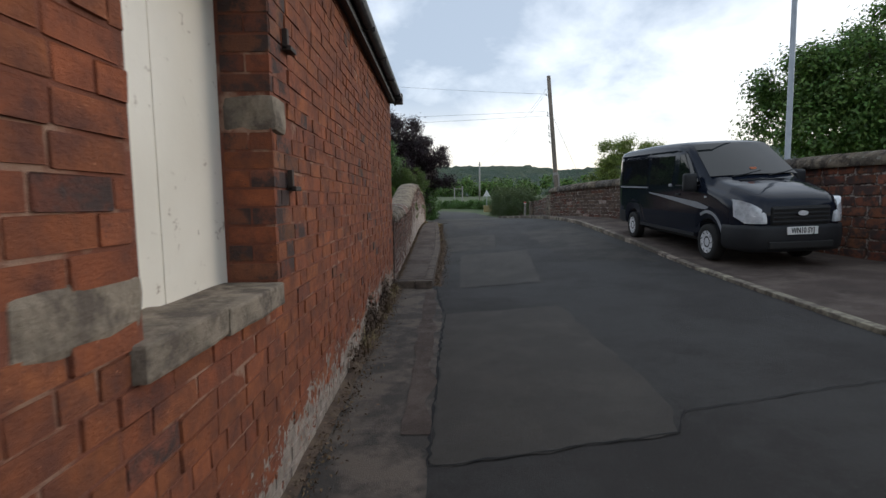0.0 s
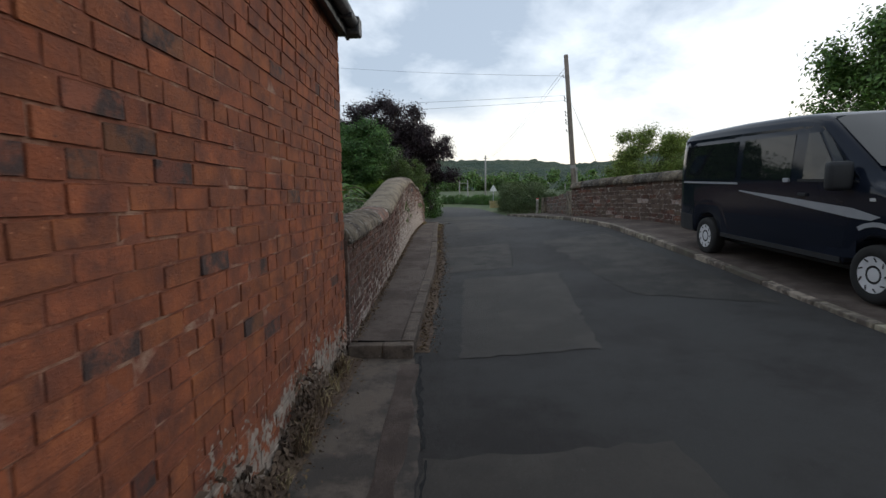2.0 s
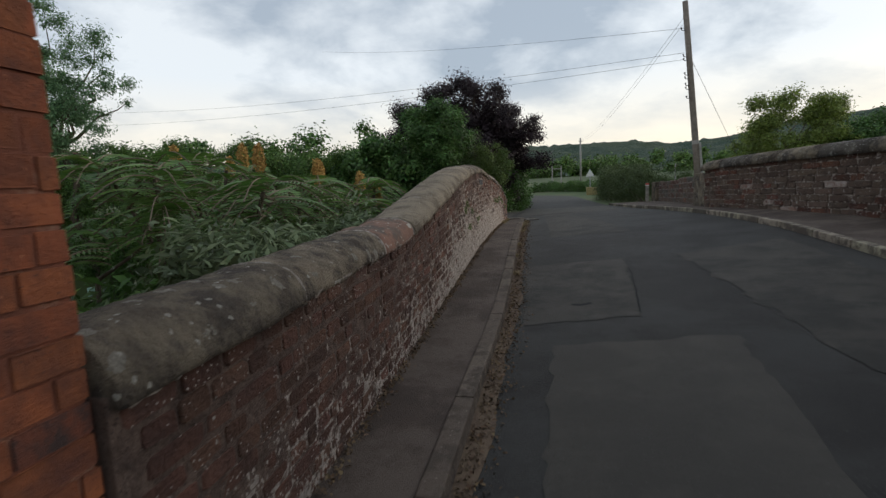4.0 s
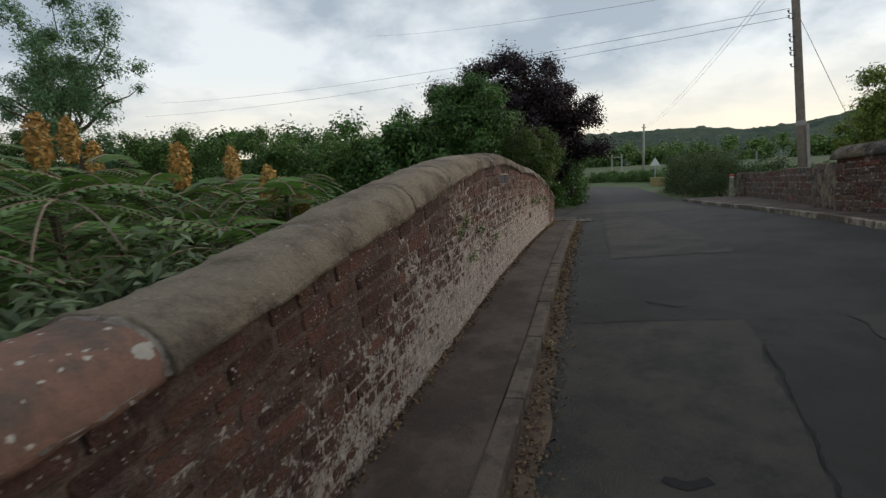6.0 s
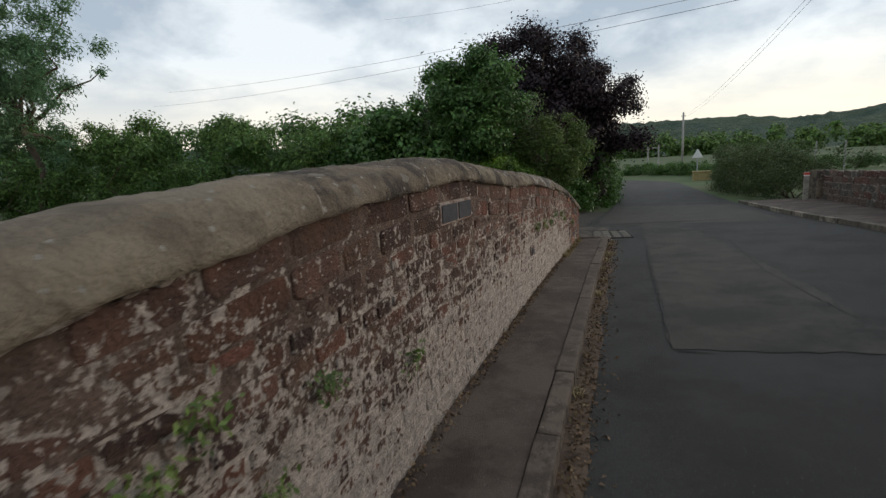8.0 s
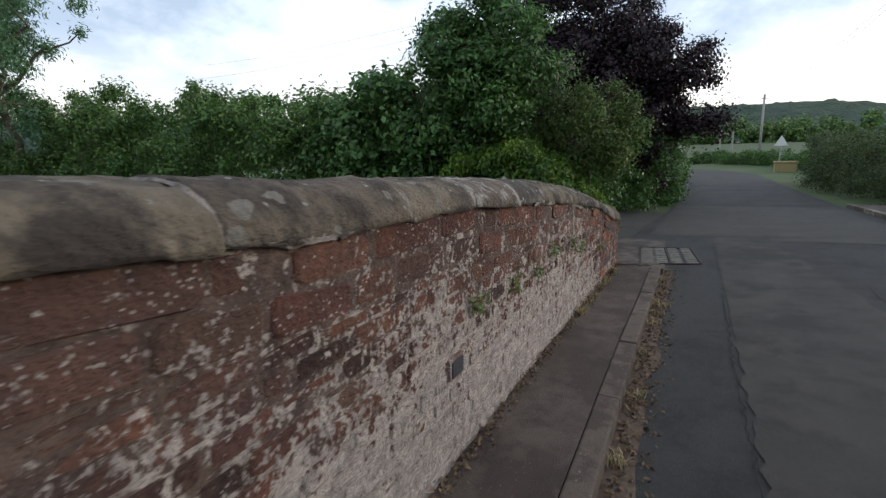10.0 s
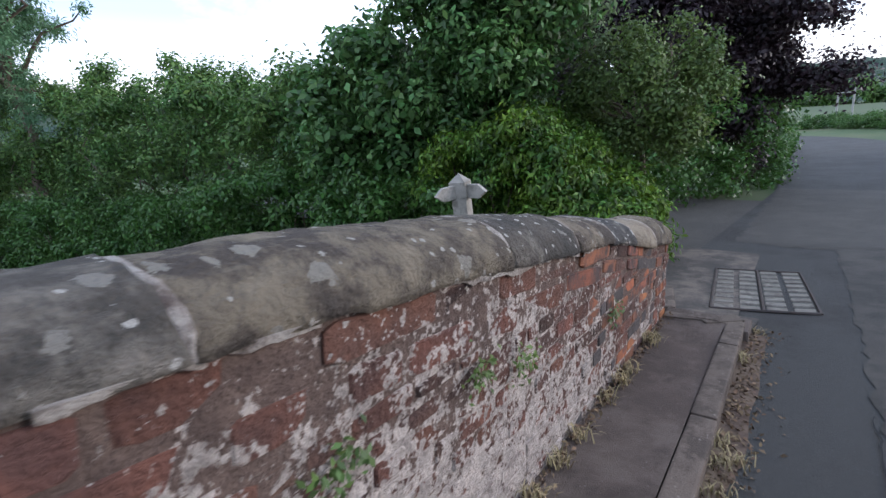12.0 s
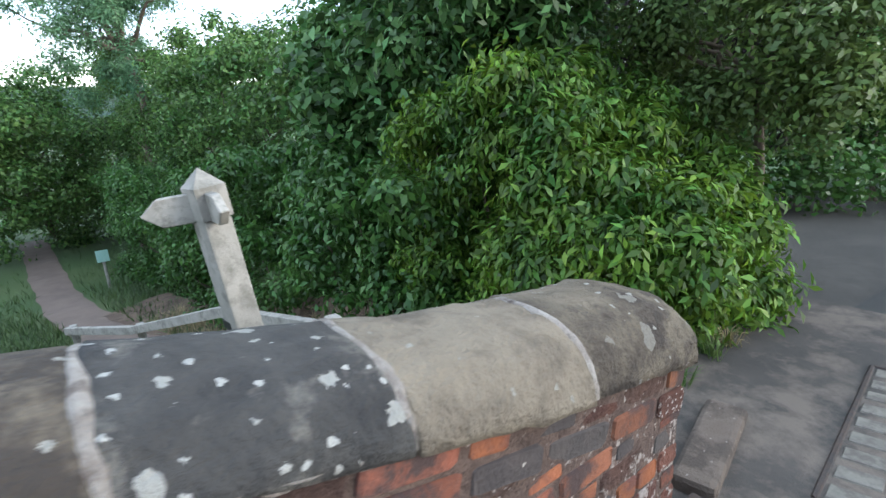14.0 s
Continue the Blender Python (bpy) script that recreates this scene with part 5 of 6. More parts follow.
        # headlamp
        bm = bmesh.new()
        cols = []
        for x, y, top in ((0.58, -0.035, 0.80), (0.64, -0.025, 0.86), (0.71, 0.01, 0.91), (0.785, 0.06, 0.95), (0.85, 0.125, 0.98), (0.90, 0.205, 1.0), (0.935, 0.30, 1.01)):
            low = 0.66 + 0.12 * max(0, (x - 0.86) / 0.095)
            cols.append([bm.verts.new((side * x, y + (0.035 * f * f), low + (top - low) * f)) for f in (0, 0.33, 0.67, 1.0)])
        for p, q in zip(cols, cols[1:]):
            for k in range(3):
                bm.faces.new((p[k], p[k + 1], q[k + 1], q[k]))
        back = [[bm.verts.new(v.co + Vector((-side * 0.04, 0.09, 0))) for v in c] for c in cols]
        rim = [c[0] for c in cols] + cols[-1][1:] + [c[3] for c in cols[-2::-1]] + cols[0][2:0:-1]
        brim = [c[0] for c in back] + back[-1][1:] + [c[3] for c in back[-2::-1]] + back[0][2:0:-1]
        for k in range(len(rim)):
            q = (k + 1) % len(rim)
            bm.faces.new((rim[k], rim[q], brim[q], brim[k]))
        bmesh.ops.recalc_face_normals(bm, faces=bm.faces)
        hl = part("headlamp", bm, M_LENS, van, "clear angular headlamp")
        bm = lathe([(0.0001, 0.0), (0.035, 0.0), (0.05, 0.012), (0.05, 0.03)], "z", 18)
        part("lamp_bowl", bm, M_CHROME, hl).matrix_local = pose(side * 0.72, 0.07, 0.80, 75, 0, side * 30)
    # nose
    plan = [(0.972, 0.56), (0.962, 0.40), (0.935, 0.26), (0.88, 0.13), (0.79, 0.035), (0.66, -0.025), (0.45, -0.06), (0.2, -0.068)]
    plan += [(-x, y) for x, y in plan[::-1]]
    bm = bmesh.new()
    rows = []
    for z, inset in ((0.23, 0.16), (0.25, 0.06), (0.31, 0.012), (0.45, 0.0), (0.57, 0.004), (0.62, 0.02), (0.645, 0.07)):
        rows.append([bm.verts.new((x - math.copysign(min(inset, abs(x)), x) * (abs(x) / 0.97) ** 2, y + inset * max(0.0, 1 - (abs(x) / 0.97) ** 4), z)) for x, y in plan])
    for p, q in zip(rows, rows[1:]):
        for k in range(len(plan) - 1):
            bm.faces.new((p[k], p[k + 1], q[k + 1], q[k]))
    bmesh.ops.recalc_face_normals(bm, faces=bm.faces)
    part("front_bumper", bm, M_TRIM, van, "black plastic wrap-round bumper", smooth=True)
    bm = box(bmesh.new(), -0.55, 0.55, -0.075, -0.03, 0.30, 0.40, 0.015)
    part("lower_grille", bm, M_INK, van)
    bm = box(bmesh.new(), -0.50, 0.50, -0.035, 0.10, 0.63, 0.90, 0.03)
    gr = part("grille", bm, M_INK, van, "black slatted grille")
    for z in (0.665, 0.725, 0.785, 0.845):
        bm = box(bmesh.new(), -0.49, 0.49, -0.052, -0.03, z, z + 0.028, 0.008)
        part("slat", bm, M_TRIM, gr)
    bm = lathe([(0.0001, -0.012), (0.075, -0.010), (0.085, 0.0), (0.085, 0.012)], "z", 26)
    bmesh.ops.transform(bm, matrix=Matrix.Diagonal((1.0, 0.42, 1, 1)), verts=bm.verts)
    part("badge", bm, M_CHROME, gr, "plain silver oval badge").matrix_local = pose(0, -0.066, 0.80, 90)
    bm = box(bmesh.new(), -0.26, 0.26, -0.085, -0.068, 0.50, 0.61, 0.004)
    pl = part("number_plate", bm, M_PLATE, van, "white number plate with black letters")
    cu = bpy.data.curves.new("plate_letters", "FONT")
    cu.body, cu.size, cu.align_x, cu.align_y, cu.extrude, cu.offset = "WN10 SYJ", 0.105, "CENTER", "CENTER", 0.001, 0.0025
    tmp = new("tmp", cu)
    me = bpy.data.meshes.new_from_object(tmp)
    bpy.data.objects.remove(tmp)
    me.materials.clear()
    me.materials.append(M_INK)
    txt = new("plate_letters", me)
    txt.parent = pl
    txt.matrix_local = pose(0, -0.0875, 0.555, 90) @ Matrix.Diagonal((0.86, 1, 1, 1))
    for x0, y0, yaw in ((-0.45, 1.06, 0), (0.25, 1.06, 0)):
        bm = tube([(x0, y0 - 0.02, 1.335), (x0 + 0.3, y0 + 0.0, 1.37), (x0 + 0.6, y0 + 0.06, 1.42)], [0.013, 0.012, 0.008], 6)
        part("wiper", bm, M_TRIM, van)
    bm = box(bmesh.new(), -0.42, 0.42, 0.86, 0.98, 1.262, 1.285, 0.008)
    part("bonnet_vent", bm, M_INK, van)
    bm = box(bmesh.new(), -0.80, 0.80, 5.12, 5.30, 0.34, 0.55, 0.05)
    part("rear_bumper", bm, M_TRIM, van)
    for side in (-1, 1):
        bm = box(bmesh.new(), -0.05, 0.05, 5.17, 5.215, 0.75, 1.25, 0.02)
        t = part("tail_lamp", bm, M_RED, van)
        t.location.x = side * 0.84
    # wheels
    prof = [(0.20, -0.10), (0.215, -0.115), (0.29, -0.115), (0.325, -0.10), (0.335, -0.06), (0.335, 0.06), (0.325, 0.10), (0.29, 0.115), (0.215, 0.115), (0.20, 0.10)]
    first = None
    for side in (-1, 1):
        for yw in VAN_AXLES:
            w = new("wheel")
            w.parent = van
            w.matrix_local = pose(side * 0.86, yw, VAN_R * 0.88, 0, 0, 0 if side > 0 else 180) @ Matrix.Diagonal((1.0, 0.88, 0.88, 1))
            if first is None:
                first = True
                bm = lathe(prof, "x", 36)
                tyre = part("tyre", bm, M_TYRE, w, smooth=True)
                hub = lathe([(0.0001, 0.105), (0.05, 0.105), (0.09, 0.098), (0.17, 0.108), (0.205, 0.112), (0.215, 0.10), (0.215, 0.04)], "x", 40)
                rim = part("hubcap", hub, M_CHROME, w, "silver plastic hubcap with swept slots", smooth=False)
                slot = bmesh.new()
                r = bmesh.ops.create_cube(slot, size=1)
                bmesh.ops.transform(slot, matrix=pose(0.108, 0.02, 0.175, 32) @ Matrix.Diagonal((0.012, 0.016, 0.055, 1)), verts=r["verts"])
                slots = part("hub_slot", slot, M_INK, w)
                data = (tyre.data, rim.data, slots.data)
            else:
                for nm, me in zip(("tyre", "hubcap", "hub_slot"), data):
                    o = new(nm, me)
                    o.parent = w
            for k in range(1, 9):
                o = new("hub_slot", data[2])
                o.parent, o.matrix_local = w, pose(0, 0, 0, 40 * k)
    bm = box(bmesh.new(), -0.62, 0.62, 0.5, 4.7, 0.22, 0.32)
    part("underbody", bm, M_TRIM, van)
    return van


vx, vy = 5.86, 7.44
van = build_van(pose(vx, vy, pave_r(5.1, 8.4) + 0.015, math.degrees(math.atan(0.040)), -math.degrees(math.atan(0.03)), -0.7) @ Matrix.Translation((0, 0, -0.01)) @ Matrix.Diagonal((0.82, 1, 1, 1)))

# ---- poles, lamps, wires, signs ----
pole = thing("telegraph_pole", "leaning wooden pole with insulators and a pale lower sleeve", "utility pole")
base, topp = Vector((7.52, 28.7, 0.0)), Vector((6.83, 28.7, 8.3))


def on_pole(z):
    return base.lerp(topp, z / 8.3)


part("shaft", tube([on_pole(z) for z in (0, 2.8, 5.5, 8.3)], [0.135, 0.128, 0.118, 0.105], 12), M_POLE, pole, smooth=True)
sl = on_pole(1.6)
bm = box(bmesh.new(), -0.04, 0.04, -0.20, -0.14, -1.3, 1.25, 0.01)
part("sleeve", bm, M_POLE_PALE, pole, "pale cable guard on the pole").matrix_world = Matrix.Translation(sl) @ pose(0.13, 0.05, 0, 0, -4.7)
bm = tube([on_pole(2.80), on_pole(2.95)], [0.138, 0.137], 12)
part("band", bm, M_POLE_PALE, pole)
for z, s in ((6.2, -1), (6.05, -1), (5.5, -1), (5.35, -1), (5.1, -1), (4.95, -1), (4.6, -1), (7.2, -1)):
    c = on_pole(z) + Vector((s * 0.13, -0.1, 0))
    bm = tube([c + Vector((0.1, 0.05, 0)), c + Vector((-0.1, -0.02, 0)), c + Vector((-0.12, -0.02, 0.1))], [0.014, 0.014, 0.035], 7)
    part("insulator", bm, M_WIRE, pole)


def cable(a, b, sag, r=0.007, label="thin dark overhead wire"):
    a, b = Vector(a), Vector(b)
    pts = [a.lerp(b, f) - Vector((0, 0, sag * 4 * f * (1 - f))) for f in np.linspace(0, 1, 14)]
    return tagged(part("overhead_wire", tube(pts, [r] * 14, 5), M_WIRE), label, "wire", "overhead wires")


w1, w2 = on_pole(6.1) + Vector((-0.2, -0.1, 0)), on_pole(6.35) + Vector((-0.2, -0.1, 0))
cable(w1, (-38, 46, 8.6), 0.5)
cable(w2, (-36, 46, 9.6), 0.5)
cable(on_pole(7.3), (-22, 60, 17.0), 0.4)
cable(on_pole(7.8), (9.3, 110, 9.6), 0.9)
cable(on_pole(7.6), (9.4, 110, 9.2), 0.9)
cable(on_pole(6.3), (9.4, 28.9, 1.2), 0.0, 0.008, "taut stay wire from the pole to the ground")

far_pole = thing("telegraph_pole", "distant grey wooden pole beside the bend", "utility pole")
part("shaft", tube([(9.32, 110, 0.4), (9.32, 110, 9.95)], [0.2, 0.14], 8), M_POLE_PALE, far_pole, smooth=True)
part("crossbar", box(bmesh.new(), 8.95, 9.7, 109.95, 110.05, 9.3, 9.4), M_POLE, far_pole)
frame_posts = thing("transformer_frame", "pair of pale posts joined by a crossbar", "frame")
for x in (3.75, 5.5):
    part("post", tube([(x, 110, 0.2), (x, 110, 4.75)], [0.14, 0.12], 8), M_POLE_PALE, frame_posts)
part("crossbar", box(bmesh.new(), 3.6, 5.65, 109.9, 110.1, 4.1, 4.25), M_POLE_PALE, frame_posts)
for x, y, h in ((14.4, 60, 3.4), (16.6, 61, 3.4)):
    p = thing("fence_post", "pale distant post in the meadow", "post", "meadow posts")
    part("shaft", tube([(x, y, -1.0), (x, y, h - 0.6)], [0.07, 0.06], 6), M_POLE_PALE, p)

column = thing("street_lamp", "tall grey steel lamp column behind the wall", "street lamp")
part("column", tube([(7.78, 10.5, -0.6), (7.78, 10.5, 1.3), (7.78, 10.5, 1.35), (7.72, 10.5, 8.0)], [0.085, 0.085, 0.055, 0.045], 12), M_STEEL, column, smooth=True)
part("lantern", box(bmesh.new(), 7.1, 7.75, 10.42, 10.58, 7.95, 8.05, 0.03), M_STEEL, column)

sign = thing("road_sign", "triangular warning sign on a grey post", "road sign")
part("post", tube([(6.72, 65, -0.3), (6.72, 65, 2.2)], [0.05, 0.05], 8), M_STEEL, sign)
bm = bmesh.new()
tri = [(6.24, 2.0), (7.2, 2.0), (6.72, 2.82)]
fa, fb = [bm.verts.new((x, 64.90, z)) for x, z in tri], [bm.verts.new((x, 64.94, z)) for x, z in tri]
bm.faces.new(fa)
bm.faces.new(fb[::-1])
for k in range(3):
    bm.faces.new((fa[k], fb[k], fb[(k + 1) % 3], fa[(k + 1) % 3]))
bmesh.ops.recalc_face_normals(bm, faces=bm.faces)
part("plate", bm, M_WHITE, sign)
bin_ = thing("grit_bin", "yellowish grit bin on the verge", "grit bin")
part("body", box(bmesh.new(), 6.0, 7.4, 61, 61.8, -0.15, 0.7, 0.05), M_YELLOW, bin_)
part("lid", box(bmesh.new(), 5.95, 7.45, 60.95, 61.85, 0.71, 0.85, 0.05), M_YELLOW, bin_)
marker = thing("marker_post", "short wooden marker post with a red and white band", "post")
part("shaft", box(bmesh.new(), 5.97, 6.09, 31.45, 31.57, 0.2, 1.32, 0.012), M_TIMBER, marker)
part("white_band", box(bmesh.new(), 5.965, 6.095, 31.445, 31.575, 1.19, 1.23, 0.004), M_WHITE, marker)
part("red_band", box(bmesh.new(), 5.963, 6.097, 31.443, 31.577, 1.23, 1.30, 0.004), M_RED, marker)

# finger post by the path, leaning
post = thing("fingerpost", "leaning weathered timber footpath fingerpost with two arms", "signpost", m=pose(-1.17, 22.66, -0.9, 6.0, -2.0, 8))
bm = box(bmesh.new(), -0.062, 0.062, -0.05, 0.05, 0, 2.36, 0.01)
for vv in bm.verts:
    vv.co += Vector((noise.noise(vv.co * 4), noise.noise(vv.co * 4 + Vector((3, 0, 0))), 0)) * 0.006
part("shaft", bm, M_TIMBER, post)
bm = bmesh.new()
cap = [bm.verts.new(p) for p in ((-.066, -.054, 2.36), (.066, -.054, 2.36), (.066, .054, 2.36), (-.066, .054, 2.36), (-.066, -.054, 2.475), (.066, -.054, 2.475), (.066, .054, 2.475), (-.066, .054, 2.475), (0, 0, 2.54))]
for q in ((3, 2, 1, 0), (0, 1, 5, 4), (1, 2, 6, 5), (2, 3, 7, 6), (3, 0, 4, 7), (4, 5, 8), (5, 6, 8), (6, 7, 8), (7, 4, 8)):
    bm.faces.new([cap[i] for i in q])
part("cap", bm, M_TIMBER, post)


def arm(turn):
    bm = bmesh.new()
    out = [(0.03, -0.052), (0.16, -0.052), (0.225, 0.0), (0.16, 0.052), (0.03, 0.052)]
    a, b = [bm.verts.new((x, -0.016, z)) for x, z in out], [bm.verts.new((x, 0.016, z)) for x, z in out]
    bm.faces.new(a)
    bm.faces.new(b[::-1])
    for k in range(5):
        bm.faces.new((a[k], b[k], b[(k + 1) % 5], a[(k + 1) % 5]))
    bmesh.ops.recalc_face_normals(bm, faces=bm.faces)
    bmesh.ops.bevel(bm, geom=bm.edges[:], offset=0.004, segments=1, affect="EDGES")
    o = part("arm", bm, M_TIMBER, post, "pointed timber arm")
    o.matrix_local = pose(0, 0, 2.405, 0, 0, turn)


arm(-122)
arm(-8)
for z in (1.78, 1.92):
    bm = box(bmesh.new(), -0.066, 0.0, -0.054, -0.049, z, z + 0.035, 0.001)
    part("waymark", bm, M_INK, post, "small dark waymark plate")

# handrail down the path
rail = thing("handrail", "weathered timber handrail beside the descending path", "handrail")
RP = [(-0.9, 23.2, 0.40), (-2.2, 23.15, 0.43), (-3.9, 22.9, 0.10), (-6.2, 22.3, -0.68), (-7.6, 21.6, -0.95)]
for a, b in zip(RP, RP[1:]):
    d = Vector(b) - Vector(a)
    bm = box(bmesh.new(), -0.035, 0.035, 0, d.length, -0.05, 0.05, 0.008)
    part("rail", bm, M_TIMBER, rail).matrix_world = Matrix.Translation(a) @ d.to_track_quat("Y", "Z").to_matrix().to_4x4()
for x, y, z in RP[1:]:
    g = land_z(x, y)
    bm = box(bmesh.new(), x - 0.05, x + 0.05, y + 0.04, y + 0.13, g - 0.2, z + 0.06, 0.008)
    part("post", bm, M_TIMBER, rail)
notice = thing("notice_board", "small pale green notice on a post beside the path", "notice")
part("post", tube([(-15.7, 22.4, -3.2), (-15.7, 22.4, -1.6)], [0.04, 0.04], 8), M_TIMBER, notice)
part("panel", box(bmesh.new(), -15.68, -15.64, 22.25, 22.55, -1.88, -1.55, 0.01), M_GREENSIGN, notice)
# trodden path down to the meadow
PX = [(-0.6, 24.0), (-2, 23.5), (-5, 23.0), (-9, 22.3), (-13, 21.5), (-18, 21.0), (-26, 20.4)]
verts, faces = [], []
for i, (x, y) in enumerate([(x, lerp(-x, [(-a, b) for a, b in PX])) for x in np.arange(-0.6, -26, -0.4)]):
    w = 0.36 + 0.08 * noise.noise((x, 0, 0)) + lerp(-x, [(5, 0.0), (9, 0.25), (14, 0.1)])
    for k in range(5):
        yy = y - w + 2 * w * k / 4
        verts.append((x, yy, rough_land(x, yy) + 0.03))
    if i:
        for k in range(4):
            faces.append((5 * i - 5 + k, 5 * i - 4 + k, 5 * i + 1 + k, 5 * i + k))
tagged(raw("path", verts, faces, M_PATH, smooth=True), "narrow trodden earth path leading down", "path", kind="structure")

verts, faces = [], []
for i, x in enumerate(np.arange(-1.6, -12, -0.3)):
    y0 = lerp(-x, [(-a, b) for a, b in PX]) + 0.3
    for k in range(5):
        yy = y0 + k * 0.32 + 0.1 * noise.noise((x * 1.5, k, 0))
        verts.append((x, yy, rough_land(x, yy) + 0.035 + 0.05 * noise.noise((x * 2, yy * 2, 1)) + 0.05 * k))
    if i:
        faces += [(5 * i - 5 + k, 5 * i - 4 + k, 5 * i + 1 + k, 5 * i + k) for k in range(4)]
tagged(raw("bank", verts, faces, M_SOIL, smooth=True), "bare brown earth bank between the path and the hedge", "bank", kind="structure")

# inspection cover: a frame and ribbed concrete infill
cover = thing("inspection_cover", "rectangular inspection cover with ribbed concrete infill", "manhole cover")
CO = [Vector((0.28, 24.0)), Vector((1.06, 24.2)), Vector((0.90, 25.54)), Vector((0.15, 25.36))]


def on_cover(u, v):
    p = (CO[0] * (1 - u) + CO[1] * u) * (1 - v) + (CO[3] * (1 - u) + CO[2] * u) * v
    return p.x, p.y


for (u0, v0), (u1, v1) in (((0, 0), (1, 0)), ((1, 0), (1, 1)), ((1, 1), (0, 1)), ((0, 1), (0, 0)), ((0.5, 0), (0.5, 1))):
    a, b = on_cover(u0, v0), on_cover(u1, v1)
    part("frame_bar", tube([(*a, road_z(*a) + 0.004), (*b, road_z(*b) + 0.004)], [0.014, 0.014], 6), M_IRON, cover)
for i in range(4):
    for j in range(9):
        u0, u1, v0, v1 = i / 4 + 0.02, (i + 1) / 4 - 0.02, j / 9 + 0.012, (j + 1) / 9 - 0.012
        q = [on_cover(u, v) for u, v in ((u0, v0), (u1, v0), (u1, v1), (u0, v1))]
        q2 = [on_cover(u, v) for u, v in ((u0 + .015, v0 + .012), (u1 - .015, v0 + .012), (u1 - .015, v1 - .012), (u0 + .015, v1 - .012))]
        vs = [(x, y, road_z(x, y) - 0.01) for x, y in q] + [(x, y, road_z(x, y) + 0.012) for x, y in q2]
        raw("infill", vs, [(4, 5, 6, 7), (0, 1, 5, 4), (1, 2, 6, 5), (2, 3, 7, 6), (3, 0, 4, 7)], M_COVER, cover)
# stone lying against the end of the parapet
bm = box(bmesh.new(), -0.09, 0.09, -0.35, 0.35, -0.1, 0.06, 0.025)
for vv in bm.verts:
    vv.co += Vector((noise.noise(vv.co * 5), noise.noise(vv.co * 5 + Vector((3, 0, 0))), noise.noise(vv.co * 5 + Vector((0, 4, 0))))) * 0.02
st_ = part("edging_stone", bm, M_KERB)
st_.matrix_world = pose(-0.10, 24.0, 0.305, -3, 0, 14)
tagged(st_, "loose greenish edging stone at the parapet end", "stone")

# ---- hills ----
verts, faces = [], []
NA, NR = 420, 60
for j in range(NR):
    for i in range(NA):
        az = radians(-110 + 220 * i / (NA - 1))
        r = 170 + 760 * (j / (NR - 1)) ** 1.15
        deg = math.degrees(az)
        crest = lerp(deg, [(-110, 40), (-40, 34), (-10, 40), (0, 44), (6, 44), (10, 43), (14, 37), (18, 39), (24, 52), (40, 60), (110, 60)])
        f = max(0.0, (r - 230) / 520)
        z = 3.0 + crest * (math.sin(min(1.0, f) * math.pi / 2) ** 1.3) + 3.2 * noise.fractal((r * 0.02, deg * 0.25, 1), 1.0, 2.0, 4) * min(1, f * 3 + 0.1)
        if f > 1:
            z -= (f - 1) * 30
        z += (3.0 * abs(noise.noise((r * 0.09, deg * 1.6, 4))) + 2.4 * noise.noise((r * 0.2, deg * 4.0, 9))) * min(1, f * 4)
        verts.append((r * math.sin(az), r * math.cos(az), z))
for j in range(NR - 1):
    for i in range(NA - 1):
        faces.append((j * NA + i, j * NA + i + 1, (j + 1) * NA + i + 1, (j + 1) * NA + i))
tagged(raw("hills", verts, faces, M_HILL, smooth=True), "long wooded hillside under the evening sky", "hills", kind="structure")
verts = [(x, y, land_z(x, y) + 0.06 + 0.02 * (y - 118)) for y in (118, 126, 136, 146, 155) for x in np.linspace(-60, 120, 20)]
faces = [(j * 20 + i, j * 20 + i + 1, j * 20 + 21 + i, j * 20 + 20 + i) for j in range(4) for i in range(19)]
tagged(raw("field", verts, faces, M_FIELD, smooth=True), "pale mown field below the hills", "field", kind="structure")


# ---- plants ----
def leaves(name, pts, normals, length, width, material, parent, label="", seed=0, droop=0.2, kind=""):
    """Many small folded leaves at pts, facing roughly along normals."""
    rs = np.random.RandomState(seed)
    n = len(pts)
    nr = normals + rs.normal(0, 0.55, (n, 3))
    nr /= np.linalg.norm(nr, axis=1)[:, None] + 1e-9
    d = rs.normal(0, 1, (n, 3))
    d[:, 2] -= droop
    d -= nr * np.sum(d * nr, axis=1)[:, None]
    d /= np.linalg.norm(d, axis=1)[:, None] + 1e-9
    s = np.cross(nr, d)
    k = rs.uniform(0.65, 1.25, (n, 1))
    L, W = length * k, width * k
    v = np.empty((n, 4, 3))
    v[:, 0] = pts
    v[:, 1] = pts + d * L * 0.5 + s * W * 0.5 + nr * W * 0.16
    v[:, 2] = pts + d * L - nr * L * 0.12
    v[:, 3] = pts + d * L * 0.5 - s * W * 0.5 + nr * W * 0.16
    me = bpy.data.meshes.new(name)
    me.vertices.add(n * 4)
    me.vertices.foreach_set("co", v.reshape(-1).astype(np.float32))
    me.loops.add(n * 4)
    me.loops.foreach_set("vertex_index", np.arange(n * 4, dtype=np.int32))
    me.polygons.add(n)
    me.polygons.foreach_set("loop_start", np.arange(0, n * 4, 4, dtype=np.int32))
    me.update(calc_edges=True)
    me.materials.append(material)
    ob = new(name, me)
    ob.parent = parent
    if kind:
        tagged(ob, kind=kind)
    return tagged(ob, label) if label else ob


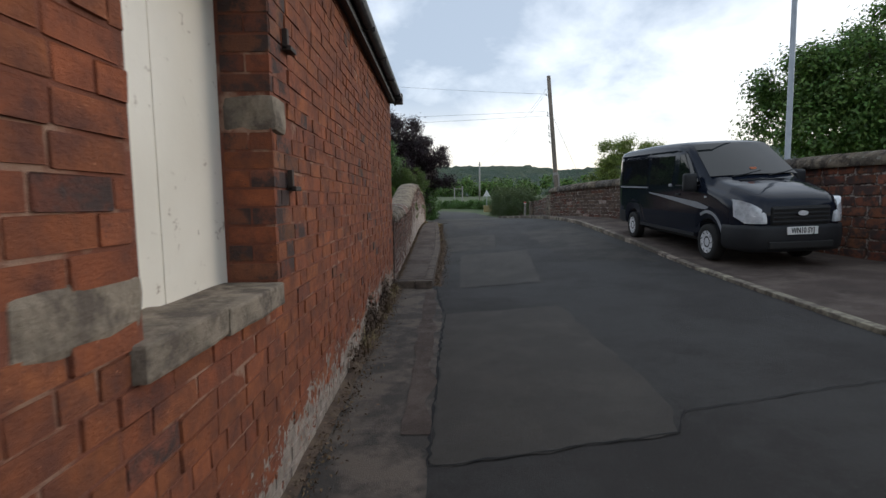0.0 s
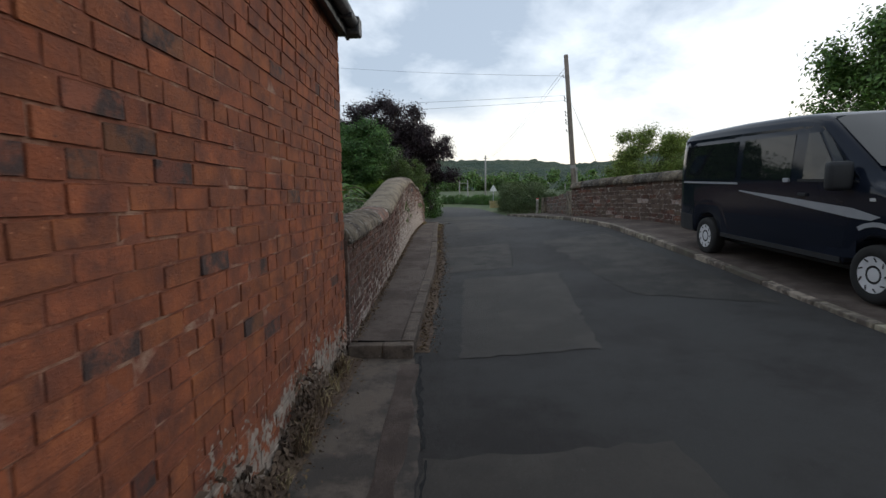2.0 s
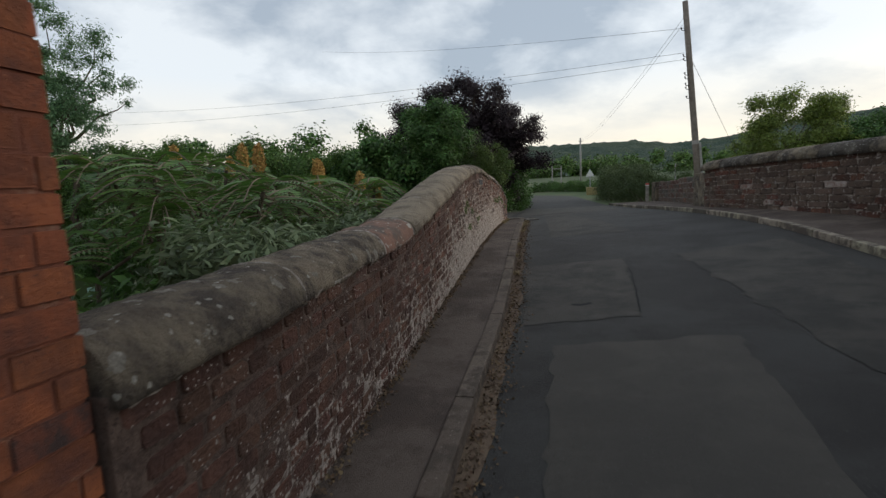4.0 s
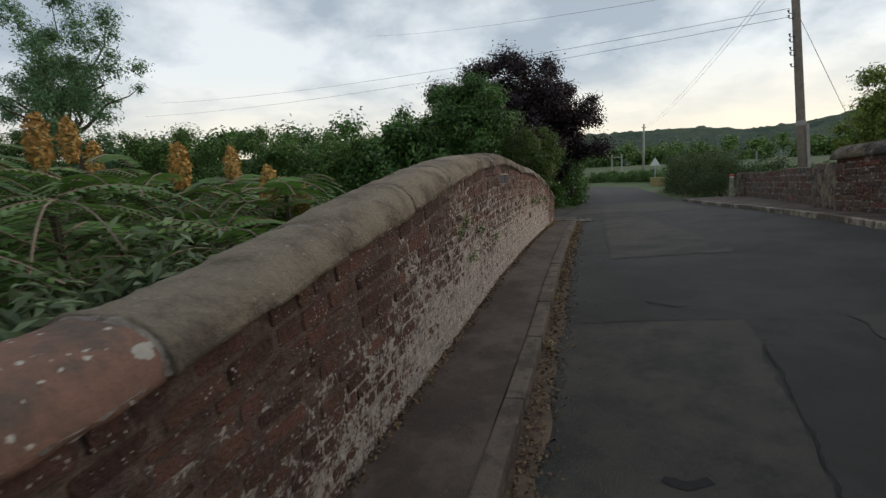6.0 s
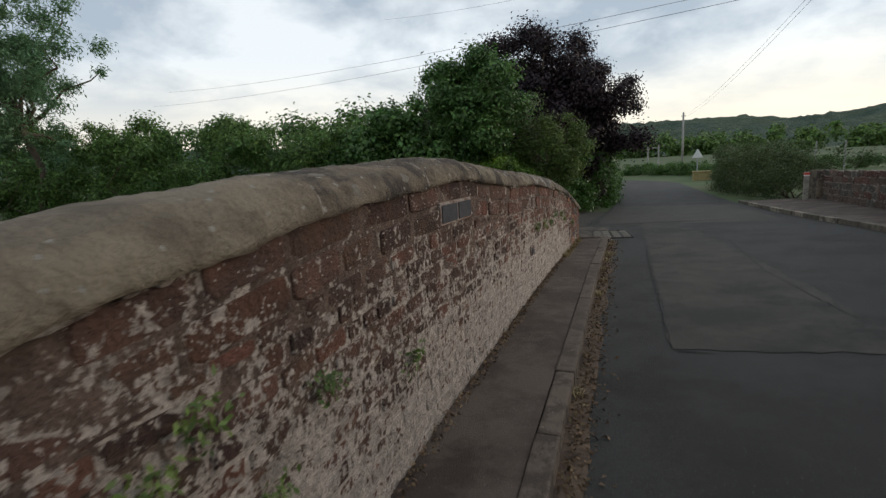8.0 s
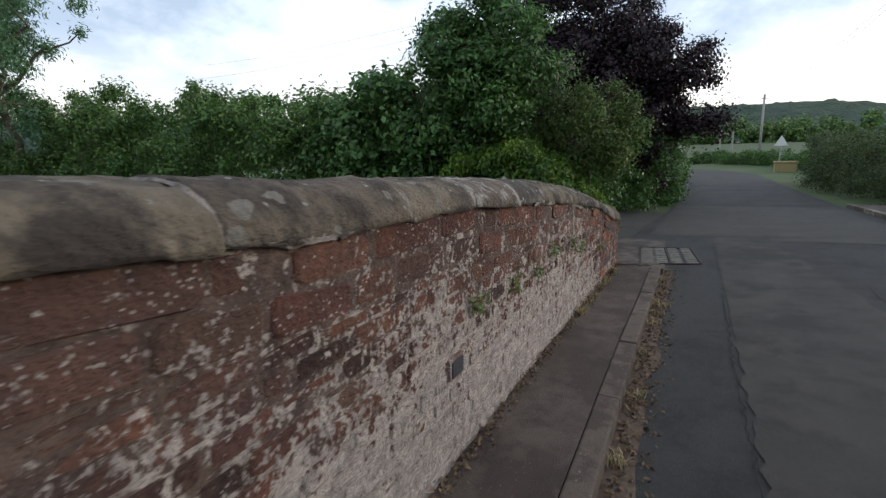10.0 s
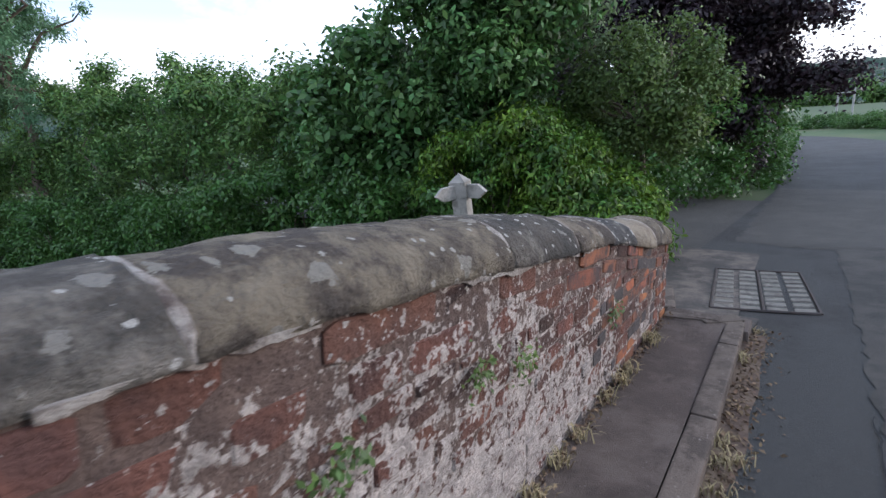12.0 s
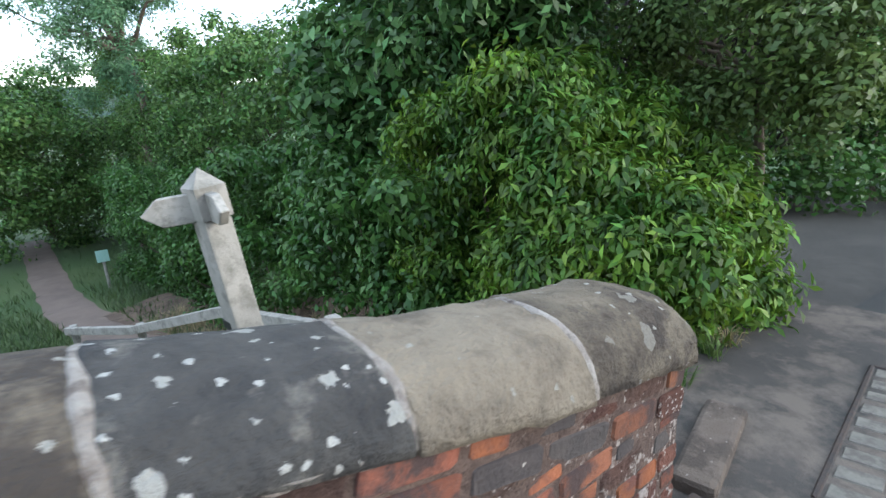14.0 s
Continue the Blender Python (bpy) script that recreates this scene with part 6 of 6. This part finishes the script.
def clumps(centres, radii, count, seed, squash=0.8):
    """Leaf places round clump centres, with the way out of each clump."""
    rs = np.random.RandomState(seed)
    c, r = np.array(centres), np.array(radii)
    pick = rs.choice(len(c), count, p=r ** 2 / np.sum(r ** 2))
    d = rs.normal(0, 1, (count, 3))
    d /= np.linalg.norm(d, axis=1)[:, None]
    rad = r[pick] * np.minimum(np.abs(rs.normal(0.62, 0.30, count)), 1.5)
    off = d * rad[:, None]
    off[:, 2] *= squash
    out = d.copy()
    out[:, 2] += 0.5
    return c[pick] + off, out


def bough(a, b, r0, r1, seed, wander=0.15):
    r = random.Random(seed)
    a, b = Vector(a), Vector(b)
    pts, n = [], 5
    for i in range(n + 1):
        f = i / n
        w = (b - a).length * wander * math.sin(f * math.pi)
        pts.append(a.lerp(b, f) + Vector((r.uniform(-w, w), r.uniform(-w, w), r.uniform(-w, w) * 0.5)))
    return tube(pts, [r0 + (r1 - r0) * i / n for i in range(n + 1)], 6, False)


def join(bms):
    out = bmesh.new()
    for b in bms:
        me = bpy.data.meshes.new("tmp")
        b.to_mesh(me)
        b.free()
        out.from_mesh(me)
        bpy.data.meshes.remove(me)
    return out


def tree(name, label, foot, centre, radii, count, leaf, size, seed, clump=(0.45, 0.9), nclump=90, bark=None, trunk_r=0.16, category="tree", shell=0.55):
    """A trunk, limbs and a crown of clumped leaves with gaps."""
    t = thing(name, label, category)
    rs = np.random.RandomState(seed)
    cs, rr = [], []
    for _ in range(nclump):
        d = rs.normal(0, 1, 3)
        d /= np.linalg.norm(d)
        q = rs.uniform(shell, 1.0)
        cs.append((centre[0] + d[0] * radii[0] * q, centre[1] + d[1] * radii[1] * q, centre[2] + d[2] * radii[2] * q))
        rr.append(rs.uniform(*clump))
    p, o = clumps(cs, rr, count, seed + 1)
    leaves("crown", p, o, size[0], size[1], leaf, t, seed=seed + 2)
    mid = (centre[0], centre[1], centre[2] - radii[2] * 0.45)
    part("trunk", bough(foot, mid, trunk_r, trunk_r * 0.6, seed, 0.05), bark or M_BARK, t, smooth=True)
    limbs = [bough(mid, cs[i], trunk_r * 0.45, 0.012, seed + i, 0.12) for i in range(0, min(nclump, 60), 3)]
    for b in limbs:
        part("limb", b, bark or M_BARK, t, smooth=True)
    return t


def hedge(name, label, line, depth, zlow, ztop, count, leaf, size, seed, category="hedge", clump=(0.25, 0.5), nclump=None, bumps=0.25, droop=0.3):
    """A clipped or loose hedge along a line of (x, y), filled with leaf clumps, over stems."""
    h = thing(name, label, category)
    rs = np.random.RandomState(seed)
    seg = [math.hypot(b[0] - a[0], b[1] - a[1]) for a, b in zip(line, line[1:])]
    acc = np.concatenate([[0], np.cumsum(seg)])
    n = nclump or int(acc[-1] * 14)
    cs, rr, stems = [], [], []
    for i in range(n):
        s = rs.uniform(0, acc[-1])
        x, y = np.interp(s, acc, [a for a, b in line]), np.interp(s, acc, [b for a, b in line])
        k = min(int(np.searchsorted(acc, s)), len(seg)) - 1
        k = max(k, 0)
        dx, dy = (line[k + 1][0] - line[k][0]) / seg[k], (line[k + 1][1] - line[k][1]) / seg[k]
        q = rs.uniform(-0.5, 0.5) * depth
        lo, hi = zlow(x, y), ztop(x, y) + bumps * noise.noise((x * 0.8, y * 0.8, seed))
        r = rs.uniform(*clump)
        cs.append((x - dy * q, y + dx * q, max(lo + 0.1, lo + (hi - r * 0.7 - lo) * rs.uniform(0, 1) ** 0.8)))
        rr.append(r)
        if i % 9 == 0:
            stems.append(bough((x, y, lo - 0.1), cs[-1], 0.03, 0.01, seed + i))
    p, o = clumps(cs, rr, count, seed + 1)
    leaves("foliage", p, o, size[0], size[1], leaf, h, seed=seed + 2, droop=droop)
    tagged(part("stem", join(stems), M_BARK, h), kind="stuff")
    return h


# hedge of glossy leaves behind the fingerpost
hedge("laurel_hedge", "dense glossy bright green hedge behind the parapet end", [(-0.55, 25.0), (-3.2, 25.15)], 1.5,
      lambda x, y: land_z(x, y - 0.8), lambda x, y: lerp(-x, [(0.2, 1.3), (0.7, 1.6), (1.2, 1.8), (2, 2.1), (3, 1.9)]), 150000, L_LAUREL, (0.082, 0.031), 101, clump=(0.14, 0.30), nclump=420, bumps=0.5, droop=1.6)
hedge("ivy_hedge", "dark green ivy-clad hedge along the path", [(-2.5, 24.95), (-4.2, 24.9), (-9, 24.3), (-17, 23.6)], 1.8,
      lambda x, y: land_z(x, y - 0.8), lambda x, y: lerp(-x, [(2.5, 1.7), (4, 1.6), (9, 1.2), (17, 0.8)]), 95000, L_IVY, (0.10, 0.048), 111, clump=(0.22, 0.42), nclump=420, bumps=0.4, droop=1.2)
# taller shrubs that hang over it
tree("hazel", "broad-leaved green hazel overhanging the hedge", (-5.2, 26.2, -0.2), (-5.0, 25.8, 2.3), (2.3, 1.3, 1.2), 20000, L_HAZEL, (0.15, 0.085), 121, (0.25, 0.55), 90, category="shrub")
tree("grey_shrub", "thin grey-green shrub with pale bare twigs", (-2.9, 25.6, 0.1), (-2.7, 25.8, 2.9), (1.5, 0.9, 1.2), 16000, L_GREY, (0.075, 0.03), 131, (0.2, 0.4), 70, M_TWIG, 0.05, "shrub", 0.3)
tree("elder", "dark green elder tree in front of the copper tree", (-3.0, 25.5, 0.1), (-2.7, 25.3, 3.3), (1.45, 0.95, 1.55), 34000, L_HAZEL, (0.11, 0.05), 141, (0.22, 0.5), 90, trunk_r=0.07, shell=0.3)
tree("elder", "dark green elder behind the side lane hedge", (-0.9, 26.6, 0.2), (-1.0, 26.3, 2.3), (0.95, 0.7, 0.9), 20000, L_SUNNY, (0.065, 0.032), 143, (0.2, 0.4), 60, category="shrub", trunk_r=0.05)
tree("copper_tree", "large tree with very dark purple foliage", (-2.6, 33.0, 0.2), (-2.9, 33.0, 3.75), (4.4, 2.4, 3.35), 170000, L_COPPER, (0.11, 0.07), 151, (0.4, 0.85), 230, trunk_r=0.2, shell=0.35)
# added on its own stem to fill out the copper tree's lower right side
tree("copper_skirt", "dark shrub under the copper tree at the road edge", (-0.8, 33.4, 0.2), (-0.55, 33.4, 2.5), (1.15, 1.0, 1.7), 30000, L_COPPER, (0.1, 0.06), 157, (0.3, 0.55), 70, category="shrub", trunk_r=0.06, shell=0.2)
hedge("ivy_bank", "dark ivy and shrubs at the roadside under the copper tree", [(-7, 29.2), (-2.3, 29.3), (-1.3, 30.7), (-0.45, 33.2), (-0.4, 36), (-0.5, 48), (-3.5, 62)], 1.3,
      lambda x, y: land_z(x, y), lambda x, y: lerp(y, [(29, 2.3), (32, 2.9), (34, 2.7), (37, 2.0), (60, 1.4)]), 80000, L_IVY, (0.11, 0.065), 161, clump=(0.3, 0.55), nclump=480)
# hedgerow and trees beyond the meadow side of the parapet
hedge("hedgerow", "tall loose dark hedgerow beyond the parapet", [(-4.8, 26.8), (-9, 26.0), (-16, 25.4), (-27, 24.5)], 2.6,
      lambda x, y: land_z(x, y) - 0.1, lambda x, y: lerp(-x, [(4, 3.5), (8, 3.7), (10, 3.9), (12, 4.1), (17, 4.3), (27, 4.7)]), 140000, L_DARK, (0.12, 0.055), 171, clump=(0.3, 0.7), nclump=330, bumps=0.9)
hedge("field_hedgerow", "distant line of leafy trees beyond the meadow", [(-48, 41), (-26, 40), (-9, 41)], 4, lambda x, y: land_z(x, y), lambda x, y: 5.9, 46000, L_HAZEL, (0.30, 0.17), 177, "hedge", (0.6, 1.5), 190, 2.2)
tree("feathery_tree", "tall thin feathery tree with open foliage", (-17.5, 25, -3), (-18.2, 24.2, 5.9), (3.0, 2.6, 4.4), 30000, L_FEATHER, (0.15, 0.045), 181, (0.3, 0.7), 110, trunk_r=0.18, shell=0.15)
tree("feathery_tree", "feathery tree at the end of the meadow path", (-25, 21.5, -3), (-24, 21, 0.6), (5.0, 4.0, 3.6), 48000, L_DARK, (0.17, 0.09), 183, (0.6, 1.2), 120, trunk_r=0.2)
tree("field_tree", "rounded tree beyond the meadow", (-24, 14, -3), (-24, 14, 0.2), (4, 4, 2.4), 26000, L_DARK, (0.2, 0.11), 187, (0.6, 1.1), 80)


# sumac thicket with orange flower cones
def sumac(x, y, top, seed):
    s = thing("sumac", "sumac with long feathered leaves and orange flower cones", "shrub", "sumac thicket")
    r = random.Random(seed)
    g = land_z(x, y)
    part("stem", bough((x, y, g - 0.1), (x + r.uniform(-0.2, 0.2), y + r.uniform(-0.2, 0.2), top - 0.15), 0.035, 0.018, seed), M_BARK, s)
    pts, nor = [], []
    ribs = []
    for _ in range(36):
        a = r.uniform(0, 2 * math.pi)
        z0 = top - abs(r.gauss(0, 0.45)) - 0.05
        p0 = Vector((x, y, z0))
        ln = r.uniform(0.45, 0.75)
        d = Vector((math.cos(a), math.sin(a), r.uniform(0.1, 0.7))).normalized()
        q = [p0 + d * ln * f - Vector((0, 0, 0.55 * ln * f * f)) for f in np.linspace(0, 1, 16)]
        ribs.append(tube(q[::3] + [q[-1]], [0.006] * (len(q[::3]) + 1), 4, False))
        side = d.cross(Vector((0, 0, 1))).normalized()
        for k in range(2, 16):
            for sgn in (-1, 1):
                for t in (0.0,):
                    f = q[k - 1].lerp(q[k], t)
                    pts.append((f, side * sgn, d, 0.145 * (1 - 0.5 * abs(k - 8) / 8)))
    verts, faces = [], []
    for f, sd, d, w in pts:
        tip = f + sd * w + d * w * 0.35 - Vector((0, 0, w * 0.3))
        m1, m2 = f.lerp(tip, 0.4) + d * 0.014, f.lerp(tip, 0.4) - d * 0.014
        i = len(verts)
        verts += [f, m1, tip, m2]
        faces.append((i, i + 1, i + 2, i + 3))
    raw("fronds", verts, faces, L_SUMAC, s)
    part("ribs", join(ribs), M_TWIG, s)
    for _ in range(0 if y < 11.9 else r.choice((0, 1, 1))):
        c = Vector((x + r.uniform(-0.22, 0.22), y + r.uniform(-0.22, 0.22), top + r.uniform(-0.25, 0.02)))
        n = 420
        rs = np.random.RandomState(seed + 5)
        h = rs.uniform(0, 1, n)
        aa = rs.uniform(0, 2 * math.pi, n)
        rad = 0.065 * np.sqrt(np.clip(np.sin(np.clip(h * 0.92 + 0.08, 0, 1) * math.pi), 0.02, 1)) * rs.uniform(0.75, 1.1, n)
        pp = np.stack([c.x + rad * np.cos(aa), c.y + rad * np.sin(aa), c.z + 0.30 * h], 1)
        leaves("flower_cone", pp, np.stack([np.cos(aa), np.sin(aa), 0.3 * np.ones(n)], 1), 0.034, 0.02, L_CONE, s, "orange upright flower cone", seed + 6)
    return s


for i, (x, y, t) in enumerate(((-1.35, 11.75, 1.72), (-1.9, 12.2, 1.84), (-2.4, 11.8, 2.0), (-1.6, 12.7, 1.8), (-2.6, 12.9, 1.98), (-1.4, 13.3, 1.62), (-2.0, 13.7, 1.8), (-3.2, 12.3, 2.05), (-3.4, 13.6, 1.9),
                               (-1.3, 14.1, 1.32), (-1.2, 10.9, 1.75), (-0.98, 12.4, 1.5), (-1.05, 13.0, 1.74), (-1.0, 13.5, 1.5), (-1.5, 13.9, 1.75), (-2.6, 14.9, 1.75), (-2.1, 10.7, 1.95), (-3.0, 11.0, 2.05))):
    sumac(x, y, t, 300 + i)
hedge("buddleia", "grey-green narrow-leaved shrub against the parapet", [(-0.85, 9.4), (-0.9, 11.7)], 0.7, lambda x, y: land_z(x, y), lambda x, y: 1.48, 26000, L_GREY, (0.095, 0.026), 191, "shrub", (0.18, 0.36), 90, 0.3)
hedge("undergrowth", "dark undergrowth filling the bank under the sumacs", [(-1.6, 9.5), (-2.2, 14.5), (-2.6, 18.0)], 2.2, lambda x, y: land_z(x, y), lambda x, y: lerp(y, [(9, 1.2), (13, 1.1), (14.5, 0.8), (18, 0.2)]), 36000, L_DARK, (0.12, 0.05), 195, "shrub", (0.3, 0.5), 170)
# far side of the road
tree("ash_tree", "dark green tree behind the far wall", (15.8, 18.5, -0.8), (16.2, 18.4, 5.0), (3.7, 3.2, 3.0), 60000, L_DARK, (0.17, 0.08), 201, (0.5, 1.0), 130, trunk_r=0.22)
tree("ash_tree", "dark green tree behind the far wall", (20, 17, -0.8), (19, 16.5, 6.0), (4.0, 3.4, 4.2), 40000, L_DARK, (0.18, 0.09), 203, (0.6, 1.1), 90, trunk_r=0.22)
tree("sunlit_bush", "rounded yellow-green tree beyond the far wall", (15.6, 40, -0.5), (15.8, 40, 3.7), (3.2, 2.6, 2.5), 36000, L_BRIGHT, (0.15, 0.08), 211, (0.4, 0.8), 100)
tree("field_tree", "dark green tree beyond the far wall", (20.5, 41, -0.5), (20.6, 41, 3.0), (2.6, 2.4, 2.0), 18000, L_HAZEL, (0.18, 0.1), 213, (0.5, 0.9), 70)
hedge("roadside_hedge", "tall rounded clipped hedge beside the bend", [(7.3, 34.2), (6.5, 38), (6.8, 44), (8.2, 50)], 3.2, lambda x, y: land_z(x, y), lambda x, y: lerp(y, [(34, 1.95), (37, 2.5), (46, 2.8), (50, 2.4)]), 90000, L_CLIP, (0.08, 0.04), 221, clump=(0.35, 0.6), nclump=330, bumps=0.12)
hedge("verge_hedge", "dark hedge along the verge behind the grit bin", [(9.6, 52), (9.2, 62), (7.4, 72), (3, 79)], 1.6, lambda x, y: land_z(x, y), lambda x, y: land_z(x, y) + 1.35, 40000, L_IVY, (0.13, 0.08), 233, clump=(0.35, 0.55), nclump=260, bumps=0.3)
hedge("far_hedge", "low dark hedge along the distant bend", [(-8, 76), (-1, 80), (6, 82), (14, 80), (26, 74)], 1.4, lambda x, y: land_z(x, y), lambda x, y: land_z(x, y) + 1.5, 36000, L_IVY, (0.16, 0.1), 231, clump=(0.4, 0.6), nclump=240, bumps=0.2)

hedge("wood", "belt of dark green woodland at the foot of the hills", [(-90, 150), (-20, 165), (30, 172), (80, 165), (150, 140)], 16, lambda x, y: land_z(x, y), lambda x, y: land_z(x, y) + 6.5, 60000, L_DARK, (1.0, 0.6), 241, "woodland", (1.4, 3.0), 340, 4.0)

# ---- litter, weeds, small stones ----
rs = np.random.RandomState(7)
n = 5200
yy = rs.uniform(8, 23.6, n)
kx = np.array([lerp(v, KERB_X) for v in yy])
xx = kx + 0.02 + np.abs(rs.normal(0, 0.085, n))
pp = np.stack([xx, yy, np.array([road_z(a, b) for a, b in zip(xx, yy)]) + rs.uniform(0.004, 0.022, n)], 1)
tagged(leaves("leaf_litter", pp, np.tile((0, 0, 1.0), (n, 1)), 0.034, 0.017, M_LITTER, None, "brown dead leaves and grit along the gutter", 8, 0), category="litter", kind="stuff")
strip("gutter_soil", lambda y: lerp(y, KERB_X) - 0.02, lambda y: lerp(y, KERB_X) + 0.13 + 0.06 * noise.noise((y * 1.7, 0, 0)), 8.0, 23.5, 0.1, lambda x, y: road_z(x, y) + 0.009, M_SOIL, "dry soil and grit lying in the gutter", "soil", 2)
n = 2600
yy = rs.uniform(8, 23.4, n)
xx = FACE + 0.015 + np.abs(rs.normal(0, 0.03, n))
pp = np.stack([xx, yy, np.array([lerp(b, PAVE_Z) for b in yy]) + rs.uniform(0, 0.02, n)], 1)
tagged(leaves("leaf_litter", pp, np.tile((0.3, 0, 1.0), (n, 1)), 0.03, 0.015, M_LITTER, None, "dead leaves along the foot of the parapet", 9, 0), category="litter", kind="stuff")


n = 42000
xx, yy = -1.4 - np.abs(rs.normal(0, 6.0, n)), 23.9 - np.abs(rs.normal(0, 4.0, n))
clear = np.abs(yy - np.interp(-xx, [-a for a, b in PX], [b for a, b in PX])) > 0.55
xx, yy = xx[clear], yy[clear]
n = len(xx)
pp = np.stack([xx, yy, np.array([rough_land(a, b) for a, b in zip(xx, yy)]) - 0.02], 1)
aa = rs.uniform(0, 2 * math.pi, n)
tagged(leaves("meadow_grass", pp, np.stack([np.cos(aa), np.sin(aa), 0.2 * np.ones(n)], 1), 0.26, 0.022, L_CLIP, None, "long rough grass on the bank beside the path", 12, -3.5), category="grass", kind="stuff")


def tuft(x, y, z, h, n, material, seed, label, name="grass_tuft"):
    r = random.Random(seed)
    verts, faces = [], []
    for _ in range(n):
        a = r.uniform(0, 2 * math.pi)
        l, w = h * r.uniform(0.5, 1.1), 0.0035
        b = Vector((x + r.gauss(0, 0.03), y + r.gauss(0, 0.03), z))
        d = Vector((math.cos(a), math.sin(a), 0))
        s = Vector((-d.y, d.x, 0))
        m, t = b + d * l * 0.25 + Vector((0, 0, l * 0.6)), b + d * l * r.uniform(0.5, 0.9) + Vector((0, 0, l * r.uniform(0.5, 0.9)))
        i = len(verts)
        verts += [b - s * w, b + s * w, m + s * w * 0.8, m - s * w * 0.8, t]
        faces += [(i, i + 1, i + 2, i + 3), (i + 3, i + 2, i + 4)]
    return tagged(raw(name, verts, faces, material), label, "grass", kind="stuff")


r = random.Random(77)
for i in range(9):
    y = r.uniform(20.5, 23.3)
    tuft(FACE + 0.05, y, lerp(y, PAVE_Z), 0.09, 40, M_STRAW, 400 + i, "dry straw-coloured grass at the wall foot")
for i in range(12):
    y = r.uniform(13, 23.4)
    x = lerp(y, KERB_X) + r.uniform(0.02, 0.1)
    tuft(x, y, road_z(x, y), 0.09, 36, M_STRAW, 430 + i, "dry grass growing in the gutter")
tuft(0.66, 23.56, road_z(0.66, 23.56), 0.06, 40, M_STRAW, 470, "dry weed at the kerb end", "weed")
for i in range(5):
    x, y = r.uniform(-0.75, -0.4), r.uniform(24.3, 25.3)
    tuft(x, y, road_z(x, y), 0.16, 50, L_SUNNY if i % 2 else M_STRAW, 480 + i, "long grass at the hedge foot")
for i in range(30):
    x, y = r.uniform(-4.2, -1.3), r.uniform(23.5, 24.1)
    tuft(x, y, land_z(x, y), r.uniform(0.5, 0.95), 60, M_STRAW, 540 + i, "tall dry grass at the hedge foot")
for i in range(60):
    x = r.uniform(-10, -2.2)
    y = lerp(-x, [(-a, b) for a, b in PX]) + r.uniform(0.6, 1.3)
    tuft(x, y, land_z(x, y), 0.4, 60, M_STRAW, 500 + i, "tall dry grass beside the path")
for i, (y, z) in enumerate(((13.95, 1.22), (14.1, 1.30), (14.6, 1.18), (14.3, 0.95), (15.3, 1.0), (18.6, 1.22), (19.15, 1.18), (19.6, 1.16), (20.0, 1.22), (20.6, 1.16), (20.9, 1.08), (22.0, 0.9))):
    rs2 = np.random.RandomState(600 + i)
    n = 60
    pp = np.stack([FACE + 0.012 + rs2.uniform(0, 0.03, n), y + rs2.normal(0, 0.05, n), z + rs2.normal(0, 0.03, n)], 1)
    tagged(leaves("wall_weed", pp, np.tile((1.0, 0, 0.6), (n, 1)), 0.03, 0.014, L_SUNNY, None, "small green weed rooted in the wall joints", 620 + i), category="weed", kind="stuff")

for i in range(22):
    y = r.uniform(4.6, 7.75)
    tuft(0.03 + r.uniform(0, 0.05), y, road_z(0, y) + 0.02, r.uniform(0.08, 0.26), 30, M_LITTER if i % 3 else M_STRAW, 700 + i, "withered brown weed at the house wall foot", "dead_weed")
n = 1800
yy = rs.uniform(2, 7.8, n)
xx = 0.01 + np.abs(rs.normal(0, 0.09, n))
pp = np.stack([xx, yy, np.array([road_z(a, b) for a, b in zip(xx, yy)]) + rs.uniform(0.012, 0.04, n)], 1)
tagged(leaves("leaf_litter", pp, np.tile((0.2, 0, 1.0), (n, 1)), 0.026, 0.013, M_LITTER, None, "brown litter along the foot of the house", 10, 0), category="litter", kind="stuff")
n = 2600
yy = rs.normal(6.0, 0.75, n).clip(4.2, 7.7)
zz = np.abs(rs.normal(0, 0.17, n)) * (0.6 + 0.4 * np.sin(yy * 5.0))
pp = np.stack([0.006 + rs.uniform(0, 0.03, n), yy, np.array([road_z(0, b) for b in yy]) + 0.02 + np.abs(zz)], 1)
tagged(leaves("dead_creeper", pp, np.tile((1.0, 0, 0.4), (n, 1)), 0.05, 0.028, M_SOIL, None, "dark brown dead moss and creeper on the wall foot", 13, 0.6), category="moss", kind="stuff")
